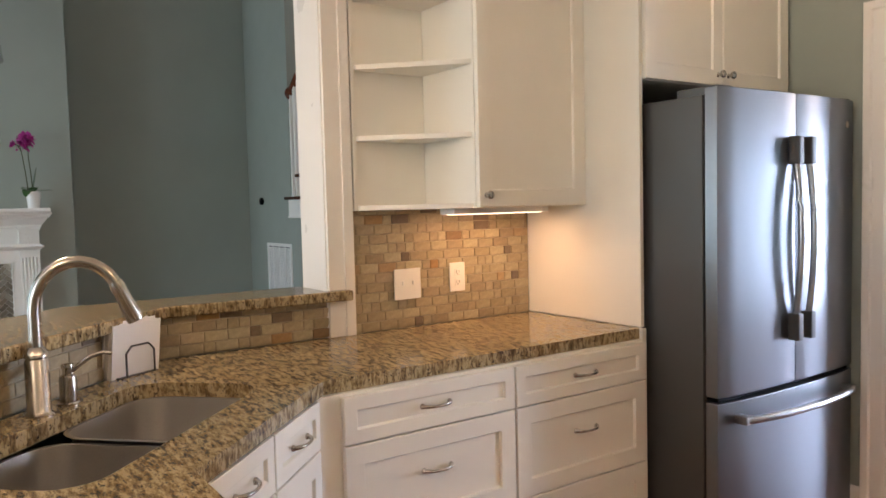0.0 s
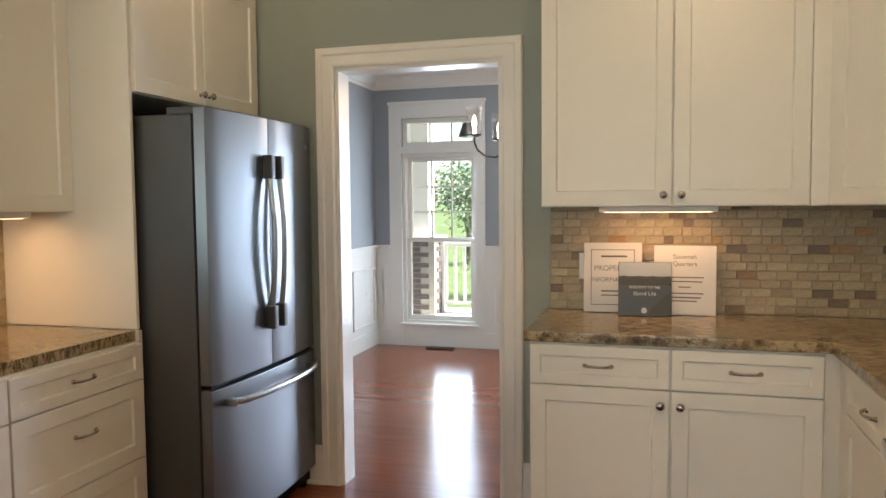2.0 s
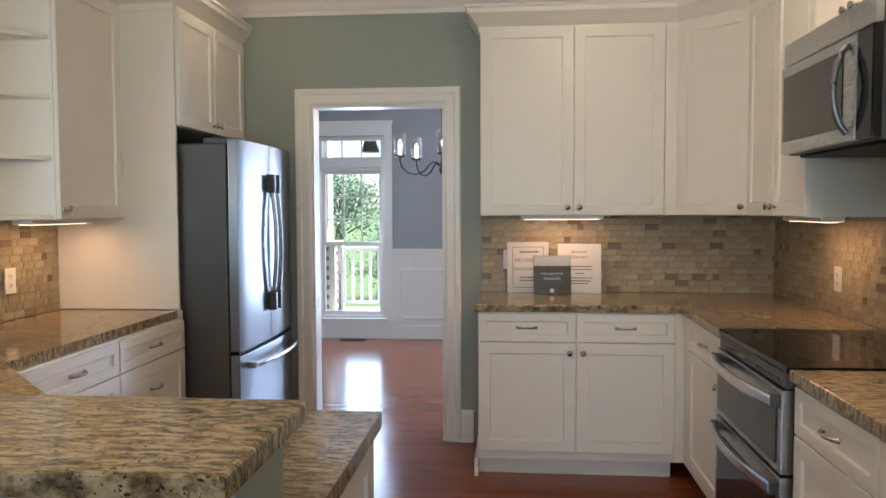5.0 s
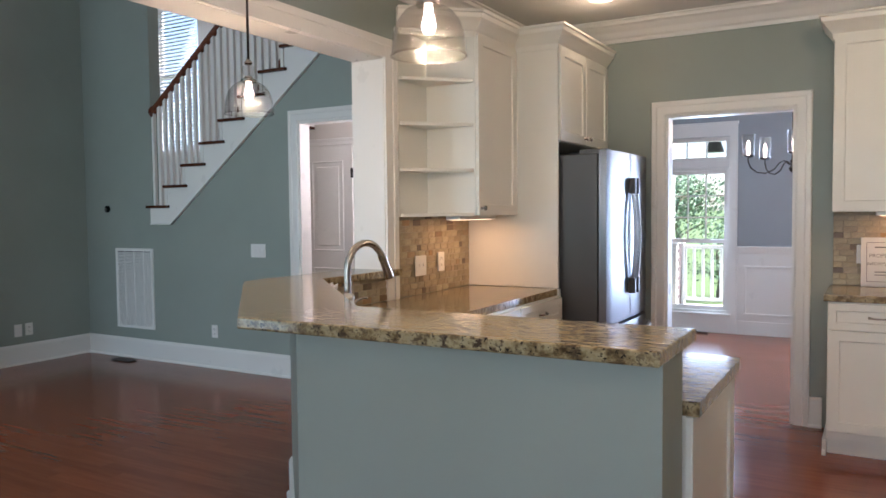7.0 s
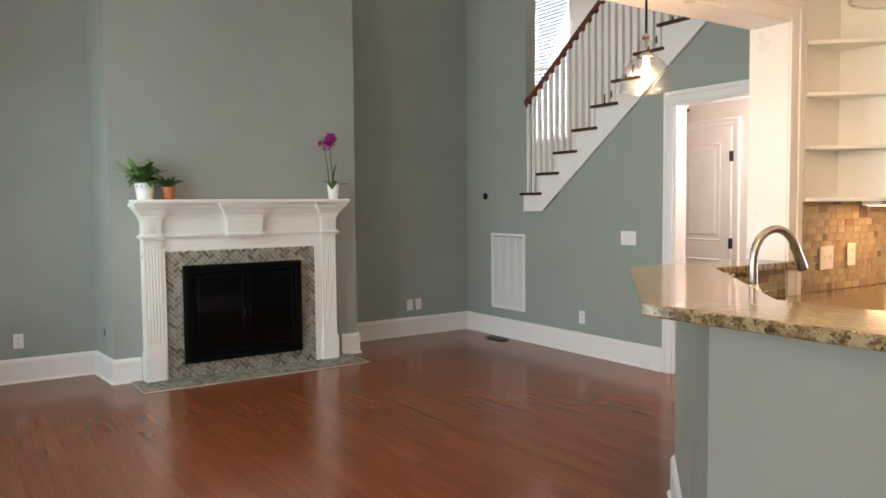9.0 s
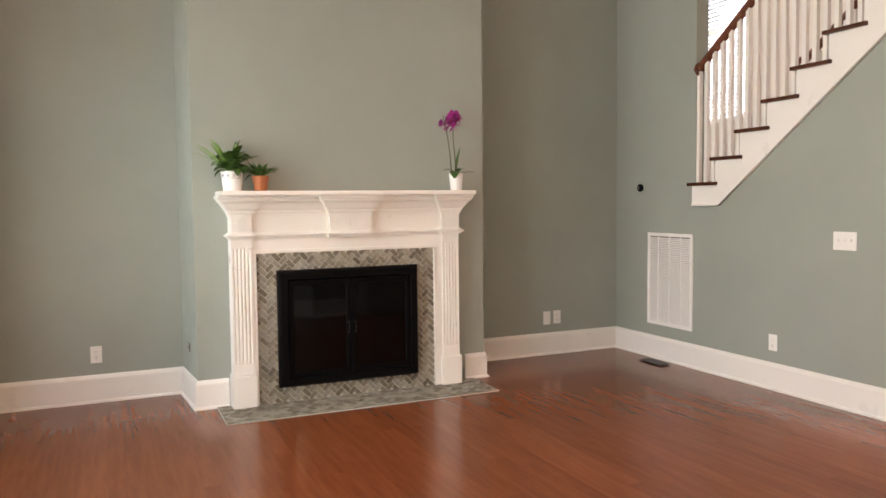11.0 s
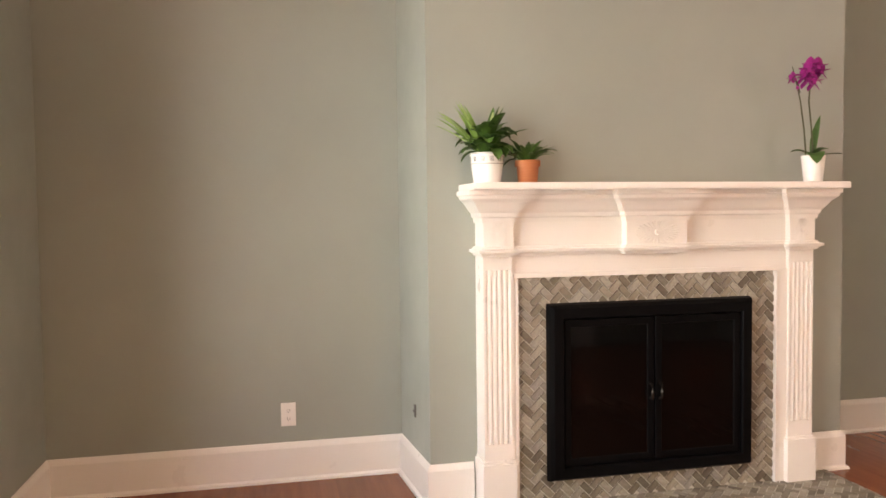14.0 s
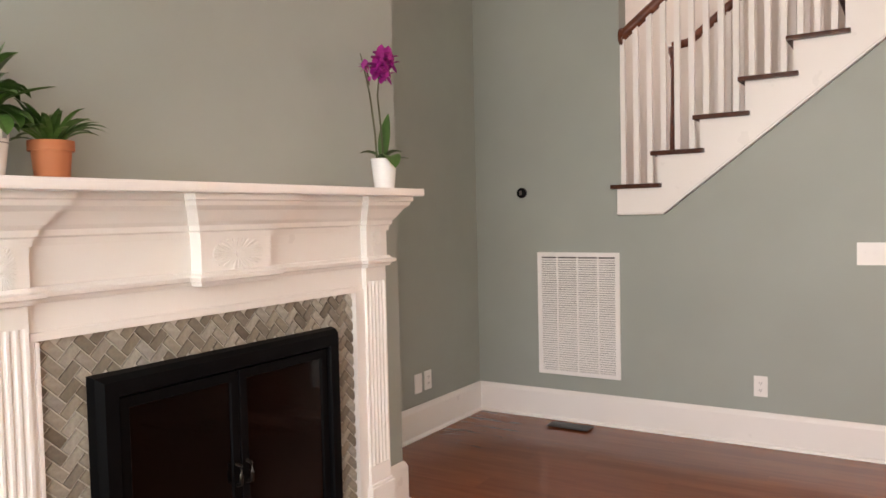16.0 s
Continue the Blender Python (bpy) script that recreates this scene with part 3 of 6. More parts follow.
# ---- windows ----
def sash_window(name, axis, at, sign, a0, a1, z0, z1, cols, rows, grid_low=False, transom=None, label="white double-hung window"):
    """Double-hung window; sign is the way towards the room along the wall's normal."""
    root = tagged(new(name), label, "window", kind="structure")

    def slab(bm, u0, u1, d0, d1, w0, w1, bev=0.003):
        p, q = sorted((at + sign * d0, at + sign * d1))
        if axis == "x":
            box(bm, u0, u1, p, q, w0, w1, bev)
        else:
            box(bm, p, q, u0, u1, w0, w1, bev)

    def ring(bm, u0, u1, w0, w1, d0, d1, w, wb=None):
        wb = wb or w
        slab(bm, u0, u0 + w, d0, d1, w0, w1)
        slab(bm, u1 - w, u1, d0, d1, w0, w1)
        slab(bm, u0 + w, u1 - w, d0 + 0.001, d1 - 0.001, w1 - w, w1)
        slab(bm, u0 + w, u1 - w, d0 + 0.001, d1 - 0.001, w0, w0 + wb)

    bm = B()
    ring(bm, a0, a1, z0, z1, -0.13, -0.01, 0.03)
    part("window_frame", bm, M_TRIM, root)
    zm = (z0 + z1) / 2 - 0.01
    for nm, w0, w1, d, grid in (("upper_sash", zm - 0.02, z1 - 0.03, -0.10, True), ("lower_sash", z0 + 0.03, zm + 0.02, -0.06, grid_low)):
        bm = B()
        u0, u1 = a0 + 0.03, a1 - 0.03
        ring(bm, u0, u1, w0, w1, d - 0.018, d + 0.018, 0.04, 0.045)
        s = part(nm, bm, M_TRIM, root)
        if grid:
            bm = B()
            for i in range(1, cols):
                u = u0 + 0.04 + (u1 - u0 - 0.08) * i / cols
                slab(bm, u - 0.008, u + 0.008, d - 0.009, d + 0.009, w0 + 0.045, w1 - 0.04, 0.002)
            for i in range(1, rows):
                w = w0 + 0.045 + (w1 - w0 - 0.085) * i / rows
                slab(bm, u0 + 0.04, u1 - 0.04, d - 0.008, d + 0.008, w - 0.008, w + 0.008, 0.002)
            part("muntins", bm, M_TRIM, s)
        bm = B()
        slab(bm, u0 + 0.03, u1 - 0.03, d - 0.003, d + 0.001, w0 + 0.03, w1 - 0.03, 0)
        part("pane", bm, M_PANE, s, "clear glass pane")
    if transom:
        t0, t1 = transom
        bm = B()
        ring(bm, a0, a1, t0, t1, -0.13, -0.03, 0.045)
        tr = part("transom_frame", bm, M_TRIM, root)
        bm = B()
        for i in range(1, cols):
            u = a0 + 0.045 + (a1 - a0 - 0.09) * i / cols
            slab(bm, u - 0.008, u + 0.008, -0.09, -0.07, t0 + 0.045, t1 - 0.045, 0.002)
        part("muntins", bm, M_TRIM, tr)
        bm = B()
        slab(bm, a0 + 0.03, a1 - 0.03, -0.083, -0.079, t0 + 0.03, t1 - 0.03, 0)
        part("pane", bm, M_PANE, tr, "clear glass pane")
    return root


for i, (a, b) in enumerate(LWIN):
    sash_window("window_%d" % (i + 1), "x", -2.38, 1, a, b, 0.33, 1.93, 3, 3, transom=(2.05, 2.62), label="tall white double-hung window with a transom above")
sash_window("window_dining", "x", 7.10, -1, -1.965, -1.225, 0.22, 1.86, 3, 3, transom=(1.93, 2.2), label="tall white double-hung dining window with transom")
# living window trim: mullion boards, heads, outer casing, stool
bm = B()
zt = 2.72
for u0, u1 in ((-5.915, -5.82), (-5.11, -4.88), (-4.17, -3.94), (-3.23, -3.135)):
    box(bm, u0, u1, -2.38, -2.358, 0.33, 2.62, 0.003)
box(bm, -5.915, -3.135, -2.38, -2.357, 2.62, zt, 0.003)
for a, b in LWIN:
    box(bm, a, b, -2.38, -2.359, 1.93, 2.05, 0.003)
    box(bm, a, b, -2.40, -2.352, 1.945, 1.97, 0.004)
for u0, u1 in ((-5.922, -5.896), (-3.145, -3.117)):
    box(bm, u0, u1, -2.38, -2.346, 0.2, zt + 0.01, 0.004)
for u in (-5.845, -5.085, -4.905, -4.145, -3.965, -3.205):
    box(bm, u - 0.009, u + 0.009, -2.38, -2.352, 0.34, 2.6, 0.003)
box(bm, -5.93, -3.12, -2.38, -2.33, 0.295, 0.33, 0.006)
box(bm, -5.915, -3.135, -2.38, -2.36, 0.0, 0.295, 0.003)
structure("trim_living_windows", bm, M_TRIM, "white casing and mullion boards of the living windows", "trim")
# dining window casing and wainscot
bm = B()
box(bm, -2.09, -1.965, 7.075, 7.10, 0.0, 2.33, 0.003)
box(bm, -1.225, -1.14, 7.075, 7.10, 0.0, 2.33, 0.003)
box(bm, -1.965, -1.225, 7.077, 7.10, 2.2, 2.33, 0.003)
box(bm, -1.965, -1.225, 7.077, 7.10, 1.86, 1.93, 0.003)
box(bm, -1.965, -1.225, 7.077, 7.10, 0.0, 0.22, 0.003)
box(bm, -1.99, -1.2, 7.055, 7.10, 0.20, 0.222, 0.003)
box(bm, -2.1, -1.13, 7.068, 7.10, 2.33, 2.36, 0.003)
structure("trim_dining_window", bm, M_TRIM, "white casing of the dining window", "trim")


def wainscot(name, axis, face, sign, a0, a1, n):
    root = tagged(new(name), "white panelled wainscot below the chair rail", "wainscot", kind="structure")

    def slab(bm, u0, u1, d1, w0, w1, bev=0.003, d0=0.0):
        p, q = sorted((face + sign * d0, face + sign * d1))
        if axis == "x":
            box(bm, u0, u1, p, q, w0, w1, bev)
        else:
            box(bm, p, q, u0, u1, w0, w1, bev)

    bm = B()
    slab(bm, a0, a1, 0.01, 0.0, 0.95, 0)
    slab(bm, a0, a1, 0.022, 0.0, 0.15)
    part("backing", bm, M_TRIM, root)
    bm = B()
    slab(bm, a0, a1, 0.04, 0.955, 0.98, 0.006)
    slab(bm, a0, a1, 0.022, 0.90, 0.955, 0.004)
    part("chair_rail", bm, M_TRIM, root)
    w = (a1 - a0) / n
    for i in range(n):
        u0, u1 = a0 + i * w + 0.07, a0 + (i + 1) * w - 0.07
        bm = B()
        for k0, k1, z0, z1 in ((u0, u1, 0.74, 0.765), (u0, u1, 0.215, 0.24), (u0, u0 + 0.025, 0.24, 0.74), (u1 - 0.025, u1, 0.24, 0.74)):
            slab(bm, k0, k1, 0.024, z0, z1, 0.005, 0.008)
        part("panel_moulding", bm, M_TRIM, root)


wainscot("wainscot_end", "x", 7.10, -1, -1.14, 0.35, 2)
wainscot("wainscot_end_left", "x", 7.10, -1, -2.25, -2.09, 1)
wainscot("wainscot_side", "y", -2.25, 1, 3.65, 7.10, 5)

# stairwell window with blind
sash_window("window_stair", "x", 4.32, -1, -7.22, -6.45, 2.1, 3.95, 1, 1, label="white stairwell window behind a blind")
bl = thing("window_blind", pose(-6.835, 4.29, 2.12), "white slatted blind hanging in the stairwell window", "blind")
slat_me = None
for i in range(44):
    if slat_me is None:
        bm = B()
        box(bm, -0.36, 0.36, -0.022, 0.022, -0.0015, 0.0015)
        slat_me = mesh_of("slat", bm, M_BLIND)
    piece("slat", slat_me, bl, pose(0, 0, 0.02 + 0.041 * i, 42, 0, 0))


# ---- kitchen cabinets ----
def shaker(bm, x0, x1, z0, z1, rail=0.058, th=0.02, y=0.0):
    """A framed door or drawer front facing -y, its panel set back; one closed shell."""
    yb, yf, yp = y, y - th, y - th + 0.009

    def loop(g, yy):
        return [bm.verts.new((a, yy, b)) for a, b in ((x0 + g, z0 + g), (x1 - g, z0 + g), (x1 - g, z1 - g), (x0 + g, z1 - g))]

    loops = [loop(0, yb), loop(0, yf + 0.002), loop(0.002, yf), loop(rail - 0.002, yf), loop(rail, yf + 0.002), loop(rail + 0.003, yp)]
    for a, b in zip(loops, loops[1:]):
        for k in range(4):
            bm.faces.new((a[k], a[(k + 1) % 4], b[(k + 1) % 4], b[k]))
    bm.faces.new(loops[-1])
    bm.faces.new(loops[0][::-1])


def knob(parent, x, z, y=-0.02):
    bm = B()
    lathe(bm, [(0.011, 0.0), (0.0085, 0.003), (0.006, 0.008), (0.006, 0.014), (0.0135, 0.019), (0.0155, 0.024), (0.014, 0.029), (0.008, 0.032), (0.0, 0.033)], 16, (x, y, z), "y")
    part("knob", bm, M_NICKEL, parent, "brushed nickel knob", True)


def pull(parent, x, z, y=-0.02, w=0.096):
    bm = B()
    pts, rad = [], []
    for i in range(13):
        a = i / 12
        pts.append((x + (a - 0.5) * w, y - 0.004 - 0.022 * math.sin(math.pi * a) ** 0.6, z))
        rad.append(0.0065 - 0.0025 * math.sin(math.pi * a))
    tube(bm, pts, rad, 10)
    for s in (-0.5, 0.5):
        lathe(bm, [(0.009, -0.001), (0.008, 0.004), (0.005, 0.007)], 12, (x + s * w, y, z), "y")
    part("pull", bm, M_NICKEL, parent, "brushed nickel bow pull", True)


def base_cabinet(m, w, layout, label, depth=0.60, top=0.875, group="base cabinets", left_end=False, right_end=False, toe=0.10, hollow=None):
    """layout: list of columns (width, [(kind, height, handle side)...] from the top)."""
    root = thing("base_cabinet", m, label, "cabinet", group)
    bm = B()
    box(bm, 0, w, 0, depth, toe, hollow or top, 0.001)
    if hollow:
        box(bm, 0, w, 0, 0.018, hollow, top)
    box(bm, 0.002, w - 0.002, 0.07, depth, 0, toe)
    part("body", bm, M_CAB, root)
    x = 0.0
    for cw, rows in layout:
        z = top - 0.006
        for kind, h, side in rows:
            z0, z1 = z - h + 0.0025, z - 0.0025
            a, b = x + 0.004, x + cw - 0.004
            bm = B()
            shaker(bm, a, b, z0, z1, 0.04 if kind == "drawer" and h < 0.2 else 0.058, y=-0.001)
            if kind == "drawer":
                d = part("drawer", bm, M_CAB, root)
                pull(d, (a + b) / 2, (z0 + z1) / 2 if h < 0.2 else z1 - 0.12)
            else:
                d = part("door", bm, M_CAB, root)
                knob(d, b - 0.03 if side == "r" else a + 0.03, z1 - 0.05)
            z -= h
        x += cw
    if left_end or right_end:
        bm = B()
        e = -0.001 if left_end else w + 0.001
        s = -1 if left_end else 1
        c = e + s * 0.028
        p = [(e, 0.068), (e + s * 0.004, 0.04)]
        q0, q1 = sorted((e - s * 0.001, e + s * 0.02))
        box(bm, q0, q1, -0.002, 0.02, 0.0, 0.03, 0.003)
        box(bm, q0, q1, 0.02, depth, 0.0, 0.09, 0.003)
        part("foot_moulding", bm, M_CAB, root)
    return root


def upper_cabinet(m, w, doors, label, depth=0.33, z0=1.37, z1=2.41, group="wall cabinets", knob_low=True, name="wall_cabinet"):
    root = thing(name, m, label, "cabinet", group)
    bm = B()
    box(bm, 0, w, 0, depth, z0, z1, 0.001)
    part("body", bm, M_CAB, root)
    x = 0.0
    for cw, side in doors:
        bm = B()
        shaker(bm, x + 0.003, x + cw - 0.003, z0 + 0.003, z1 - 0.012, 0.06, y=-0.001)
        d = part("door", bm, M_CAB, root)
        knob(d, x + cw - 0.033 if side == "r" else x + 0.033, z0 + 0.045)
        x += cw
    return root


CABCROWN = [(0, -0.03), (0.008, -0.03), (0.010, 0.0), (0.022, 0.012), (0.05, 0.05), (0.066, 0.066), (0.070, 0.09), (0.08, 0.095), (0.08, 0.108), (0, 0.108)]


def cab_crown(path, label):
    bm = B()
    sweep(bm, [(o, u + 2.405) for o, u in CABCROWN], path)
    return tagged(part("crown_trim", bm, M_CAB), label, "moulding", "cabinet crowns")


# fridge wall run, facing +x
XF = -1.475
base_cabinet(pose(XF, 1.345, 0, 0, 0, 90), 0.61, [(0.61, [("drawer", 0.137, ""), ("drawer", 0.30, ""), ("drawer", 0.325, "")])], "cream painted three-drawer base cabinet under granite")
base_cabinet(pose(XF, 1.955, 0, 0, 0, 90), 0.62, [(0.62, [("drawer", 0.137, ""), ("drawer", 0.30, ""), ("drawer", 0.325, "")])], "cream painted three-drawer base cabinet beside the refrigerator")
# diagonal sink base, facing the kitchen
s2 = math.sqrt(0.5)


def uv(u, v):
    return (s2 * (u + v), s2 * (v - u))


VF = -0.155
sx, sy = uv(-1.335, VF)
base_cabinet(pose(sx, sy, 0, 0, 0, 135), 0.63, [(0.315, [("drawer", 0.137, ""), ("door", 0.62, "r")]), (0.315, [("drawer", 0.137, ""), ("door", 0.62, "l")])], "cream sink base cabinet set across the corner", 0.58, hollow=0.66)
base_cabinet(pose(-0.20, 0.785, 0, 0, 0, 180), 0.80, [(0.40, [("drawer", 0.137, ""), ("door", 0.62, "r")]), (0.40, [("drawer", 0.137, ""), ("door", 0.62, "l")])], "cream base cabinet under the peninsula counter", 0.62)
# filler stile between the drawers and the sink base
bm = B()
prism(bm, [(-1.474, 1.26), (-1.50, 1.29), (-1.50, 1.344), (-1.474, 1.344)], 0.1, 0.874)
tagged(part("filler_stile", bm, M_CAB), "cream filler strip beside the sink cabinet", "filler")
# peninsula end panel
bm = B()
shaker(bm, 0, 0.63, 0.0, 0.874, 0.075, 0.018)
tagged(part("end_panel", bm, M_CAB, m=pose(-0.198, 0.155, 0, 0, 0, 90)), "cream panelled end of the peninsula", "panel")

# doorway wall run, facing -y
YF = 2.93
base_cabinet(pose(-0.025, YF, 0), 1.005, [(0.505, [("drawer", 0.15, ""), ("door", 0.575, "r")]), (0.50, [("drawer", 0.15, ""), ("door", 0.575, "l")])], "cream double base cabinet with two drawers over doors", left_end=True)
bm = B()
prism(bm, [(0.981, 2.93), (1.03, 2.93), (1.03, 2.861), (1.08, 2.861), (1.08, 3.5), (0.981, 3.5)], 0.1, 0.874)
tagged(part("filler_stile", bm, M_CAB), "cream corner filler between cabinet runs", "filler")
# range wall run, facing -x
base_cabinet(pose(1.03, 2.86, 0, 0, 0, -90), 0.70, [(0.10, []), (0.60, [("drawer", 0.15, ""), ("door", 0.575, "r")])], "cream narrow base cabinet between corner and range")
base_cabinet(pose(1.03, 1.375, 0, 0, 0, -90), 1.07, [(0.535, [("drawer", 0.15, ""), ("door", 0.575, "r")]), (0.535, [("drawer", 0.15, ""), ("door", 0.575, "l")])], "cream base cabinet beside the range")

# uppers
upper_cabinet(pose(-1.775, 2.055, 0, 0, 0, 90), 0.53, [(0.53, "l")], "cream single-door wall cabinet beside open shelves", 0.333)
upper_cabinet(pose(-0.025, 3.225, 0), 1.055, [(0.51, "r"), (0.487, "l"), ], "tall cream double-door wall cabinet", 0.303)
dg = upper_cabinet(pose(1.045, 3.225, 0, 0, 0, -45), 0.42, [(0.42, "r")], "cream corner wall cabinet set diagonally", 0.2)
bm = B()
prism(bm, [(1.062, 3.242), (1.342, 2.945), (1.665, 2.945), (1.665, 3.525), (1.062, 3.525)], 1.37, 2.41)
part("side", bm, M_CAB, dg, m=pose(1.045, 3.225, 0, 0, 0, -45).inverted())
bm = B()
box(bm, 0.974, 1.044, 3.206, 3.224, 1.373, 2.398, 0.001)
tagged(part("filler_stile", bm, M_CAB), "cream filler strip beside the diagonal wall cabinet", "filler")
upper_cabinet(pose(1.34, 2.925, 0, 0, 0, -90), 0.765, [(0.385, "r"), (0.38, "l")], "cream double-door wall cabinet beside the microwave", 0.325)
upper_cabinet(pose(1.34, 2.155, 0, 0, 0, -90), 0.77, [(0.385, "r"), (0.385, "l")], "short cream wall cabinet above the microwave", 0.325, 2.05, 2.41)
upper_cabinet(pose(1.34, 1.38, 0, 0, 0, -90), 1.0, [(0.5, "r"), (0.5, "l")], "cream double-door wall cabinet near the range", 0.325)
fc = upper_cabinet(pose(-1.49, 2.60, 0, 0, 0, 90), 0.915, [(0.457, "r"), (0.457, "l")], "cream double-door cabinet above the refrigerator", 0.615, 1.82, 2.41)
# tall panel beside the refrigerator
bm = B()
box(bm, -2.108, -1.485, 2.583, 2.60, 0.918, 2.41, 0.0015)
box(bm, -2.108, -1.475, 2.58, 2.60, 0.0, 0.914, 0.0015)
part("side_panel", bm, M_CAB, fc, "tall cream side panel", m=pose(-1.49, 2.60, 0, 0, 0, 90).inverted())
cab_crown([(-2.10, 1.745), (-1.775, 2.05), (-1.775, 2.583), (-1.49, 2.583), (-1.49, 3.52)][::-1], "cream crown moulding on the refrigerator cabinets")
cab_crown([(-0.025, 3.52), (-0.025, 3.225), (1.045, 3.225), (1.34, 2.93), (1.34, 0.38)][::-1], "cream crown moulding on the wall cabinets")

# open corner shelves
cs = thing("corner_shelf", pose(0, 0, 0), "cream open corner shelf unit with empty angled shelves", "shelf")
bm = B()
box(bm, -2.106, -2.094, 1.75, 2.053, 1.37, 2.41)
box(bm, -2.108, -2.085, 1.735, 1.75, 1.37, 2.41, 0.002)
part("back", bm, M_CAB, cs)
for z in (1.37, 1.622, 1.878, 2.126, 2.39):
    bm = B()
    prism(bm, [(-2.094, 1.751), (-2.07, 1.751), (-1.80, 2.03), (-1.785, 2.053), (-2.094, 2.053)], z, z + 0.018, 0.002)
    part("shelf", bm, M_CAB, cs)

# ---- counters and bar ----
CT0, CT1 = 0.876, 0.915


def sink_rim(grow=0.0):
    pts = []
    u0, u1, v0, v1, r = -1.93 - grow, -1.16 + grow, -0.64 - grow, -0.275 + grow, 0.09
    for cu, cv, a0 in ((u1 - r, v1 - r, 0), (u0 + r, v1 - r, 90), (u0 + r, v0 + r, 180), (u1 - r, v0 + r, 270)):
        for k in range(7):
            a = radians(a0 + 15 * k)
            pts.append(uv(cu + r * math.cos(a), cv + r * math.sin(a)))
    return pts


def slab_with_hole(outline, hole, z0, z1):
    """A stone slab over a plan outline with one hole cut through."""
    bm = B()
    for z in (z0, z1):
        vo = [bm.verts.new((x, y, z)) for x, y in outline]
        vh = [bm.verts.new((x, y, z)) for x, y in hole]
        es = [bm.edges.new((a, b)) for ring in (vo, vh) for a, b in zip(ring, ring[1:] + ring[:1])]
        bmesh.ops.triangle_fill(bm, use_beauty=True, use_dissolve=False, edges=es)
    bm.verts.ensure_lookup_table()
    n, h = len(outline), len(hole)
    for off, k in ((0, n), (n, h)):
        for i in range(k):
            a, b = off + i, off + (i + 1) % k
            bm.faces.new((bm.verts[a], bm.verts[b], bm.verts[b + n + h], bm.verts[a + n + h]))
    bmesh.ops.recalc_face_normals(bm, faces=bm.faces[:])
    return bm


KY0, KY1 = -0.06, 0.14
KV0, KV1 = -0.948, -0.775
diag_x = lambda v, y: v / s2 - y
# counter: fridge panel -> corner -> diagonal front -> peninsula end
outline = [(-2.098, 2.578), (XF + 0.03 - 0.045, 2.578), (-1.49, 1.305), (diag_x(VF + 0.025, 0.815), 0.815), (-0.165, 0.815), (-0.165, KY1 + 0.02), (diag_x(KV1 + 0.02, KY1 + 0.02), KY1 + 0.02), (-2.098, KV1 / s2 + 2.098 + 0.03)]
bm = slab_with_hole(outline, sink_rim(), CT0, CT1)
tagged(part("countertop", bm, M_GRANITE), "speckled gold-brown granite countertop with sink cutout", "countertop")
bm = B()
prism(bm, [(-0.045, 2.905), (0.998, 2.905), (0.998, 2.155), (1.658, 2.155), (1.658, 3.518), (-0.045, 3.518)], CT0, CT1, 0.006)
tagged(part("countertop", bm, M_GRANITE), "speckled granite countertop turning the corner to the range", "countertop")
bm = B()
prism(bm, [(0.998, 0.29), (1.658, 0.29), (1.658, 1.385), (0.998, 1.385)], CT0, CT1, 0.006)
tagged(part("countertop", bm, M_GRANITE), "speckled granite countertop beside the range", "countertop")

# knee wall of the bar
bm = B()
kx_end = -0.203
prism(bm, [(kx_end, KY0), (kx_end, KY1), (diag_x(KV1, KY1), KY1), (-2.115, KV1 / s2 + 2.115), (-2.115, 1.62), (-2.29, 1.62), (-2.29, 1.05), (diag_x(KV0, KY0), KY0)], 0, 1.048)
structure("wall_bar", bm, M_WALL, "sage painted knee wall carrying the raised bar", "wall")
moulding("baseboard_bar", BASE, [(-2.29, 1.62), (-2.29, 1.05), (diag_x(KV0, KY0), KY0), (kx_end, KY0)][::-1], 0, M_TRIM, "white baseboard round the knee wall")
bm = B()
prism(bm, [(-0.195, -0.115), (-0.195, 0.262), (diag_x(-0.725, 0.262), 0.262), (-2.075, -0.725 / s2 + 2.075), (-2.05, 1.70), (-2.108, 1.70), (-2.108, 1.619), (-2.33, 1.619), (-2.33, 0.785), (-1.465, -0.115)], 1.048, 1.085, 0.008)
tagged(part("bar_top", bm, M_GRANITE), "raised speckled granite bar top with an angled corner", "bar top")

# sink bowls
sk = thing("sink", pose(0, 0, 0), "double-bowl undermount stainless steel sink in granite", "sink")


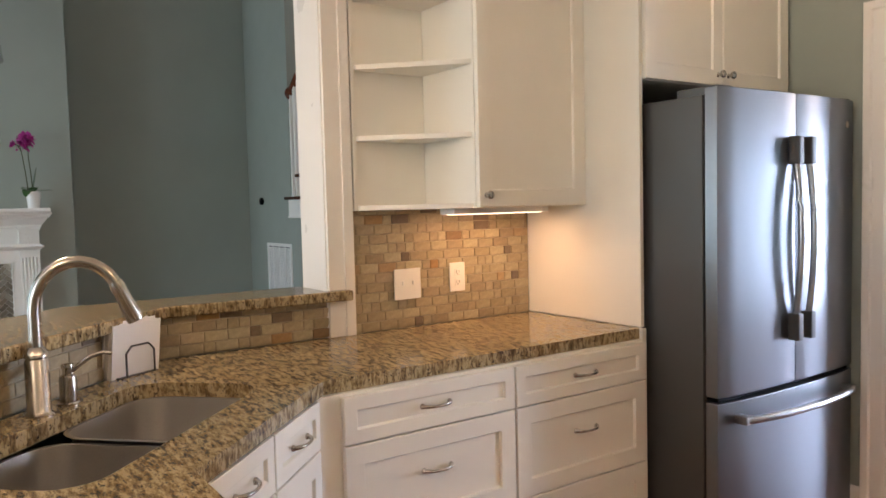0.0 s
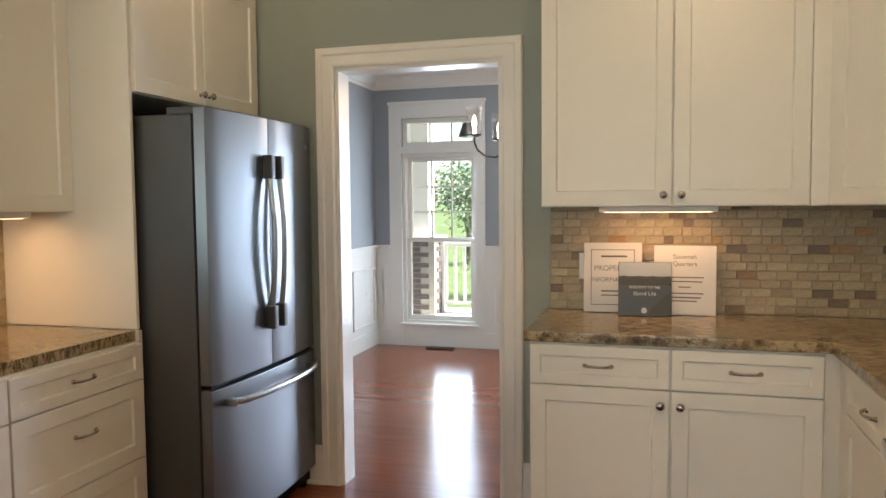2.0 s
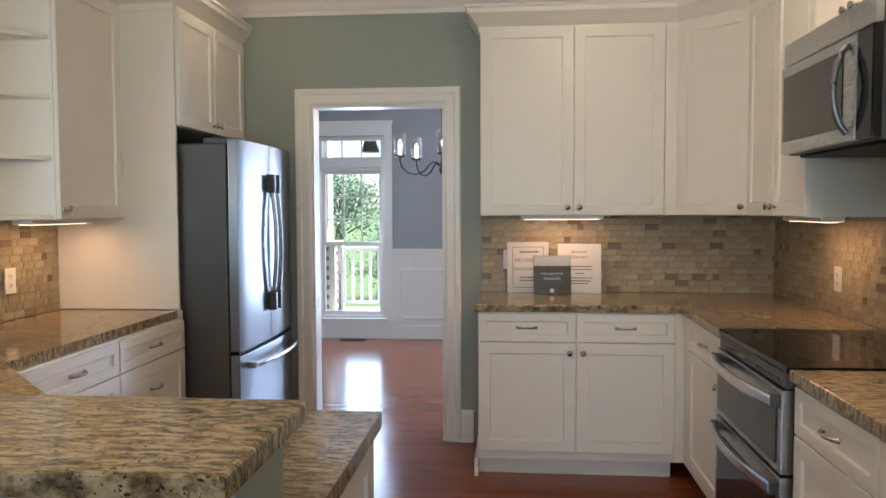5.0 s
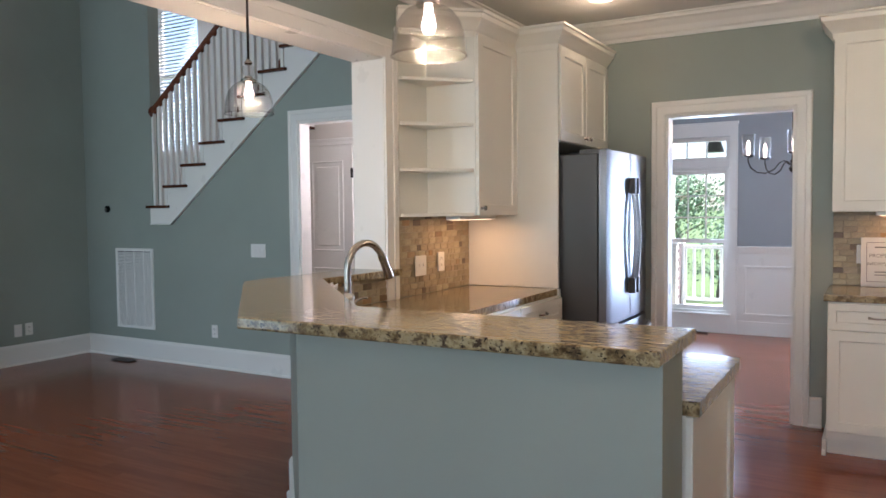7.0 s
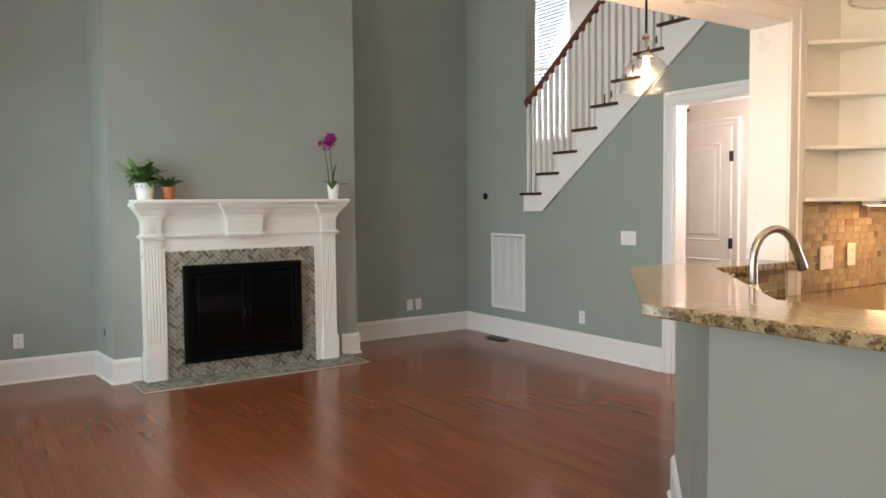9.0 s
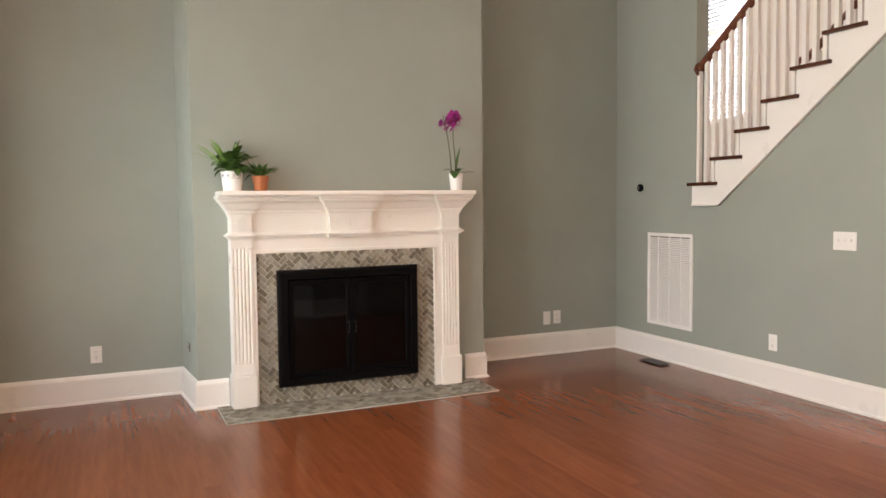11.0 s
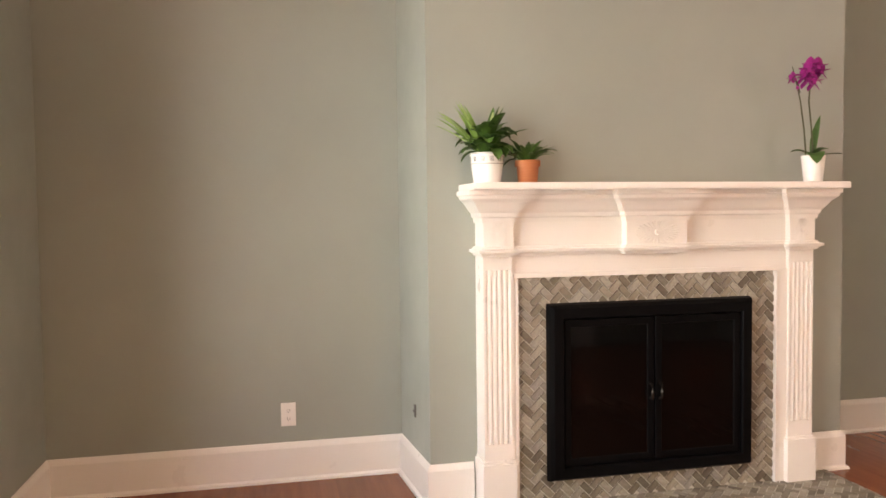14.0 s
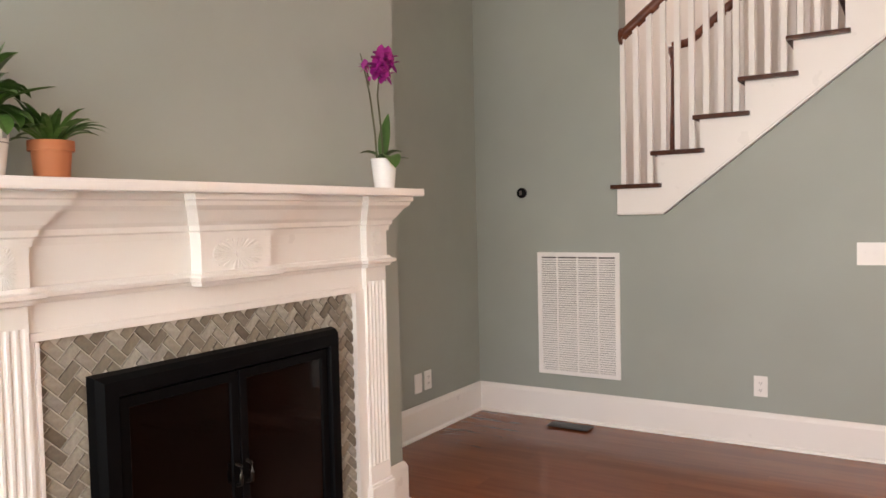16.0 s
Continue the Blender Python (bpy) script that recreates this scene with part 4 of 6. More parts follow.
def bowl(u0, u1, v0, v1, zt, zb):
    bm = B()

    def ring(g, z):
        pts = []
        r = 0.085
        for cu, cv, a0 in ((u1 - r, v1 - r, 0), (u0 + r, v1 - r, 90), (u0 + r, v0 + r, 180), (u1 - r, v0 + r, 270)):
            for k in range(7):
                a = radians(a0 + 15 * k)
                x, y = uv(cu + (r - g) * math.cos(a), cv + (r - g) * math.sin(a))
                pts.append(bm.verts.new((x, y, z)))
        return pts

    rings = [ring(-0.012, zt), ring(0, zt), ring(0.004, zt - 0.02), ring(0.012, zb + 0.04), ring(0.025, zb + 0.01), ring(0.045, zb)]
    for a, b in zip(rings, rings[1:]):
        n = len(a)
        for k in range(n):
            bm.faces.new((a[k], a[(k + 1) % n], b[(k + 1) % n], b[k]))
    bm.faces.new(rings[-1])
    bmesh.ops.recalc_face_normals(bm, faces=bm.faces[:])
    for f in bm.faces:
        f.normal_flip()
    b = part("bowl", bm, M_SINK, sk, smooth=True)
    cx, cy = uv((u0 + u1) / 2, (v0 + v1) / 2)
    bm = B()
    lathe(bm, [(0.045, 0.001), (0.044, 0.004), (0.03, 0.003), (0.028, 0.001), (0.0, 0.001)], 20, (cx, cy, zb))
    part("drain", bm, M_NICKEL, b, "round strainer", True)


bowl(-1.925, -1.56, -0.635, -0.28, 0.875, 0.69)
bowl(-1.535, -1.165, -0.635, -0.28, 0.868, 0.69)

# faucet
fx, fy = uv(-1.593, -0.693)
fa = thing("faucet", pose(fx, fy, CT1, 0, 0, 74), "brushed nickel gooseneck faucet with pull-down spray", "faucet")
bm = B()
lathe(bm, [(0.034, 0), (0.034, 0.004), (0.028, 0.008), (0.0265, 0.01), (0.0265, 0.13), (0.024, 0.133), (0.024, 0.136), (0.0275, 0.139), (0.026, 0.15), (0.0165, 0.162), (0.0, 0.162)], 24)
part("body", bm, M_NICKEL, fa, smooth=True)
bm = B()
pts = [(0, 0, 0.15), (0, 0, 0.20), (0, 0, 0.245)]
for k in range(1, 12):
    a = radians(180 - 13.6 * k)
    pts.append((0.095 + 0.095 * math.cos(a), 0, 0.25 + 0.108 * math.sin(a)))
tube(bm, pts, 0.0145, 16)
neck = part("neck", bm, M_NICKEL, fa, smooth=True)
ex, _, ez = pts[-1]
bm = B()
tube(bm, [(ex, 0, ez), (ex + 0.006, 0, ez - 0.013), (ex + 0.012, 0, ez - 0.026), (ex + 0.038, 0, ez - 0.085), (ex + 0.043, 0, ez - 0.097)], [0.0165, 0.0185, 0.0165, 0.021, 0.018], 16)
part("spray_head", bm, M_NICKEL, fa, "pull-down spray head", True)
bm = B()
tube(bm, [(0, 0.02, 0.09), (0, 0.045, 0.094), (0.0, 0.075, 0.11)], [0.009, 0.008, 0.006], 10)
part("lever", bm, M_NICKEL, fa, smooth=True)
dx, dy = uv(-1.694, -0.69)
sd = thing("soap_dispenser", pose(dx, dy, CT1, 0, 0, 65), "brushed nickel soap dispenser with a curved spout", "soap dispenser")
bm = B()
lathe(bm, [(0.026, 0), (0.026, 0.004), (0.021, 0.007), (0.021, 0.062), (0.019, 0.07), (0.012, 0.075), (0.012, 0.088), (0.015, 0.092), (0.014, 0.1), (0.0, 0.102)], 20)
part("body", bm, M_NICKEL, sd, smooth=True)
bm = B()
tube(bm, [(0.008, 0, 0.082), (0.03, 0, 0.098), (0.055, 0, 0.116), (0.085, 0, 0.125), (0.105, 0, 0.121)], [0.007, 0.006, 0.0055, 0.005, 0.005], 10)
part("spout", bm, M_NICKEL, sd, smooth=True)
# napkin stack in a holder
nx, ny = -1.955, 0.905
nh = thing("napkin_holder", pose(nx, ny, CT1, 0, 0, -61), "white paper napkins standing in a dark wire holder", "napkins")
for i in range(14):
    bm = B()
    o = (random.random() - 0.5) * 0.006
    y0 = -0.035 + i * 0.005
    box(bm, -0.085 + o, 0.085 + o, y0, y0 + 0.0042, 0.004, 0.155 + o + 0.012 * math.sin(i), 0.0015)
    bm.verts.ensure_lookup_table()
    for v in bm.verts:
        v.co.z -= 0.9 * v.co.x * v.co.x
        v.co.y += 0.12 * (v.co.z - 0.004)
    part("napkin", bm, M_NAPKIN, nh)
bm = B()
box(bm, -0.07, 0.07, -0.045, 0.045, 0.0, 0.004, 0.001)
tube(bm, [(-0.05, 0.055, 0.003), (-0.05, 0.055, 0.07), (-0.03, 0.055, 0.09), (0.03, 0.055, 0.09), (0.05, 0.055, 0.07), (0.05, 0.055, 0.003)], 0.003, 8)
part("holder", bm, M_DARKMETAL, nh, "dark wire holder", True)

# ---- refrigerator ----
fr = thing("refrigerator", pose(-1.252, 2.628, 0, 0, 0, 90), "stainless french-door refrigerator with bottom freezer, grey sides", "refrigerator")
FW = 0.89
bm = B()
box(bm, 0, FW, 0.0, 0.78, 0.03, 1.735, 0.006)
part("body", bm, M_FRIDGESIDE, fr, "textured grey steel case")


def bowed_front(x0, x1, z0, z1, d, bow, full0, full1):
    """A door skin bowed outwards over the full width of the front."""
    bm = B()
    n = 10
    top, bot = [], []
    plan = []
    for i in range(n + 1):
        x = x0 + (x1 - x0) * i / n
        t = (x - full0) / (full1 - full0) * 2 - 1
        y = -d - bow * (1 - t * t)
        plan.append((x, y))
    plan[0] = (plan[0][0] + 0.0, plan[0][1] + 0.006)
    plan[-1] = (plan[-1][0], plan[-1][1] + 0.006)
    pts = [(x0, -0.008)] + plan + [(x1, -0.008)]
    prism(bm, pts[::-1], z0, z1, 0.004)
    return bm


for nm, x0, x1 in (("door", 0.004, FW / 2 - 0.002), ("door", FW / 2 + 0.002, FW - 0.004)):
    bm = bowed_front(x0, x1, 0.70, 1.758, 0.06, 0.02, 0, FW)
    d = part(nm, bm, M_STEEL, fr, smooth=True)
    hx = FW / 2 + (-0.042 if x0 < 0.2 else 0.042)
    bm = B()
    pts = []
    for i in range(15):
        a = i / 14
        pts.append((hx, -0.085 - 0.036 * math.sin(math.pi * a) ** 0.7, 0.88 + 0.70 * a))
    tube(bm, pts, [0.012] * 15, 12)
    h = part("handle", bm, M_STEELH, d, "long bowed stainless handle", True)
    for z in (0.86, 1.50):
        bm = B()
        box(bm, hx - 0.016, hx + 0.016, -0.122, -0.077, z, z + 0.10, 0.008)
        part("handle_mount", bm, M_FRIDGESIDE, d, "dark grey handle end")
bm = bowed_front(0.004, FW - 0.004, 0.10, 0.68, 0.06, 0.02, 0, FW)
d = part("freezer_drawer", bm, M_STEEL, fr, smooth=True)
bm = B()
pts = []
for i in range(17):
    a = i / 16
    pts.append((0.09 + (FW - 0.18) * a, -0.10 - 0.045 * math.sin(math.pi * a) ** 0.6, 0.62))
tube(bm, pts, 0.014, 12)
for x in (0.10, FW - 0.10):
    box(bm, x - 0.02, x + 0.02, -0.115, -0.066, 0.605, 0.635, 0.005)
part("freezer_handle", bm, M_STEELH, d, "wide stainless drawer handle", True)
bm = B()
box(bm, 0.02, FW - 0.02, -0.045, 0.0, 0.682, 0.698)
part("gasket", bm, M_BLACK, fr)
bm = B()
box(bm, 0.02, FW - 0.02, -0.03, 0.0, 0.03, 0.098)
part("kick_plate", bm, M_BLACK, fr)
for x in (0.02, FW - 0.10):
    bm = B()
    box(bm, x, x + 0.08, -0.05, 0.12, 1.737, 1.765, 0.006)
    part("hinge_cover", bm, M_FRIDGESIDE, fr)
for x in (0.05, FW - 0.05):
    for fy2 in (0.0, 0.65):
        bm = B()
        lathe(bm, [(0.025, 0.0), (0.025, 0.03), (0.0, 0.031)], 12, (x, fy2, 0.0))
        part("foot", bm, M_BLACK, fr)
bm = B()
lathe(bm, [(0.014, 0), (0.014, 0.002), (0.0, 0.0025)], 16, (FW - 0.07, -0.066, 1.66), "y")
part("badge", bm, M_NICKEL, fr)

# ---- range and microwave ----
rg = thing("range", pose(1.02, 2.145, 0, 0, 0, -90), "black and stainless slide-in double-oven range", "range")
RW = 0.75
bm = B()
box(bm, 0, RW, 0.0, 0.66, 0.04, 0.90, 0.003)
part("body", bm, M_BLACK, rg, "black enamel sides")
bm = B()
box(bm, -0.004, RW + 0.004, -0.03, 0.665, 0.90, 0.921, 0.005)
part("cooktop", bm, M_BLACKGLASS, rg, "black glass cooktop")
for cx, cy, r in ((0.2, 0.17, 0.11), (0.56, 0.17, 0.09), (0.2, 0.47, 0.08), (0.56, 0.47, 0.1)):
    bm = B()
    for k in range(48):
        a0, a1 = 2 * math.pi * k / 48, 2 * math.pi * (k + 1) / 48
        q = [bm.verts.new((cx + rr * math.cos(a), cy + rr * math.sin(a), 0.9215)) for rr, a in ((r, a0), (r + 0.003, a0), (r + 0.003, a1), (r, a1))]
        bm.faces.new(q)
    part("burner_ring", bm, M_SLOT, rg)
bm = B()
for i in range(9):
    box(bm, 0.06 + i * 0.072, 0.115 + i * 0.072, -0.034, -0.026, 0.862, 0.872, 0.001)
box(bm, 0.01, RW - 0.01, -0.028, 0.0, 0.85, 0.898, 0.002)
part("vent_trim", bm, M_SLOT, rg)
for z0, z1, nm in ((0.58, 0.845, "upper_oven_door"), (0.13, 0.57, "lower_oven_door")):
    bm = B()
    box(bm, 0.004, RW - 0.004, -0.04, -0.001, z0, z1, 0.005)
    d = part(nm, bm, M_STEELH, rg, "stainless oven door")
    bm = B()
    box(bm, 0.04, RW - 0.04, -0.044, -0.039, z0 + 0.025, z1 - 0.062, 0.002)
    part("glass", bm, M_OVENGLASS, d, "smoked oven glass")
    bm = B()
    bow = [(0.02 + (RW - 0.04) * i / 20, -0.062 - 0.034 * math.sin(math.pi * i / 20)) for i in range(21)]
    zc = z1 - 0.038
    rings = [[bm.verts.new((x, y + oy, zc + oz)) for oy, oz in ((0.008, -0.017), (-0.004, -0.019), (-0.009, -0.012), (-0.009, 0.012), (-0.004, 0.019), (0.008, 0.017))] for x, y in bow]
    for a, b in zip(rings, rings[1:]):
        for k in range(6):
            bm.faces.new((a[k], a[(k + 1) % 6], b[(k + 1) % 6], b[k]))
    bm.faces.new(rings[0])
    bm.faces.new(rings[-1])
    bmesh.ops.recalc_face_normals(bm, faces=bm.faces[:])
    part("handle", bm, M_STRAP, d, "flat bowed stainless handle strap")
    for x in (0.035, RW - 0.035):
        bm = B()
        box(bm, x - 0.019, x + 0.019, -0.068, -0.038, zc - 0.02, zc + 0.02, 0.004)
        part("handle_mount", bm, M_FRIDGESIDE, d, "dark grey handle end block")
bm = B()
box(bm, 0.02, RW - 0.02, 0.03, 0.6, 0.0, 0.04)
part("plinth", bm, M_BLACK, rg)

mw = thing("microwave", pose(1.245, 2.15, 1.615, 0, 0, -90), "stainless over-range microwave with smoked window", "microwave")
MW = 0.76
bm = B()
box(bm, 0, MW, 0.005, 0.42, 0.0, 0.43, 0.004)
part("case", bm, M_FRIDGESIDE, mw)
bm = B()
box(bm, 0.0, MW, -0.02, 0.005, 0.345, 0.43, 0.005)
part("vent_grille", bm, M_STEELH, mw, "stainless top band")
bm = B()
box(bm, 0.0, MW * 0.86, -0.028, 0.004, 0.004, 0.338, 0.006)
d = part("door", bm, M_STEELH, mw, "stainless door frame")
bm = B()
box(bm, 0.03, MW * 0.86 - 0.09, -0.031, -0.027, 0.05, 0.30, 0.002)
part("glass", bm, M_OVENGLASS, d, "smoked glass window")
bm = B()
tube(bm, [(MW * 0.86 - 0.05, -0.03 - 0.045 * math.sin(math.pi * i / 12) ** 0.6, 0.03 + 0.28 * i / 12) for i in range(13)], 0.011, 12)
part("handle", bm, M_STEEL, d, "curved stainless handle", True)
bm = B()
box(bm, MW * 0.86 + 0.004, MW, -0.026, 0.004, 0.004, 0.338, 0.004)
part("control_panel", bm, M_BLACKGLASS, mw, "black control panel")
bm = B()
box(bm, 0.05, MW - 0.05, 0.03, 0.40, -0.012, 0.0, 0.003)
part("underside_filter", bm, M_BLACK, mw)


# ---- under-cabinet lights ----
def strip_light(m, label):
    root = thing("under_cabinet_light", m, label, "light", "under-cabinet lights")
    bm = B()
    box(bm, 0, 0.46, 0, 0.09, -0.022, 0.0, 0.003)
    part("housing", bm, M_PLASTIC, root)
    bm = B()
    box(bm, 0.02, 0.44, 0.02, 0.075, -0.0245, -0.0215, 0.001)
    part("diffuser", bm, M_STRIP, root, "glowing diffuser")


strip_light(pose(-1.86, 2.02, 1.37, 0, 0, 90), "white under-cabinet light glowing warm above the backsplash")
strip_light(pose(0.20, 3.30, 1.37), "white under-cabinet light glowing warm above the backsplash")
strip_light(pose(1.43, 2.73, 1.37, 0, 0, -90), "white under-cabinet light glowing warm above the backsplash")


# ---- outlets and switches ----
def plate(m, w, h, kind, label):
    root = thing("wall_plate", m, label, "outlet" if kind == "outlet" else "switch", "wall plates")
    bm = B()
    box(bm, -w / 2, w / 2, -0.006, 0, -h / 2, h / 2, 0.002)
    part("plate", bm, M_PLASTIC, root)
    if kind == "outlet":
        for z in (-0.02, 0.02):
            bm = B()
            box(bm, -0.014, 0.014, -0.008, -0.005, z - 0.014, z + 0.014, 0.002)
            s = part("socket", bm, M_PLASTIC, root)
            bm = B()
            for dx2 in (-0.006, 0.006):
                box(bm, dx2 - 0.0012, dx2 + 0.0012, -0.0086, -0.0079, z - 0.004, z + 0.006)
            box(bm, -0.002, 0.002, -0.0086, -0.0079, z - 0.011, z - 0.007)
            part("slot", bm, M_SLOT, s)
    elif kind == "switch":
        n = max(1, round(w / 0.055) if w > 0.08 else 1)
        for i in range(n):
            x = (i - (n - 1) / 2) * 0.046
            bm = B()
            box(bm, x - 0.005, x + 0.005, -0.014, -0.005, -0.004, 0.012, 0.002)
            part("toggle", bm, M_PLASTIC, root)


plate(pose(-2.09, 1.955, 1.085, 0, 0, 90), 0.117, 0.117, "switch", "white double toggle switch plate on the backsplash")
plate(pose(-2.09, 2.19, 1.095, 0, 0, 90), 0.072, 0.115, "outlet", "white electrical outlet on the backsplash")
plate(pose(1.65, 2.63, 1.08, 0, 0, -90), 0.072, 0.115, "outlet", "white electrical outlet on the backsplash")
plate(pose(0.135, 3.509, 1.11), 0.072, 0.115, "outlet", "white electrical outlet on the backsplash")
plate(pose(-4.43, 3.08, 1.075), 0.165, 0.117, "switch", "white triple switch plate on the stair wall")
plate(pose(-4.98, 3.08, 0.335), 0.072, 0.115, "outlet", "white electrical outlet above the baseboard")
plate(pose(-6.77, -1.28, 0.33, 0, 0, 90), 0.072, 0.115, "outlet", "white electrical outlet beside the chimney breast")
plate(pose(-6.77, 2.33, 0.322, 0, 0, 90), 0.072, 0.115, "blank", "white blank plate beside an outlet")
plate(pose(-6.77, 2.435, 0.325, 0, 0, 90), 0.072, 0.115, "outlet", "white electrical outlet above the baseboard")
plate(pose(-6.013, -2.38, 0.33, 0, 0, 180), 0.072, 0.115, "outlet", "white electrical outlet beside the window")
kd = uv(-0.86, KV0)
plate(pose(kd[0], kd[1], 0.33, 0, 0, -45), 0.072, 0.115, "outlet", "white electrical outlet on the angled knee wall")


# ---- fireplace ----
FY = 0.34
MF = pose(BX, FY, 0, 0, 0, 90)
mt = thing("fireplace_mantel", MF, "white painted wooden mantel with fluted pilasters and carved frieze", "mantel")
bm = B()
box(bm, -0.872, 0.90, -0.29, 0.0, 1.402, 1.432, 0.008)
part("mantel_shelf", bm, M_TRIM, mt)
jog = [(0.832, 0), (0.832, -0.14), (0.695, -0.14), (0.695, -0.11), (0.152, -0.11), (0.152, -0.158), (-0.145, -0.158), (-0.145, -0.11), (-0.662, -0.11), (-0.662, -0.14), (-0.798, -0.14), (-0.798, 0)]
bm = B()
sweep(bm, [(0, 1.265), (0.006, 1.265), (0.008, 1.285), (0.016, 1.29), (0.018, 1.306), (0.03, 1.318), (0.052, 1.352), (0.07, 1.366), (0.074, 1.38), (0.082, 1.384), (0.082, 1.402), (0, 1.402)], jog)
part("cornice", bm, M_TRIM, mt)
bm = B()
sweep(bm, [(0, 1.118), (0.008, 1.12), (0.012, 1.13), (0.026, 1.136), (0.028, 1.147), (0.012, 1.152), (0.008, 1.16), (0, 1.162)], jog)
part("ledge_moulding", bm, M_TRIM, mt)
bm = B()
box(bm, -0.70, 0.70, -0.109, 0, 1.03, 1.40)
part("frieze", bm, M_TRIM, mt)
for nm, x0, x1 in (("frieze_block", -0.797, -0.663), ("frieze_block", 0.696, 0.831), ("center_block", -0.144, 0.151)):
    bm = B()
    fy0 = -0.1575 if nm == "center_block" else -0.1395
    box(bm, x0, x1, fy0, -0.001, 1.121, 1.40, 0.002)
    blk = part(nm, bm, M_TRIM, mt)
    cx = (x0 + x1) / 2
    wide = 0.105 if nm == "center_block" else 0.034
    tall = 0.05 if nm == "center_block" else 0.06
    for k in range(28):
        a = 2 * math.pi * k / 28
        c, s = math.cos(a), math.sin(a)
        bm = B()
        tube(bm, [(cx + 0.28 * wide * c, fy0 - 0.001, 1.213 + 0.28 * tall * s), (cx + wide * c, fy0 - 0.002, 1.213 + tall * s)], [0.0012, 0.0042 if nm == "center_block" else 0.003], 6)
        part("carved_ray", bm, M_TRIM, blk, smooth=True)
    bm = B()
    lathe(bm, [(0.012, 0.0), (0.010, 0.004), (0.0, 0.006)], 14, (cx, fy0, 1.213), "y")
    part("carved_boss", bm, M_TRIM, blk, "carved sunburst centre", True)
for x0, x1 in ((-0.797, -0.666), (0.70, 0.831)):
    bm = B()
    # fluted shaft: flats and round flutes across the face
    prof = [(x0, -0.001), (x0, -0.13)]
    n, fw, gap = 5, 0.016, 0.0075
    start = (x0 + x1) / 2 - (n * fw + (n - 1) * gap) / 2
    for i in range(n):
        f0 = start + i * (fw + gap)
        prof += [(f0, -0.13), (f0 + fw * 0.2, -0.1245), (f0 + fw * 0.5, -0.121), (f0 + fw * 0.8, -0.1245), (f0 + fw, -0.13)]
    prof += [(x1, -0.13), (x1, -0.001)]
    prism(bm, prof, 0.30, 1.06)
    box(bm, x0, x1, -0.13, -0.001, 0.22, 0.30)
    box(bm, x0, x1, -0.13, -0.001, 1.06, 1.121)
    part("pilaster", bm, M_TRIM, mt)
    bm = B()
    box(bm, x0 - 0.012, x1 + 0.012, -0.146, -0.001, 0.0, 0.215, 0.003)
    box(bm, x0 - 0.005, x1 + 0.005, -0.138, -0.001, 0.214, 0.228, 0.004)
    part("plinth", bm, M_TRIM, mt)
for x0, x1 in ((-0.666, -0.64), (0.64, 0.70)):
    bm = B()
    box(bm, x0, x1, -0.118, -0.001, 0, 1.03, 0.002)
    i0 = x1 - 0.009 if x0 < 0 else x0 - 0.003
    box(bm, i0, i0 + 0.012, -0.124, -0.002, 0.001, 1.02, 0.003)
    part("inner_jamb", bm, M_TRIM, mt)
bm = B()
box(bm, -0.66, 0.66, -0.122, -0.11, 1.022, 1.045, 0.003)
part("inner_head", bm, M_TRIM, mt)


def herring(u0, u1, v0, v1, L, Wd):
    """Herringbone piece centres and turns over a rectangle."""
    out = []
    mu, mv = (u0 + u1) / 2, (v0 + v1) / 2
    for i in range(-60, 61):
        for j in range(-40, 41):
            x, y = i * Wd + j * L, i * Wd - j * L
            for cx, cy, r in ((x + L / 2, y + Wd / 2, 45), (x + Wd / 2, y + Wd + L / 2, 135)):
                uu, vv = mu + s2 * (cx - cy), mv + s2 * (cx + cy)
                if u0 - L < uu < u1 + L and v0 - L < vv < v1 + L:
                    out.append((uu, vv, r))
    return out


TL, TW = 0.066, 0.033
bm = B()
box(bm, -0.64, 0.64, -0.1, -0.001, 0.0, 1.03)
ts = tagged(part("fireplace_surround", bm, M_MGROUT, m=MF), "grey-brown herringbone stone mosaic surround", "tile surround", kind="structure")
bm = B()
box(bm, -TL / 2 + 0.002, TL / 2 - 0.002, -0.005, 0.0, -TW / 2 + 0.002, TW / 2 - 0.002)
for v in bm.verts:
    if v.co.y < -0.003:
        v.co.x *= 0.975
        v.co.z *= 0.95
tile_me = mesh_of("tile", bm, M_MOSAIC)
cnt = 0
rv, rf = [], []
for uu, vv, r in herring(-0.64, 0.64, 0.0, 1.03, TL, TW):
    if not (-0.655 < uu < 0.655 and -0.005 < vv < 1.04) or (abs(uu) < 0.49 and 0.12 < vv < 0.88):
        continue
    m = pose(uu, -0.1, vv, 0, -r, 0)
    if cnt < 295:
        piece("tile", tile_me, ts, m)
        cnt += 1
    else:
        k0 = len(rv)
        rv += [tuple(m @ v.co) for v in tile_me.vertices]
        rf += [tuple(k0 + i for i in p.vertices) for p in tile_me.polygons]
if rv:
    me = bpy.data.meshes.new("tiles")
    me.from_pydata(rv, [], rf)
    me.materials.append(M_MOSAIC)
    ob = new("tiles", me)
    ob.parent = ts
    tagged(ob, "grey-brown stone mosaic pieces", kind="stuff")

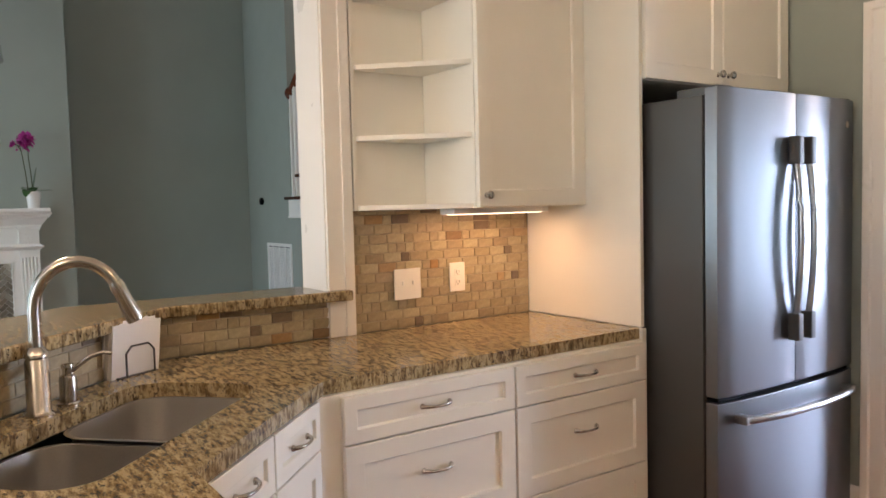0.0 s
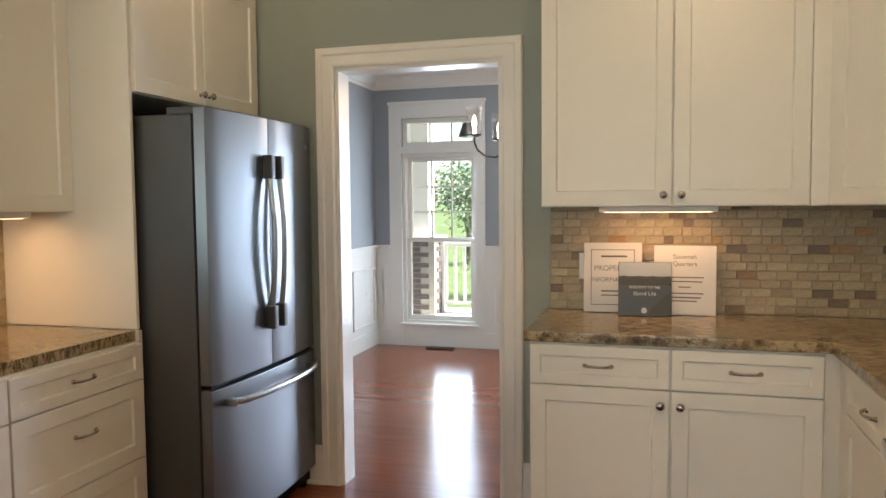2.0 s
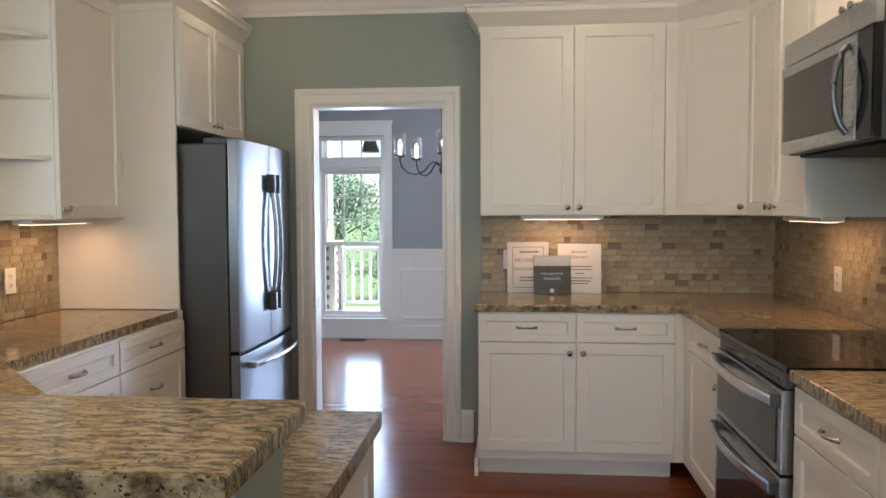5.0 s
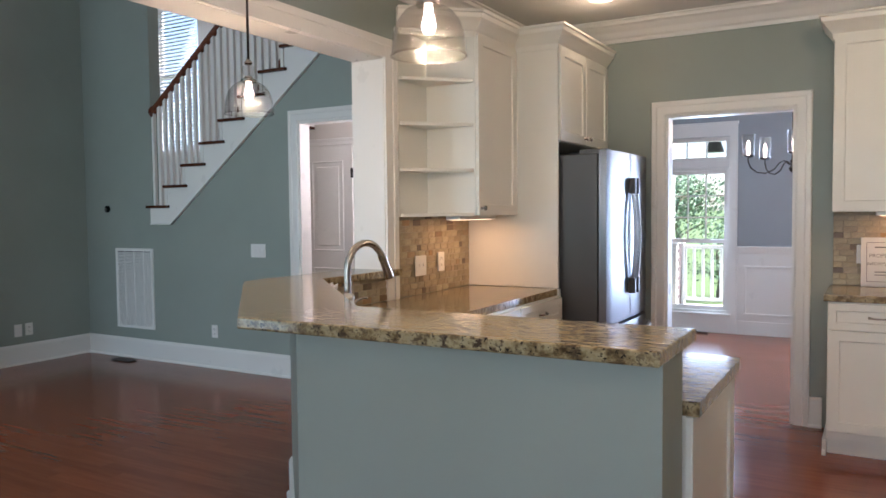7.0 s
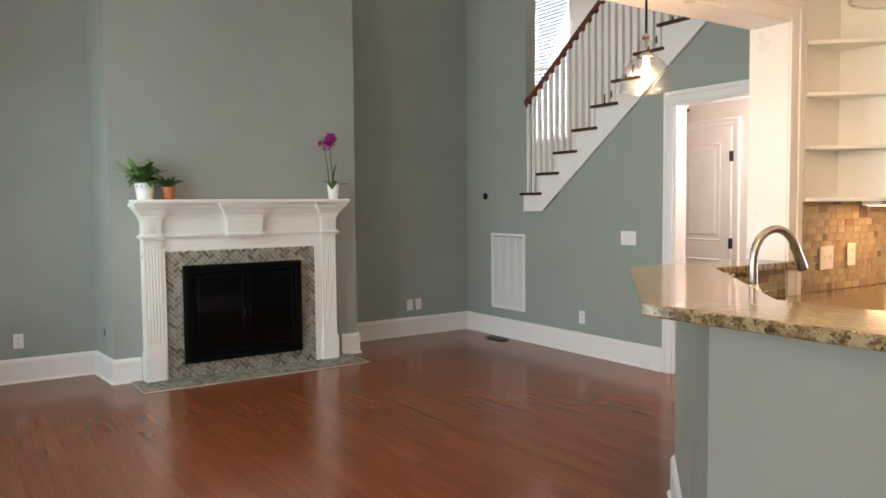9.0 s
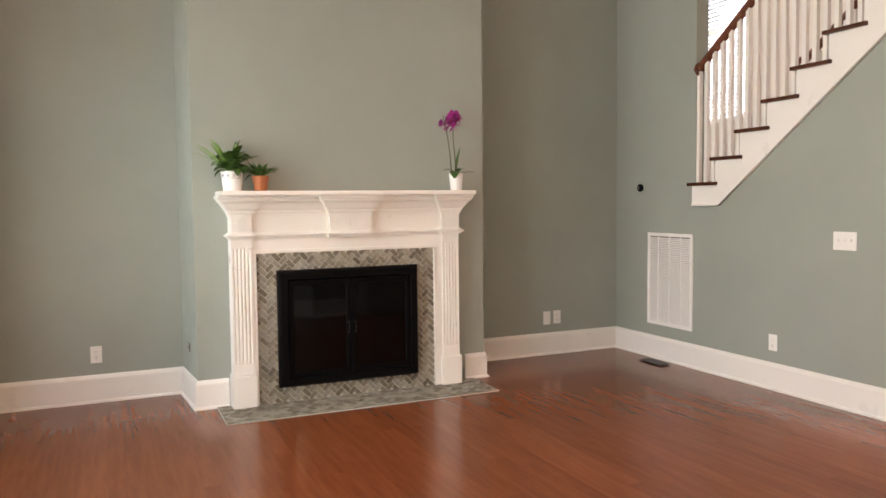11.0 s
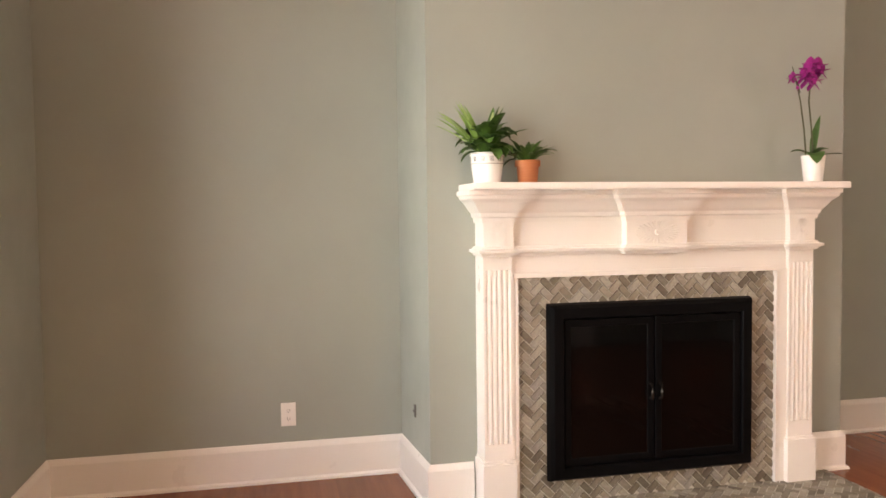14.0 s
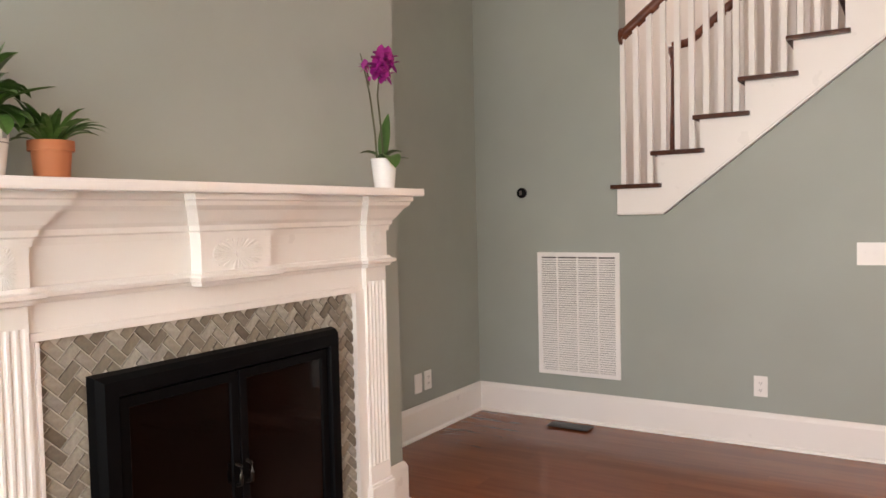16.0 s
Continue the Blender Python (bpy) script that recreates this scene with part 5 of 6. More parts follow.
# hearth
HX0, HX1, HY0, HY1 = -6.255, -5.80, -0.56, 1.33
bm = B()
box(bm, HX0, HX1, HY0, HY1, 0.0, 0.006)
hs = tagged(part("hearth", bm, M_MGROUT), "flush herringbone stone mosaic hearth on the wood floor", "hearth", kind="structure")
verts, faces = [], []
me1 = bpy.data.meshes.new("tile")
cv = []
for z, g in ((0.004, 1.0), (0.0105, 0.97)):
    cv += [(a * (TL / 2 - 0.002) * g, b * (TW / 2 - 0.002) * g, z) for a, b in ((-1, -1), (1, -1), (1, 1), (-1, 1))]
QF = [(4, 5, 6, 7), (0, 1, 5, 4), (1, 2, 6, 5), (2, 3, 7, 6), (3, 0, 4, 7)]
me1.from_pydata(cv, [], QF)
me1.materials.append(M_MOSAIC)
cnt = 0
for uu, vv, r in sorted(herring(HX0, HX1, HY0, HY1, TL, TW), key=lambda q: -q[0]):
    m = pose(uu, vv, 0, 0, 0, r)
    pv = [m @ Vector(c) for c in cv]
    inside = all(HX0 < v.x < HX1 and HY0 < v.y < HY1 for v in pv)
    if inside and cnt < 295:
        piece("tile", me1, hs, m)
        cnt += 1
    elif any(HX0 < v.x < HX1 and HY0 < v.y < HY1 for v in pv):
        k0 = len(verts)
        verts += [(min(HX1 - 0.002, max(HX0, v.x)), min(HY1 - 0.002, max(HY0 + 0.002, v.y)), v.z) for v in pv]
        faces += [tuple(k0 + i for i in q) for q in QF]
me = bpy.data.meshes.new("tiles")
me.from_pydata(verts, [], faces)
me.materials.append(M_MOSAIC)
ob = new("tiles", me)
ob.parent = hs
tagged(ob, "grey-brown stone mosaic pieces", kind="stuff")

# firebox insert with glass doors
fi = thing("fireplace_insert", MF, "black metal fireplace screen with glass doors, unlit", "fireplace")
FZ0, FZ1, FB, FF = 0.11, 0.905, -0.104, -0.158


def mitred_rail(name, c, d):
    """One side of the black frame: outer edge sloping forward, flat face, inner lip."""
    bm = B()
    rings = []
    for x, z in (c, d):
        sx2, sz2 = (1 if x < 0 else -1), (1 if z < 0.5 else -1)
        rings.append([bm.verts.new((x + sx2 * g, y, z + sz2 * g)) for g, y in ((0.0, FB), (0.006, FB - 0.03), (0.02, FF), (0.062, FF), (0.066, FF + 0.006), (0.07, FF + 0.03), (0.07, FB))])
    n = len(rings[0])
    for i in range(n):
        bm.faces.new((rings[0][i], rings[0][(i + 1) % n], rings[1][(i + 1) % n], rings[1][i]))
    for r in rings:
        bm.faces.new(r)
    bmesh.ops.recalc_face_normals(bm, faces=bm.faces[:])
    part(name, bm, M_BLACK, fi)


mitred_rail("top_rail", (-0.505, FZ1), (0.505, FZ1))
mitred_rail("bottom_rail", (-0.505, FZ0), (0.505, FZ0))
mitred_rail("side_rail", (-0.505, FZ0), (-0.505, FZ1))
mitred_rail("side_rail", (0.505, FZ0), (0.505, FZ1))
bm = B()
box(bm, -0.436, 0.436, -0.108, -0.1005, FZ0 + 0.069, FZ1 - 0.069)
part("firebox_back", bm, M_BLACK, fi)
for x0, x1 in ((-0.434, -0.003), (0.003, 0.434)):
    bm = B()
    shaker(bm, x0, x1, FZ0 + 0.072, FZ1 - 0.072, 0.032, 0.016, -0.128)
    d = part("glass_door", bm, M_BLACK, fi)
    bm = B()
    box(bm, x0 + 0.03, x1 - 0.03, -0.1375, -0.135, FZ0 + 0.10, FZ1 - 0.10)
    part("pane", bm, M_FIREGLASS, d, "dark glass pane")
    bm = B()
    hx = x1 - 0.02 if x0 < 0 else x0 + 0.02
    tube(bm, [(hx, -0.144, 0.46), (hx, -0.165, 0.465), (hx, -0.168, 0.495), (hx, -0.165, 0.525), (hx, -0.144, 0.53)], 0.006, 10)
    part("handle", bm, M_DARKMETAL, d, smooth=True)


# ---- plants on the mantel ----
def leaf(bm, base, direction, length, width, droop, seg=6, fold=0.15):
    """A tapering bent leaf with a fold along its middle."""
    d = Vector(direction).normalized()
    side = d.cross(Vector((0, 0, 1)))
    side = side.normalized() if side.length > 1e-3 else Vector((1, 0, 0))
    p = Vector(base)
    rows = []
    for i in range(seg + 1):
        t = i / seg
        w = width * math.sin(math.pi * min(1, 0.12 + 0.88 * t)) ** 0.8
        up = side.cross(d).normalized()
        rows.append((bm.verts.new(p - side * w / 2 + up * fold * w), bm.verts.new(p), bm.verts.new(p + side * w / 2 + up * fold * w)))
        p = p + d * (length / seg)
        d = (d + Vector((0, 0, -droop / seg))).normalized()
    for a, b in zip(rows, rows[1:]):
        bm.faces.new((a[0], a[1], b[1], b[0]))
        bm.faces.new((a[1], a[2], b[2], b[1]))


def pot(bm, r0, r1, h, rim=0.0, rim_h=0.0):
    prof = [(0.0, 0.0), (r0, 0.0), (r0 + (r1 - r0) * 0.8, h * 0.8)]
    if rim:
        prof += [(r0 + (r1 - r0) * 0.85, h - rim_h), (r1 + rim, h - rim_h), (r1 + rim, h)]
    else:
        prof += [(r1, h)]
    prof += [(r1 - 0.006, h), (r1 - 0.01, h - 0.015), (0.0, h - 0.016)]
    lathe(bm, prof, 28)


ZS = 1.432
# leafy plant with striped blades in a white patterned pot
pw = thing("potted_plant", pose(-6.11, -0.44, ZS), "green leafy houseplant in a white patterned pot on the mantel", "plant", "mantel plants")
bm = B()
pot(bm, 0.058, 0.075, 0.128)
pt = part("pot", bm, M_CERAMIC, pw, "white ceramic pot with a patterned band", True)
for z in (0.082, 0.124):
    rz = 0.058 + 0.017 * z / 0.128 + 0.0005
    bm = B()
    tube(bm, [(rz * math.cos(2 * math.pi * j / 32), rz * math.sin(2 * math.pi * j / 32), z) for j in range(33)], 0.0011, 5)
    part("band_line", bm, M_SLOT, pt, "thin grey line", True)
bm = B()
box(bm, -0.0008, 0.0008, -0.0006, 0.0006, -0.012, 0.012)
mark_me = mesh_of("pattern_mark", bm, M_REGISTER)
for k in range(12):
    for j in range(-2, 3):
        a = 2 * math.pi * k / 12 + j * 0.05
        piece("pattern_mark", mark_me, pt, pose(0.0722 * math.cos(a), 0.0722 * math.sin(a), 0.103, 0, 0, math.degrees(a) + 90))
bm = B()
lathe(bm, [(0.066, 0.108), (0.03, 0.114), (0.0, 0.116)], 18)
part("soil", bm, M_SOIL, pw)
rnd = random.Random(4)
bm = B()
for i in range(62):
    a = rnd.uniform(0, 2 * math.pi)
    leaf(bm, (0.035 * math.cos(a), 0.035 * math.sin(a), 0.112 + rnd.uniform(0, 0.1)), (math.cos(a), math.sin(a), rnd.uniform(0.3, 1.9)), rnd.uniform(0.075, 0.125), rnd.uniform(0.045, 0.062), rnd.uniform(0.8, 2.2))
leaf(bm, (0.03, 0.03, 0.17), (0.35, 0.9, 0.55), 0.15, 0.035, 0.35, 8)
leaf(bm, (0.045, 0.01, 0.14), (0.9, 0.1, 0.2), 0.09, 0.055, 2.4, 8)
leaf(bm, (0.04, 0.03, 0.15), (0.9, 0.35, 0.3), 0.085, 0.06, 2.2, 8)
part("foliage", bm, M_LEAF, pw)
bm = B()
for i in range(17):
    a = math.pi * 1.5 + rnd.uniform(-0.85, 0.75)
    up = rnd.uniform(0.9, 3.2)
    leaf(bm, (0.02 * math.cos(a), 0.03 * math.sin(a), 0.118), (math.cos(a) * 0.6, math.sin(a), up), rnd.uniform(0.2, 0.275), rnd.uniform(0.018, 0.028), rnd.uniform(0.3, 1.0), 9)
part("striped_foliage", bm, M_SPIDER, pw, "long yellow-green striped blades")
for dx2, dy2, ln, wd in ((0.02, 0.045, 0.13, 0.052), (0.0, 0.075, 0.14, 0.03), (-0.01, 0.02, 0.12, 0.045)):
    bm = B()
    leaf(bm, (0.01, 0.015, 0.205), (dx2, dy2, 0.16), ln, wd, 0.1, 8, 0.1)
    tube(bm, [(0.0, 0.0, 0.11), (0.01, 0.015, 0.205)], 0.003, 6)
    lf = part("variegated_leaf", bm, M_LEAF, pw, "upright green leaf with pale centre", True)
    bm = B()
    leaf(bm, (0.0135, 0.0165, 0.221), (dx2, dy2, 0.16), ln * 0.72, wd * 0.5, 0.1, 8, 0.1)
    part("pale_centre", bm, M_PALELEAF, lf, "pale cream leaf centre")
# fern in terracotta
pf = thing("potted_plant", pose(-6.10, -0.262, ZS), "small dark green plant in a terracotta pot on the mantel", "plant", "mantel plants")
bm = B()
pot(bm, 0.041, 0.05, 0.098, 0.005, 0.026)
part("pot", bm, M_TERRA, pf, "terracotta pot", True)
bm = B()
for i in range(44):
    a = rnd.uniform(0, 2 * math.pi)
    leaf(bm, (0.02 * math.cos(a), 0.02 * math.sin(a), 0.086), (math.cos(a), math.sin(a), rnd.uniform(0.6, 3.2)), rnd.uniform(0.095, 0.145), 0.024, rnd.uniform(0.9, 2.0), 7)
part("foliage", bm, M_LEAF, pf)
bm = B()
lathe(bm, [(0.04, 0.083), (0.02, 0.088), (0.0, 0.089)], 16)
part("soil", bm, M_SOIL, pf)
# orchid
po = thing("orchid", pose(-6.10, 1.145, ZS), "magenta orchid in a white pot on the mantel", "plant", "mantel plants")
bm = B()
pot(bm, 0.041, 0.054, 0.126)
part("pot", bm, M_CERAMIC, po, "plain white pot", True)
for st in (((-0.01, -0.03, 0.11), (-0.012, -0.04, 0.24), (-0.02, -0.055, 0.38), (-0.03, -0.07, 0.47), (-0.04, -0.085, 0.545)), ((0.0, 0.0, 0.11), (-0.005, -0.008, 0.26), (-0.01, -0.018, 0.38), (0.0, -0.02, 0.45), (0.012, -0.035, 0.50)),
           ((-0.02, -0.06, 0.42), (-0.01, -0.08, 0.465), (0.0, -0.105, 0.48), (0.01, -0.125, 0.475))):
    bm = B()
    tube(bm, st, [0.0042, 0.0038, 0.0034, 0.003, 0.0022][:len(st)], 8)
    part("stem", bm, M_STEM, po, smooth=True)
for bs, dr, ln, wd, droop in (((0.0, 0.0, 0.118), (0.02, 0.16, 1.0), 0.2, 0.066, 0.15), ((0.02, -0.015, 0.12), (0.9, -0.5, 0.75), 0.12, 0.075, 2.6), ((0.0, 0.02, 0.122), (0.25, 1.0, 0.25), 0.125, 0.03, 0.35), ((-0.01, -0.01, 0.12), (-0.5, -0.5, 0.9), 0.1, 0.05, 1.6), ((0.01, 0.0, 0.12), (0.6, 0.2, 1.0), 0.085, 0.055, 1.7)):
    bm = B()
    leaf(bm, bs, dr, ln, wd, droop, 9)
    part("leaf", bm, M_LEAF, po, smooth=True)


def bloom(c, face, s):
    bm = B()
    f = Vector(face).normalized()
    a = f.cross(Vector((0, 0, 1))).normalized()
    b = a.cross(f)
    for k in range(5):
        q = 2 * math.pi * k / 5 + 0.3
        d = (a * math.cos(q) + b * math.sin(q) + f * 0.25).normalized()
        leaf(bm, Vector(c), d, s, s * 0.85, 0.1, 4, 0.08)
    tube(bm, [Vector(c), Vector(c) + f * s * 0.35], [s * 0.12, s * 0.2], 8)
    part("flower", bm, M_PETAL, po, "magenta orchid bloom")


for c, s in (((0.03, -0.035, 0.505), 0.042), ((0.04, -0.015, 0.525), 0.042), ((0.03, -0.06, 0.47), 0.042), ((0.045, -0.04, 0.455), 0.038), ((0.02, -0.01, 0.49), 0.038), ((0.04, -0.065, 0.51), 0.04), ((0.045, 0.0, 0.505), 0.036), ((0.03, -0.045, 0.535), 0.036), ((0.03, -0.078, 0.485), 0.036)):
    bloom(c, (1, -0.35, -0.05), s * 1.25)
for c in ((0.01, -0.128, 0.475), (0.008, -0.115, 0.487)):
    bloom(c, (0.4, -1, -0.1), 0.027)
bm = B()
lathe(bm, [(0.0, -0.011), (0.007, -0.004), (0.007, 0.004), (0.0, 0.011)], 10, (0.01, -0.095, 0.438))
part("bud", bm, M_PETAL, po, "closed bud", True)

# ---- staircase ----
sc = thing("staircase", pose(0, 0, 0), "staircase with dark wood treads, white risers and balusters", "staircase")
bm = B()
xr = -2.45
n_last = int((xr + 5.817) / RUN)
zb = lambda x: 1.30 + max(0.0, x + 5.508) * slope
for n in range(n_last):
    x0 = -5.782 + RUN * n
    zt = 1.456 + RISE * n
    xs = [x0, x0 + RUN] if n else [x0, -5.508, x0 + RUN]
    xs = sorted({min(q, x0 + RUN) for q in xs})
    for u0, u1 in zip(xs, xs[1:]):
        prism_xz(bm, [(u0, zb(u0)), (u1, zb(u1)), (u1, zt), (u0, zt)], 3.062, 3.162)
tidy(bm)
part("stringer", bm, M_TRIM, sc)
bm = B()
tube(bm, [(-5.782, 3.06, 1.307), (-5.508, 3.06, 1.307)], 0.008, 8)
tube(bm, [(-5.508, 3.06, 1.307), (xr, 3.06, 1.307 + (xr + 5.508) * slope)], 0.008, 8)
part("stringer_bead", bm, M_TRIM, sc, smooth=True)
bm = B()
box(bm, 0, 0.305, 3.035, 4.25, -0.027, 0, 0.008)
tread_me = mesh_of("tread", bm, M_TREAD)
bm = B()
box(bm, 0.035, 0.053, 3.17, 4.25, -0.187, -0.027)
riser_me = mesh_of("riser", bm, M_TRIM)
bm = B()
box(bm, -0.016, 0.016, -0.016, 0.016, 0.0, 0.90, 0.002)
bal_me = mesh_of("baluster", bm, M_TRIM)
railz = lambda x: 2.385 + slope * (x + 5.74)
for n in range(n_last):
    x0, z = -5.817 + RUN * n, 1.483 + RISE * n
    piece("tread", tread_me, sc, pose(x0, 0, z))
    piece("riser", riser_me, sc, pose(x0, 0, z))
    for k in range(3):
        bx = x0 + 0.065 + k * RUN / 3
        h = railz(bx) - 0.02 - z
        piece("baluster", bal_me, sc, pose(bx, 3.105, z) @ Matrix.Diagonal((1, 1, h / 0.90, 1)))
        if n and n < 9:
            piece("baluster", bal_me, sc, pose(bx, 4.12, z) @ Matrix.Diagonal((1, 1, h / 0.90, 1)))
bm = B()
pts = [(-5.762, 3.105, railz(-5.762)), (-4.5, 3.105, railz(-4.5)), (-2.45, 3.105, railz(-2.45))]
tube(bm, pts, 0.032, 14)
part("handrail", bm, M_RAILWOOD, sc, "reddish wooden handrail", True)
bm = B()
lathe(bm, [(0.05, 0.0), (0.055, 0.01), (0.045, 0.02), (0.0, 0.022)], 20, (0, 0, 0), "y")
part("rail_rosette", bm, M_RAILWOOD, sc, "round wooden rail end", True, pose(-5.765, 3.105, railz(-5.762), 0, 0, 90))
bm = B()
tube(bm, [(-5.73, 4.12, 2.49), (-5.62, 4.12, 2.50), (-5.5, 4.12, railz(-5.5) + 0.02), (-3.4, 4.12, railz(-3.4) + 0.02)], 0.03, 12)
part("handrail", bm, M_RAILWOOD, sc, "reddish wooden handrail", True)
bm = B()
lathe(bm, [(0.03, 0.0), (0.03, 0.12), (0.02, 0.14), (0.026, 0.3), (0.017, 0.6), (0.014, 0.85), (0.022, 0.9), (0.015, 0.92), (0.03, 0.96), (0.03, 1.0), (0.0, 1.005)], 18)
part("newel", bm, M_RAILWOOD, sc, "turned reddish newel post", True, pose(-5.73, 4.12, 1.483))
bm = B()
box(bm, -7.6, -5.76, 3.2, 4.32, 1.16, 1.296)
structure("landing", bm, M_TREAD, "dark wood stair landing", "floor")

# hall closet door
bm = B()
box(bm, -4.95, -2.42, 4.0, 4.06, 0, 2.33)
structure("wall_hall", bm, M_HALL, "cream hall wall", "wall")
bm = B()
box(bm, -4.86, -4.80, 3.2, 4.0, 0, 2.1)
structure("wall_hall_left", bm, M_HALL, "cream hall side wall", "wall")
casing("casing_hall_door", "x", 4.0, -1, -4.655, -4.075, 2.035, "white casing of the closet door", width=0.75)
cd = tagged(new("door_1"), "white two-panel closet door, closed", "door", kind="structure")
cd.matrix_basis = pose(-4.655, 3.996, 0.01)
bm = B()
box(bm, 0, 0.58, -0.03, 0, 0, 2.02, 0.002)
leaf_ob = part("door_leaf", bm, M_TRIM, cd)
for z0, z1 in ((0.2, 0.86), (1.02, 1.88)):
    bm = B()
    o = [(0.1, z0), (0.48, z0), (0.48, z1), (0.1, z1)]
    rings = []
    for g, y in ((0.0, -0.0305), (0.008, -0.037), (0.016, -0.031), (0.05, -0.0305), (0.06, -0.036)):
        rings.append([bm.verts.new((x + (g if x < 0.3 else -g), y, z + (g if z < (z0 + z1) / 2 else -g))) for x, z in o])
    for a, b in zip(rings, rings[1:]):
        for k in range(4):
            bm.faces.new((a[k], a[(k + 1) % 4], b[(k + 1) % 4], b[k]))
    bm.faces.new(rings[-1])
    bmesh.ops.recalc_face_normals(bm, faces=bm.faces[:])
    part("raised_panel", bm, M_TRIM, leaf_ob)
bm = B()
lathe(bm, [(0.026, 0), (0.024, 0.006), (0.011, 0.01), (0.011, 0.03), (0.024, 0.04), (0.027, 0.052), (0.02, 0.064), (0.0, 0.066)], 18, (0.05, -0.03, 0.93), "y")
part("door_knob", bm, M_DARKMETAL, cd, "dark bronze knob", True)
for z in (0.25, 1.0, 1.76):
    bm = B()
    tube(bm, [(0.585, -0.036, z - 0.045), (0.585, -0.036, z + 0.045)], 0.008, 8)
    box(bm, 0.565, 0.605, -0.034, -0.029, z - 0.045, z + 0.045)
    part("hinge", bm, M_DARKMETAL, cd, "dark bronze hinge")

# ---- grille, register, chime ----
gr = thing("return_air_grille", pose(-6.32, 3.08, 0.292), "white metal return air grille on the stair wall", "vent")
GW, GH = 0.543, 0.78
bm = B()
box(bm, 0.002, GW - 0.002, -0.004, -0.001, 0.002, GH - 0.002)
part("backing", bm, M_SLOT, gr)
for x0, x1, z0, z1 in ((0, 0.028, 0, GH), (GW - 0.028, GW, 0, GH), (0.028, GW - 0.028, 0, 0.028), (0.028, GW - 0.028, GH - 0.028, GH)):
    bm = B()
    box(bm, x0, x1, -0.014, 0, z0, z1, 0.003)
    part("frame", bm, M_PLASTIC, gr)
bm = B()
box(bm, 0.028, GW - 0.028, -0.001, 0.001, -0.006, 0.006)
sl = mesh_of("louver", bm, M_PLASTIC)
for i in range(50):
    piece("louver", sl, gr, pose(0, -0.009, 0.036 + i * 0.0143, -38, 0, 0))
for k in range(1, 4):
    bm = B()
    x = GW * k / 4
    box(bm, x - 0.004, x + 0.004, -0.0135, -0.006, 0.028, GH - 0.028)
    part("divider", bm, M_PLASTIC, gr)


def register(m, w, d, label, plate=None, bars=None):
    root = thing("floor_register", m, label, "vent", "floor registers")
    bm = B()
    box(bm, 0, w, 0, d, 0.008, 0.010, 0.0008)
    part("plate", bm, plate or M_DARKMETAL, root)
    bm = B()
    box(bm, 0.002, 0.008, 0.015, d - 0.015, 0.010, 0.0125)
    bar = mesh_of("bar", bm, bars or M_FRIDGESIDE)
    for i in range(int(w / 0.014)):
        piece("bar", bar, root, pose(0.004 + i * 0.014, 0, 0))


register(pose(-5.61, -2.13, 0), 0.30, 0.15, "grey metal floor register below the living room windows", M_REGISTER, M_SLOT)
register(pose(-6.19, 2.87, 0), 0.27, 0.12, "dark bronze floor register near the stair wall")
register(pose(-1.70, 6.94, 0), 0.27, 0.10, "dark bronze floor register under the dining window")
ch = thing("sensor", pose(-6.423, 3.08, 1.456), "small round black sensor on the stair wall", "sensor")
bm = B()
lathe(bm, [(0.03, 0.0), (0.034, 0.006), (0.033, 0.02), (0.022, 0.028), (0.0, 0.03)], 20, (0, 0, 0), "y")
part("body", bm, M_BLACK, ch, smooth=True)
bm = B()
box(bm, -0.008, 0.008, -0.033, -0.027, -0.014, 0.014, 0.002)
part("lens", bm, M_SLOT, ch)
oc = thing("gas_valve_plate", pose(-6.5, BY0 - 0.012, 0.375, 0, 0, 4.7), "tiny grey gas key fitting on the chimney breast side", "fitting")
bm = B()
box(bm, -0.012, 0.012, -0.006, 0, -0.03, 0.03, 0.002)
lathe(bm, [(0.008, 0.005), (0.006, 0.012), (0.0, 0.013)], 10, (0, 0, 0), "y")
part("body", bm, M_SLOT, oc)


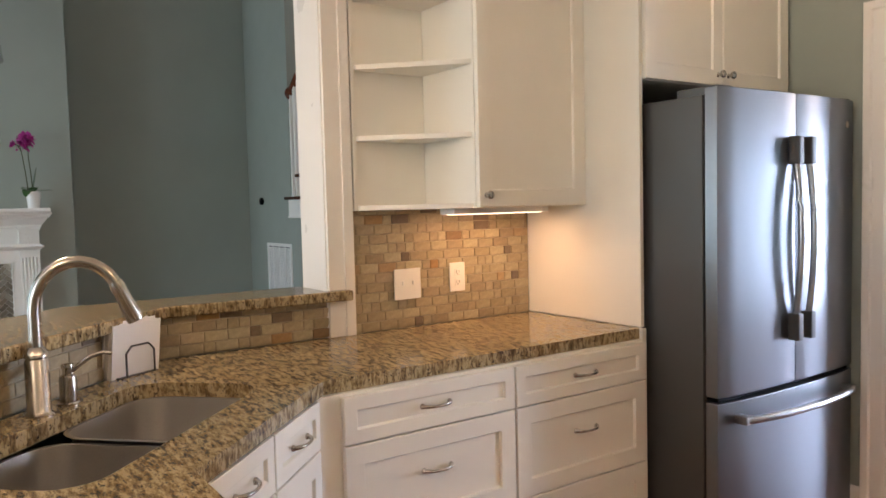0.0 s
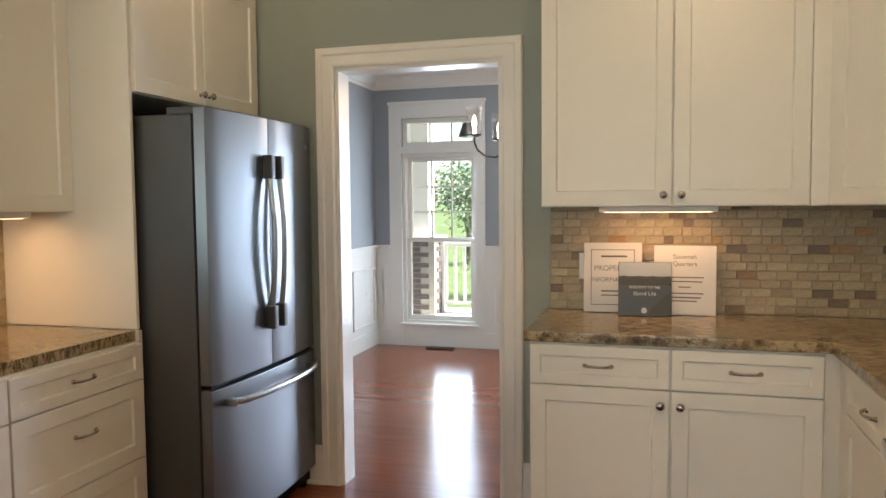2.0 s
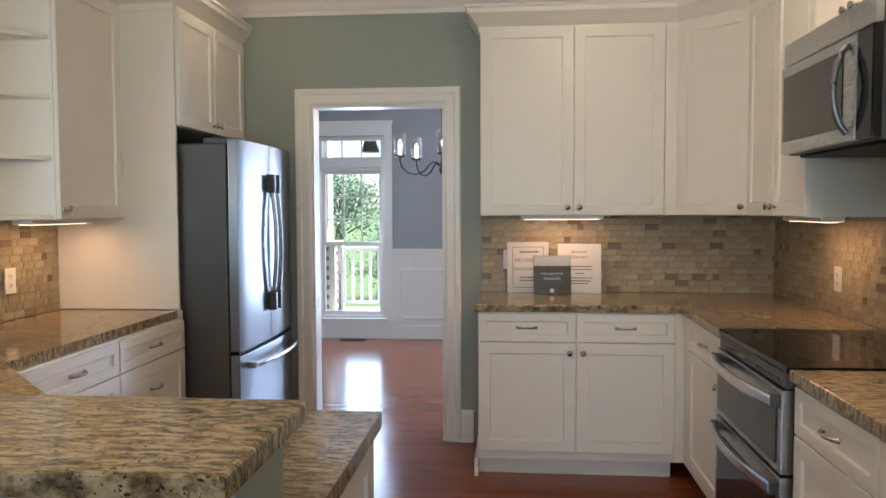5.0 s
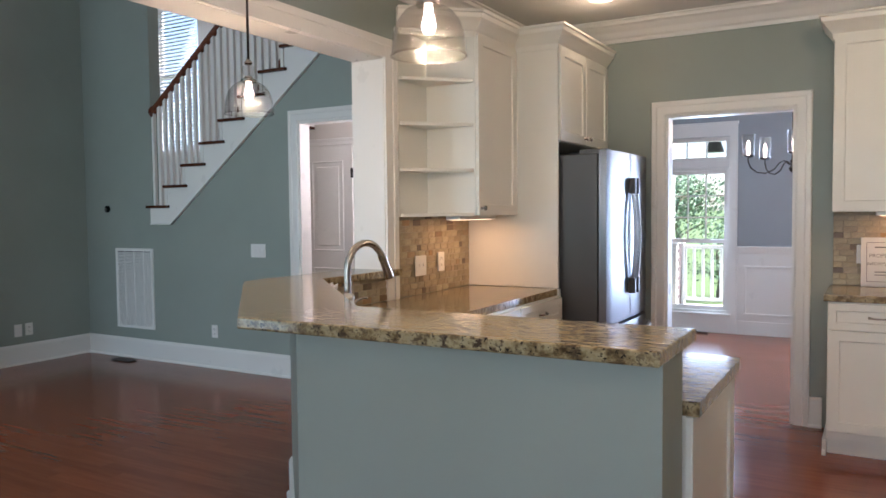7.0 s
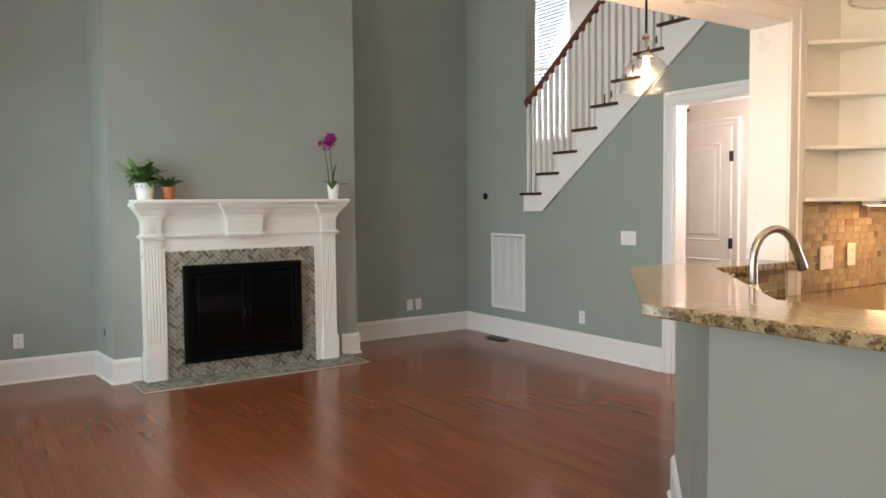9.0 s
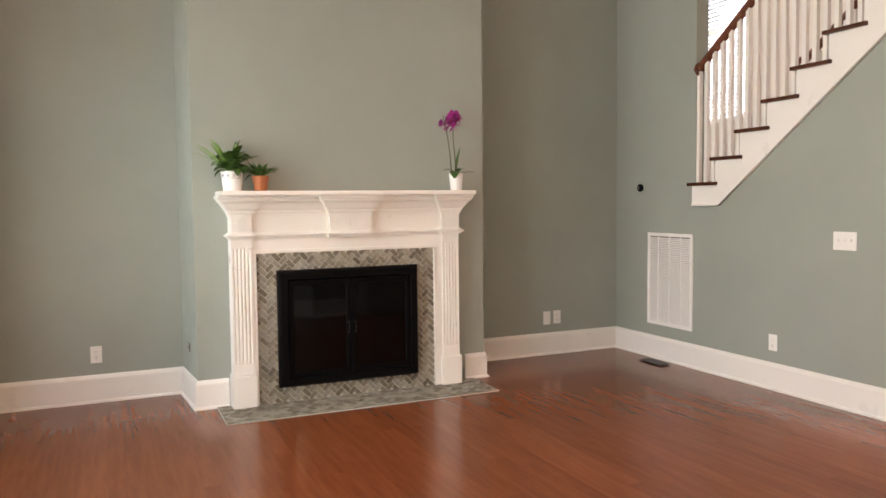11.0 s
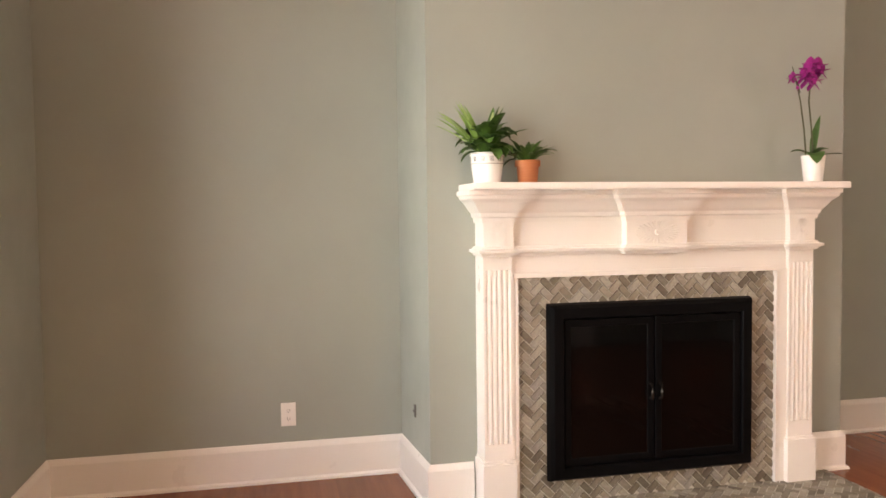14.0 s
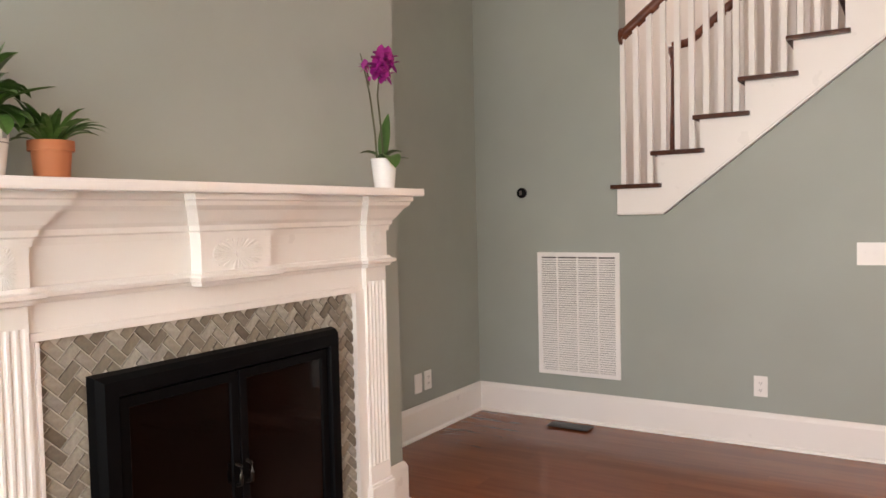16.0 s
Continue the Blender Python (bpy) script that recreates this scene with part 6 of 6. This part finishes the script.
# ---- lamps ----
def pendant(x, y):
    root = thing("pendant_light", pose(x, y, 1.805), "clear ribbed glass bell pendant, lit, on a dark rod", "pendant light", "bar pendants")
    bm = B()
    prof = [(0.1, 0.0), (0.099, 0.02), (0.095, 0.055), (0.084, 0.09), (0.064, 0.116), (0.04, 0.13), (0.028, 0.134)]
    inner = [(r - 0.003, z) for r, z in prof[::-1]]
    rings = []
    for r, z in prof + inner:
        rings.append([bm.verts.new((r * math.cos(2 * math.pi * k / 40), r * math.sin(2 * math.pi * k / 40), z)) for k in range(40)])
    for a, b in zip(rings, rings[1:] + rings[:1]):
        for k in range(40):
            bm.faces.new((a[k], a[(k + 1) % 40], b[(k + 1) % 40], b[k]))
    sh = part("shade", bm, M_PENDANT, root, "clear seeded glass bell shade", True)
    bm = B()
    tube(bm, [(0.0995 * math.cos(2 * math.pi * k / 40), 0.0995 * math.sin(2 * math.pi * k / 40), 0.0) for k in range(41)], 0.0032, 8)
    part("rim", bm, M_PENDANT, sh, smooth=True)
    bm = B()
    lathe(bm, [(0.0, 0.128), (0.032, 0.13), (0.032, 0.14), (0.018, 0.146), (0.016, 0.152)], 20)
    part("collar", bm, M_NICKEL, root, "polished nickel collar", True)
    bm = B()
    lathe(bm, [(0.012, 0.2), (0.018, 0.206), (0.013, 0.214), (0.006, 0.224), (0.0, 0.226)], 16)
    part("finial", bm, M_NICKEL, root, "polished nickel cap", True)
    bm = B()
    lathe(bm, [(0.012, 0.15), (0.024, 0.162), (0.028, 0.177), (0.024, 0.192), (0.012, 0.203)], 18)
    part("glass_ball", bm, M_PENDANT, root, "clear glass ball", True)
    bm = B()
    lathe(bm, [(0.0, 0.056), (0.013, 0.059), (0.018, 0.07), (0.02, 0.08), (0.016, 0.094), (0.012, 0.108), (0.011, 0.128)], 18)
    part("bulb", bm, M_BULB, root, "glowing bulb", True)
    bm = B()
    tube(bm, [(0, 0, 0.222), (0, 0, CEIL - 1.805 - 0.01)], 0.005, 8)
    part("rod", bm, M_DARKMETAL, root)
    bm = B()
    lathe(bm, [(0.06, CEIL - 1.805), (0.058, CEIL - 1.825), (0.02, CEIL - 1.835), (0.0, CEIL - 1.836)], 24)
    part("canopy", bm, M_NICKEL, root, smooth=True)


for px, py in PENDANTS:
    pendant(px, py)
# The first is known; the other two are unseen, added over the fill lamps.
for px, py in ((-1.3, 2.85), (0.6, 1.5), (0.3, -1.3)):
    dl = thing("recessed_light", pose(px, py, CEIL), "round recessed ceiling light, lit", "ceiling light", "recessed lights")
    bm = B()
    lathe(bm, [(0.095, -0.001), (0.093, -0.007), (0.075, -0.009), (0.073, -0.001)], 28)
    part("trim_ring", bm, M_PLASTIC, dl, smooth=True)
    bm = B()
    lathe(bm, [(0.072, -0.0015), (0.04, -0.004), (0.0, -0.005)], 24)
    part("lens", bm, M_CAN, dl, smooth=True)

cx, cy, cz = -0.42, 5.2, 1.72
cl = thing("chandelier", pose(cx, cy, cz), "dark scrolled metal chandelier with clear glass cylinders, lit", "chandelier")
bm = B()
tube(bm, [(0, 0, 0.02), (0, 0, DCEIL - cz)], 0.008, 10)
lathe(bm, [(0.0, -0.03), (0.02, -0.015), (0.03, 0.01), (0.012, 0.04), (0.018, 0.07), (0.008, 0.09)], 16)
lathe(bm, [(0.065, DCEIL - cz), (0.06, DCEIL - cz - 0.02), (0.0, DCEIL - cz - 0.03)], 20)
part("stem", bm, M_DARKMETAL, cl, smooth=True)
for k in range(5):
    a = radians(205 + 72 * k)
    R = 0.36

    def at(r, z, a=a):
        return (r * math.cos(a), r * math.sin(a), z)

    bm = B()
    pts = [at(0.02, 0.04), at(0.07, 0.075), at(0.11, 0.05), at(0.15, 0.0), at(0.22, -0.03), at(0.29, -0.02), at(0.34, 0.02), at(0.36, 0.07), at(0.36, 0.11)]
    tube(bm, pts, 0.0065, 8)
    part("arm", bm, M_DARKMETAL, cl, smooth=True)
    bm = B()
    lathe(bm, [(0.012, 0.10), (0.045, 0.112), (0.05, 0.122), (0.0, 0.124)], 18, at(R, 0))
    part("cup", bm, M_DARKMETAL, cl, smooth=True)
    bm = B()
    ring0 = []
    for r, z in ((0.05, 0.126), (0.053, 0.30), (0.05, 0.30), (0.047, 0.126)):
        ring0.append([bm.verts.new((R * math.cos(a) + r * math.cos(2 * math.pi * q / 24), R * math.sin(a) + r * math.sin(2 * math.pi * q / 24), z)) for q in range(24)])
    for p, q in zip(ring0, ring0[1:] + ring0[:1]):
        for i in range(24):
            bm.faces.new((p[i], p[(i + 1) % 24], q[(i + 1) % 24], q[i]))
    part("glass_cylinder", bm, M_PENDANT, cl, "clear glass cylinder", True)
    bm = B()
    lathe(bm, [(0.012, 0.124), (0.012, 0.17), (0.017, 0.19), (0.013, 0.22), (0.004, 0.245), (0.0, 0.248)], 12, at(R, 0))
    part("bulb", bm, M_BULB, cl, "glowing candle bulb", True)

# ---- papers on the counter ----
def lines(root, w, h, rows, y):
    for z, u0, u1, t in rows:
        bm = B()
        box(bm, u0 * w, u1 * w, y - 0.0006, y, z * h - t / 2, z * h + t / 2)
        part("text_line", bm, M_INK, root)


def text(root, s, size, x, z, y, ink=None):
    cu = bpy.data.curves.new("lettering", "FONT")
    cu.body, cu.size, cu.extrude, cu.align_x = s, size, 0.0003, "CENTER"
    cu.materials.append(ink or M_INK)
    tmp = new("lettering", cu)
    dg2 = bpy.context.evaluated_depsgraph_get()
    me = bpy.data.meshes.new_from_object(tmp.evaluated_get(dg2))
    bpy.data.objects.remove(tmp)
    ob = new("lettering", me)
    ob.parent = root
    ob.matrix_basis = pose(x, y, z, 90, 0, 0)
    return ob


tilt = -9
f1 = thing("framed_sheet", pose(0.125, 3.44, 0.917, tilt, 0, 4), "white framed information sheet leaning on the backsplash", "sign")
bm = B()
box(bm, 0, 0.245, 0, 0.006, 0, 0.30, 0.0015)
part("sheet", bm, M_PAPER, f1)
bm = B()
for a in ((0.03, 0.215, 0.03, 0.033), (0.03, 0.215, 0.267, 0.27), (0.03, 0.033, 0.033, 0.267), (0.212, 0.215, 0.033, 0.267)):
    box(bm, a[0], a[1], -0.0007, 0, a[2], a[3])
part("border", bm, M_INK, f1)
text(f1, "PROPERTY", 0.033, 0.122, 0.178, -0.0008)
text(f1, "INFORMATION", 0.027, 0.122, 0.13, -0.0008)
lines(f1, 0.245, 0.30, [(0.80, 0.3, 0.75, 0.008), (0.30, 0.3, 0.7, 0.006), (0.24, 0.3, 0.66, 0.005)], 0.0)
f2 = thing("framed_sheet", pose(0.415, 3.43, 0.917, tilt, 0, -3), "white sheet with small print leaning on the backsplash", "sign")
bm = B()
box(bm, 0, 0.25, 0, 0.006, 0, 0.29, 0.0015)
part("sheet", bm, M_PAPER, f2)
text(f2, "Savannah", 0.026, 0.125, 0.235, -0.0008)
text(f2, "Quarters", 0.026, 0.125, 0.205, -0.0008)
lines(f2, 0.25, 0.29, [(0.54, 0.22, 0.8, 0.005), (0.48, 0.25, 0.78, 0.005), (0.40, 0.4, 0.6, 0.005), (0.31, 0.22, 0.8, 0.005), (0.25, 0.25, 0.76, 0.006), (0.2, 0.3, 0.7, 0.005)], 0.0)
bk = thing("photo_book", pose(0.275, 3.36, 0.917, -12, 0, 2), "brochure with a lake photograph standing on the counter", "brochure")
bm = B()
box(bm, 0, 0.215, 0, 0.012, 0, 0.225, 0.001)
part("cover", bm, M_PHOTO2, bk)
bm = B()
box(bm, 0.002, 0.213, -0.0008, 0, 0.165, 0.223)
part("photo_sky", bm, M_PHOTO1, bk)
bm = B()
pr = [(0.002, 0.128)] + [(0.002 + 0.211 * i / 20, 0.162 + 0.005 * math.sin(i * 1.1) + 0.002 * math.sin(i * 4.1)) for i in range(21)] + [(0.213, 0.128)]
f = bm.faces.new([bm.verts.new((x, -0.0012, z)) for x, z in pr])
part("photo_treeline", bm, M_PHOTO3, bk)
text(bk, "WELCOME TO THE", 0.0145, 0.107, 0.114, -0.0016, M_PAPER)
text(bk, "Good Life", 0.023, 0.107, 0.085, -0.0016, M_PAPER)
bm = B()
lathe(bm, [(0.012, 0.0008), (0.0, 0.0016)], 14, (0.105, 0, 0.022), "y")
part("round_mark", bm, M_PAPER, bk)
bm = B()
f = bm.faces.new([bm.verts.new((x, -0.0011, z)) for x, z in ((0.12, 0.002), (0.213, 0.002), (0.213, 0.1), (0.18, 0.075), (0.14, 0.04))])
part("photo_shore", bm, M_PHOTO3, bk)

# ---- outdoors ----
bm = B()
box(bm, -900, 900, -900, 900, -0.75, -0.65)
structure("ground", bm, M_GRASS, "mown green lawn around the house", "ground")
bm = B()
box(bm, -6, 5, 7.27, 10.0, -0.2, -0.04, 0.01)
structure("porch_floor", bm, M_PORCH, "pale concrete front porch", "floor")
bm = B()
box(bm, -6.5, 5.5, 7.27, 9.2, 2.75, 2.95)
structure("porch_roof", bm, M_EXTW, "white porch ceiling", "roof")
bm = B()
box(bm, -7.6, 2.0, -5.4, -2.56, -0.2, -0.06, 0.01)
structure("deck", bm, M_PORCH, "grey back deck", "floor")


def fence(m, length, label):
    root = thing("porch_railing", m, label, "railing", "railings")
    bm = B()
    box(bm, 0, length, -0.035, 0.035, 0.86, 0.91, 0.006)
    part("top_rail", bm, M_EXTW, root)
    bm = B()
    box(bm, 0, length, -0.02, 0.02, 0.10, 0.15, 0.004)
    part("bottom_rail", bm, M_EXTW, root)
    bm = B()
    box(bm, -0.018, 0.018, -0.018, 0.018, 0.15, 0.86)
    me = mesh_of("baluster", bm, M_EXTW)
    for i in range(int(length / 0.125)):
        piece("baluster", me, root, pose(0.06 + i * 0.125, 0, 0))
    bm = B()
    box(bm, -0.05, 0.05, -0.05, 0.05, 0, 1.0, 0.008)
    me = mesh_of("post", bm, M_EXTW)
    for x in (0.0, length / 2, length):
        piece("post", me, root, pose(x, 0, 0))


fence(pose(-2.3, 9.6, -0.04), 4.6, "white painted porch railing")
fence(pose(-7.4, -5.1, -0.06), 7.3, "white painted deck railing")
fence(pose(-7.4, -5.0, -0.06, 0, 0, 90), 2.4, "white painted deck railing")
pl = thing("porch_pillar", pose(-2.53, 9.5, -0.04), "red brick porch pedestal carrying a white column", "column")
bm = B()
box(bm, -0.235, 0.235, -0.235, 0.235, 0, 0.94)
part("mortar_core", bm, M_MORTAR, pl)
bm = B()
box(bm, -0.1, 0.1, -0.02, 0.02, -0.0285, 0.0285)
bme = mesh_of("brick", bm, M_BRICK)
for row in range(14):
    z = 0.034 + row * 0.067
    for side in range(4):
        for k in (-1, 0, 1):
            o = k * 0.212 + (0.106 if row % 2 else 0) - 0.05
            if abs(o) > 0.155:
                continue
            piece("brick", bme, pl, pose(0, 0, z, 0, 0, 90 * side) @ pose(o, -0.228, 0))
bm = B()
box(bm, -0.27, 0.27, -0.27, 0.27, 0.94, 1.0, 0.01)
part("cap", bm, M_EXTW, pl)
bm = B()
box(bm, -0.13, 0.13, -0.13, 0.13, 1.0, 2.79, 0.01)
part("column", bm, M_EXTW, pl)
# porch lantern
lt = thing("porch_lantern", pose(-1.62, 8.4, 2.12), "dark bell-shaped hanging porch lantern", "lantern")
bm = B()
lathe(bm, [(0.12, 0.0), (0.11, 0.04), (0.07, 0.15), (0.05, 0.22), (0.02, 0.25), (0.012, 0.27)], 20)
part("shade", bm, M_DARKMETAL, lt, smooth=True)
bm = B()
tube(bm, [(0, 0, 0.26), (0, 0, 0.63)], 0.008, 8)
part("rod", bm, M_DARKMETAL, lt)


def tree(m, h, spread, seed, label, low=0.35, leaves=1500, name="tree", foliage=None):
    rr = random.Random(seed)
    root = thing(name, m, label, "tree" if name == "tree" else "shrub", "garden trees")
    bm = B()
    tube(bm, [(0, 0, 0), (0.05, 0.03, h * 0.25), (-0.04, 0.06, h * 0.5), (0.02, 0.0, h * 0.8)], [h * 0.03, h * 0.024, h * 0.016, h * 0.005], 10)
    tips = []
    for i in range(9):
        a = rr.uniform(0, 6.28)
        z0 = h * rr.uniform(low, 0.7)
        l = spread * rr.uniform(0.5, 1.0)
        e = (l * math.cos(a), l * math.sin(a), z0 + h * rr.uniform(0.08, 0.25))
        tube(bm, [(0, 0, z0), (e[0] * 0.5, e[1] * 0.5, (z0 + e[2]) / 2 + 0.1), e], [h * 0.011, h * 0.007, h * 0.002], 7)
        tips += [e, (e[0] * 0.6, e[1] * 0.6, (z0 + e[2]) / 2 + 0.1)]
    tips += [(0, 0, h * 0.85), (0.1, 0, h * 0.7)]
    part("trunk", bm, M_BARK, root, smooth=True)
    verts, faces = [], []
    for i in range(leaves):
        t = rr.choice(tips)
        c = Vector(t) + Vector((rr.gauss(0, 1), rr.gauss(0, 1), rr.gauss(0, 0.8))) * spread * 0.2
        s = h * rr.uniform(0.012, 0.026)
        n = Vector((rr.gauss(0, 1), rr.gauss(0, 1), rr.gauss(0, 1) + 0.6)).normalized()
        a = n.orthogonal().normalized()
        b = n.cross(a)
        k = len(verts)
        verts += [tuple(c - a * s), tuple(c - b * s * 0.5), tuple(c + a * s), tuple(c + b * s * 0.5)]
        faces.append((k, k + 1, k + 2, k + 3))
    me = bpy.data.meshes.new("crown")
    me.from_pydata(verts, [], faces)
    me.materials.append(foliage or M_TREE)
    ob = new("crown", me)
    ob.parent = root


tree(pose(-5.6, 24, -0.65), 3.6, 1.5, 1, "leafy green tree on the front lawn", 0.3, leaves=2500, foliage=M_GLARETREE)
tree(pose(-9.5, 40, -0.65), 4.5, 2.0, 2, "leafy tree across the lawn", 0.3, leaves=2000, foliage=M_GLARETREE)
tree(pose(-2.9, 16, -0.65), 1.9, 0.9, 4, "low green shrub by the porch", 0.15, 1800, "shrub", M_GLARETREE)
tree(pose(-5.6, -9, -0.65), 7, 2.6, 5, "leafy tree behind the back deck", 0.2, 3500)
tree(pose(-8.2, -8, -0.65), 6, 2.4, 6, "leafy tree behind the back deck", 0.15, 3500)
tree(pose(-11, -12, -0.65), 9, 3.4, 7, "leafy tree behind the back deck", 0.2, 3000)
tree(pose(-6.9, -6.6, -0.65), 2.4, 1.2, 8, "green shrub beside the deck", 0.1, 2500, "shrub")
for tx, ty, th, sd2 in ((-9.3, -6.4, 2.2, 9), (-8.9, -3.7, 1.5, 31), (-9.8, -4.5, 1.9, 32), (-10.8, -3.6, 1.8, 33), (-11.6, -4.9, 2.4, 34), (-8.4, -5.0, 1.4, 35)):
    tree(pose(tx, ty, -0.65), th, 1.1, sd2, "green shrub beside the deck", 0.1, 2600, "shrub")
for tx, ty, th, ts2, sd2 in ((-13, -5.6, 5.5, 2.4, 21), (-15.5, -7.5, 7, 3.0, 22), (-19, -8.2, 9, 3.6, 23), (-17, -5.2, 6, 2.8, 24), (-23, -9.5, 10, 4.2, 25)):
    tree(pose(tx, ty, -0.65), th, ts2, sd2, "leafy tree beyond the living room windows", 0.1, 3500)
for i in range(2):
    sash_window("window_%d" % (i + 4), "x", -4.20, 1, -1.25 + 1.4 * i, 0.05 + 1.4 * i, 0.45, 2.3, 3, 3, label="white double-hung breakfast window")
bm = B()
box(bm, 0.05, 0.15, -4.34, -4.19, 0.45, 2.3, 0.003)
structure("trim_breakfast_mullion", bm, M_TRIM, "white window mullion", "trim")

# ---- backsplash tiles ----
def tile_field(name, m, w, h, label, skip=None, tl=0.078, th=0.034, joint=0.0024):
    """Running-bond stone tiles; plane faces -y, from (0, 0) to (w, h)."""
    bm = B()
    box(bm, 0, w, 0.0, 0.006, 0, h)
    root = tagged(part(name, bm, M_GROUT, m=m), label, "backsplash", kind="structure")
    cache = {}
    rr = random.Random(len(name) + int(w * 100))
    rows = int(h / (th + joint)) + 1
    for r in range(rows):
        z0 = r * (th + joint) + 0.002
        z1 = min(z0 + th, h - 0.001)
        if z1 - z0 < 0.008:
            continue
        x = -rr.choice((0.0, 0.5)) * tl * (1 if r % 2 else 0.5) - (0.3 * tl if r % 3 == 0 else 0)
        while x < w:
            step = tl if rr.random() < 0.72 else tl * 0.5
            x0, x1 = max(0.001, x), min(w - 0.001, x + step - joint)
            x += step
            if x1 - x0 < 0.01:
                continue
            key = (round(x1 - x0, 3), round(z1 - z0, 3))
            if key not in cache:
                b2 = B()
                a, b = key[0] / 2, key[1] / 2
                lo = [b2.verts.new((sx * a, 0.0, sz * b)) for sx, sz in ((-1, -1), (1, -1), (1, 1), (-1, 1))]
                hi = [b2.verts.new((sx * (a - 0.0015), -0.003, sz * (b - 0.0015))) for sx, sz in ((-1, -1), (1, -1), (1, 1), (-1, 1))]
                b2.faces.new(hi)
                for k in range(4):
                    b2.faces.new((lo[k], lo[(k + 1) % 4], hi[(k + 1) % 4], hi[k]))
                cache[key] = mesh_of("tile", b2, M_TILE)
            piece("tile", cache[key], root, pose((x0 + x1) / 2, 0.0 + rr.uniform(-0.0006, 0.0006), (z0 + z1) / 2, rr.uniform(-0.5, 0.5), 0, rr.uniform(-0.4, 0.4)))
    return root


tile_field("backsplash_shelf_wall", pose(-2.103, 1.705, CT1, 0, 0, 90), 0.875, 0.454, "cream and tan tumbled travertine tile backsplash")
tile_field("backsplash_bar_return", pose(-2.108, -KV1 / s2 * -1 + 2.108 + 0.01, CT1, 0, 0, 90), 1.70 - (KV1 / s2 + 2.108) - 0.01, 0.131, "travertine tile strip under the raised bar")
ux0, uy0 = uv(-0.982, KV1 + 0.008)
tile_field("backsplash_bar_diagonal", pose(ux0, uy0, CT1, 0, 0, 135), 1.215, 0.131, "travertine tile strip under the raised bar")
tile_field("backsplash_bar_front", pose(-0.205, KY1 + 0.008, CT1, 0, 0, 180), diag_x(KV1, KY1) * -1 - 0.205 + 0.0, 0.131, "travertine tile strip under the raised bar")
tile_field("backsplash_doorway_wall", pose(-0.03, 3.522, CT1), 1.69, 0.454, "cream and tan tumbled travertine tile backsplash")
tile_field("backsplash_range_wall", pose(1.662, 3.518, CT1, 0, 0, -90), 1.365, 0.454, "cream and tan tumbled travertine tile backsplash")
tile_field("backsplash_behind_range", pose(1.662, 2.15, 0.93, 0, 0, -90), 0.77, 0.66, "cream and tan tumbled travertine tile backsplash")
tile_field("backsplash_range_near", pose(1.662, 1.378, CT1, 0, 0, -90), 1.0, 0.454, "cream and tan tumbled travertine tile backsplash")

# ---- floor boards ----
bm = B()
box(bm, -7.0, 1.85, -4.4, 7.3, -0.1, -0.0007)
fl = structure("floor", bm, M_FLOOR, "glossy red-brown cherry hardwood floor", "floor")
BW = 0.083
rr = random.Random(11)
cache, jv, jf = {}, [], []
count = 0


def board_verts(w, l):
    a, b, c = l / 2, w / 2, 0.001
    return [(-a, -b, -0.00001), (a, -b, -0.00001), (a, b, -0.00001), (-a, b, -0.00001), (-a + c, -b + c, 0), (a - c, -b + c, 0), (a - c, b - c, 0), (-a + c, b - c, 0)]


BF = ((4, 5, 6, 7), (0, 1, 5, 4), (1, 2, 6, 5), (2, 3, 7, 6), (3, 0, 4, 7))
y = -4.38
while y < 7.25:
    x = -6.96 if y < 3.3 else -2.42
    first = True
    while x < 1.83:
        l = rr.choice((0.7, 0.95, 1.2, 1.5, 1.8)) * (0.5 if first and rr.random() < 0.6 else 1)
        first = False
        l = min(l, 1.83 - x)
        if l < 0.05:
            break
        px, py = x + l / 2, y + BW / 2
        near = -6.8 < px < -2.4 and -1.9 < py < 3.1
        if near and count < 290:
            k = round(l, 3)
            if k not in cache:
                me = bpy.data.meshes.new("board")
                me.from_pydata(board_verts(BW - 0.0001, k - 0.0001), [], BF)
                me.materials.append(M_FLOOR)
                cache[k] = me
            piece("board", cache[k], fl, pose(px, py, 0))
            count += 1
        else:
            k0 = len(jv)
            jv += [(px + a, py + b, c) for a, b, c in board_verts(BW - 0.0001, l - 0.0001)]
            jf += [tuple(k0 + i for i in q) for q in BF]
        x += l
    y += BW
me = bpy.data.meshes.new("boards")
me.from_pydata(jv, [], jf)
me.materials.append(M_FLOOR)
ob = new("boards", me)
ob.parent = fl
tagged(ob, "red-brown cherry floor boards", kind="stuff")
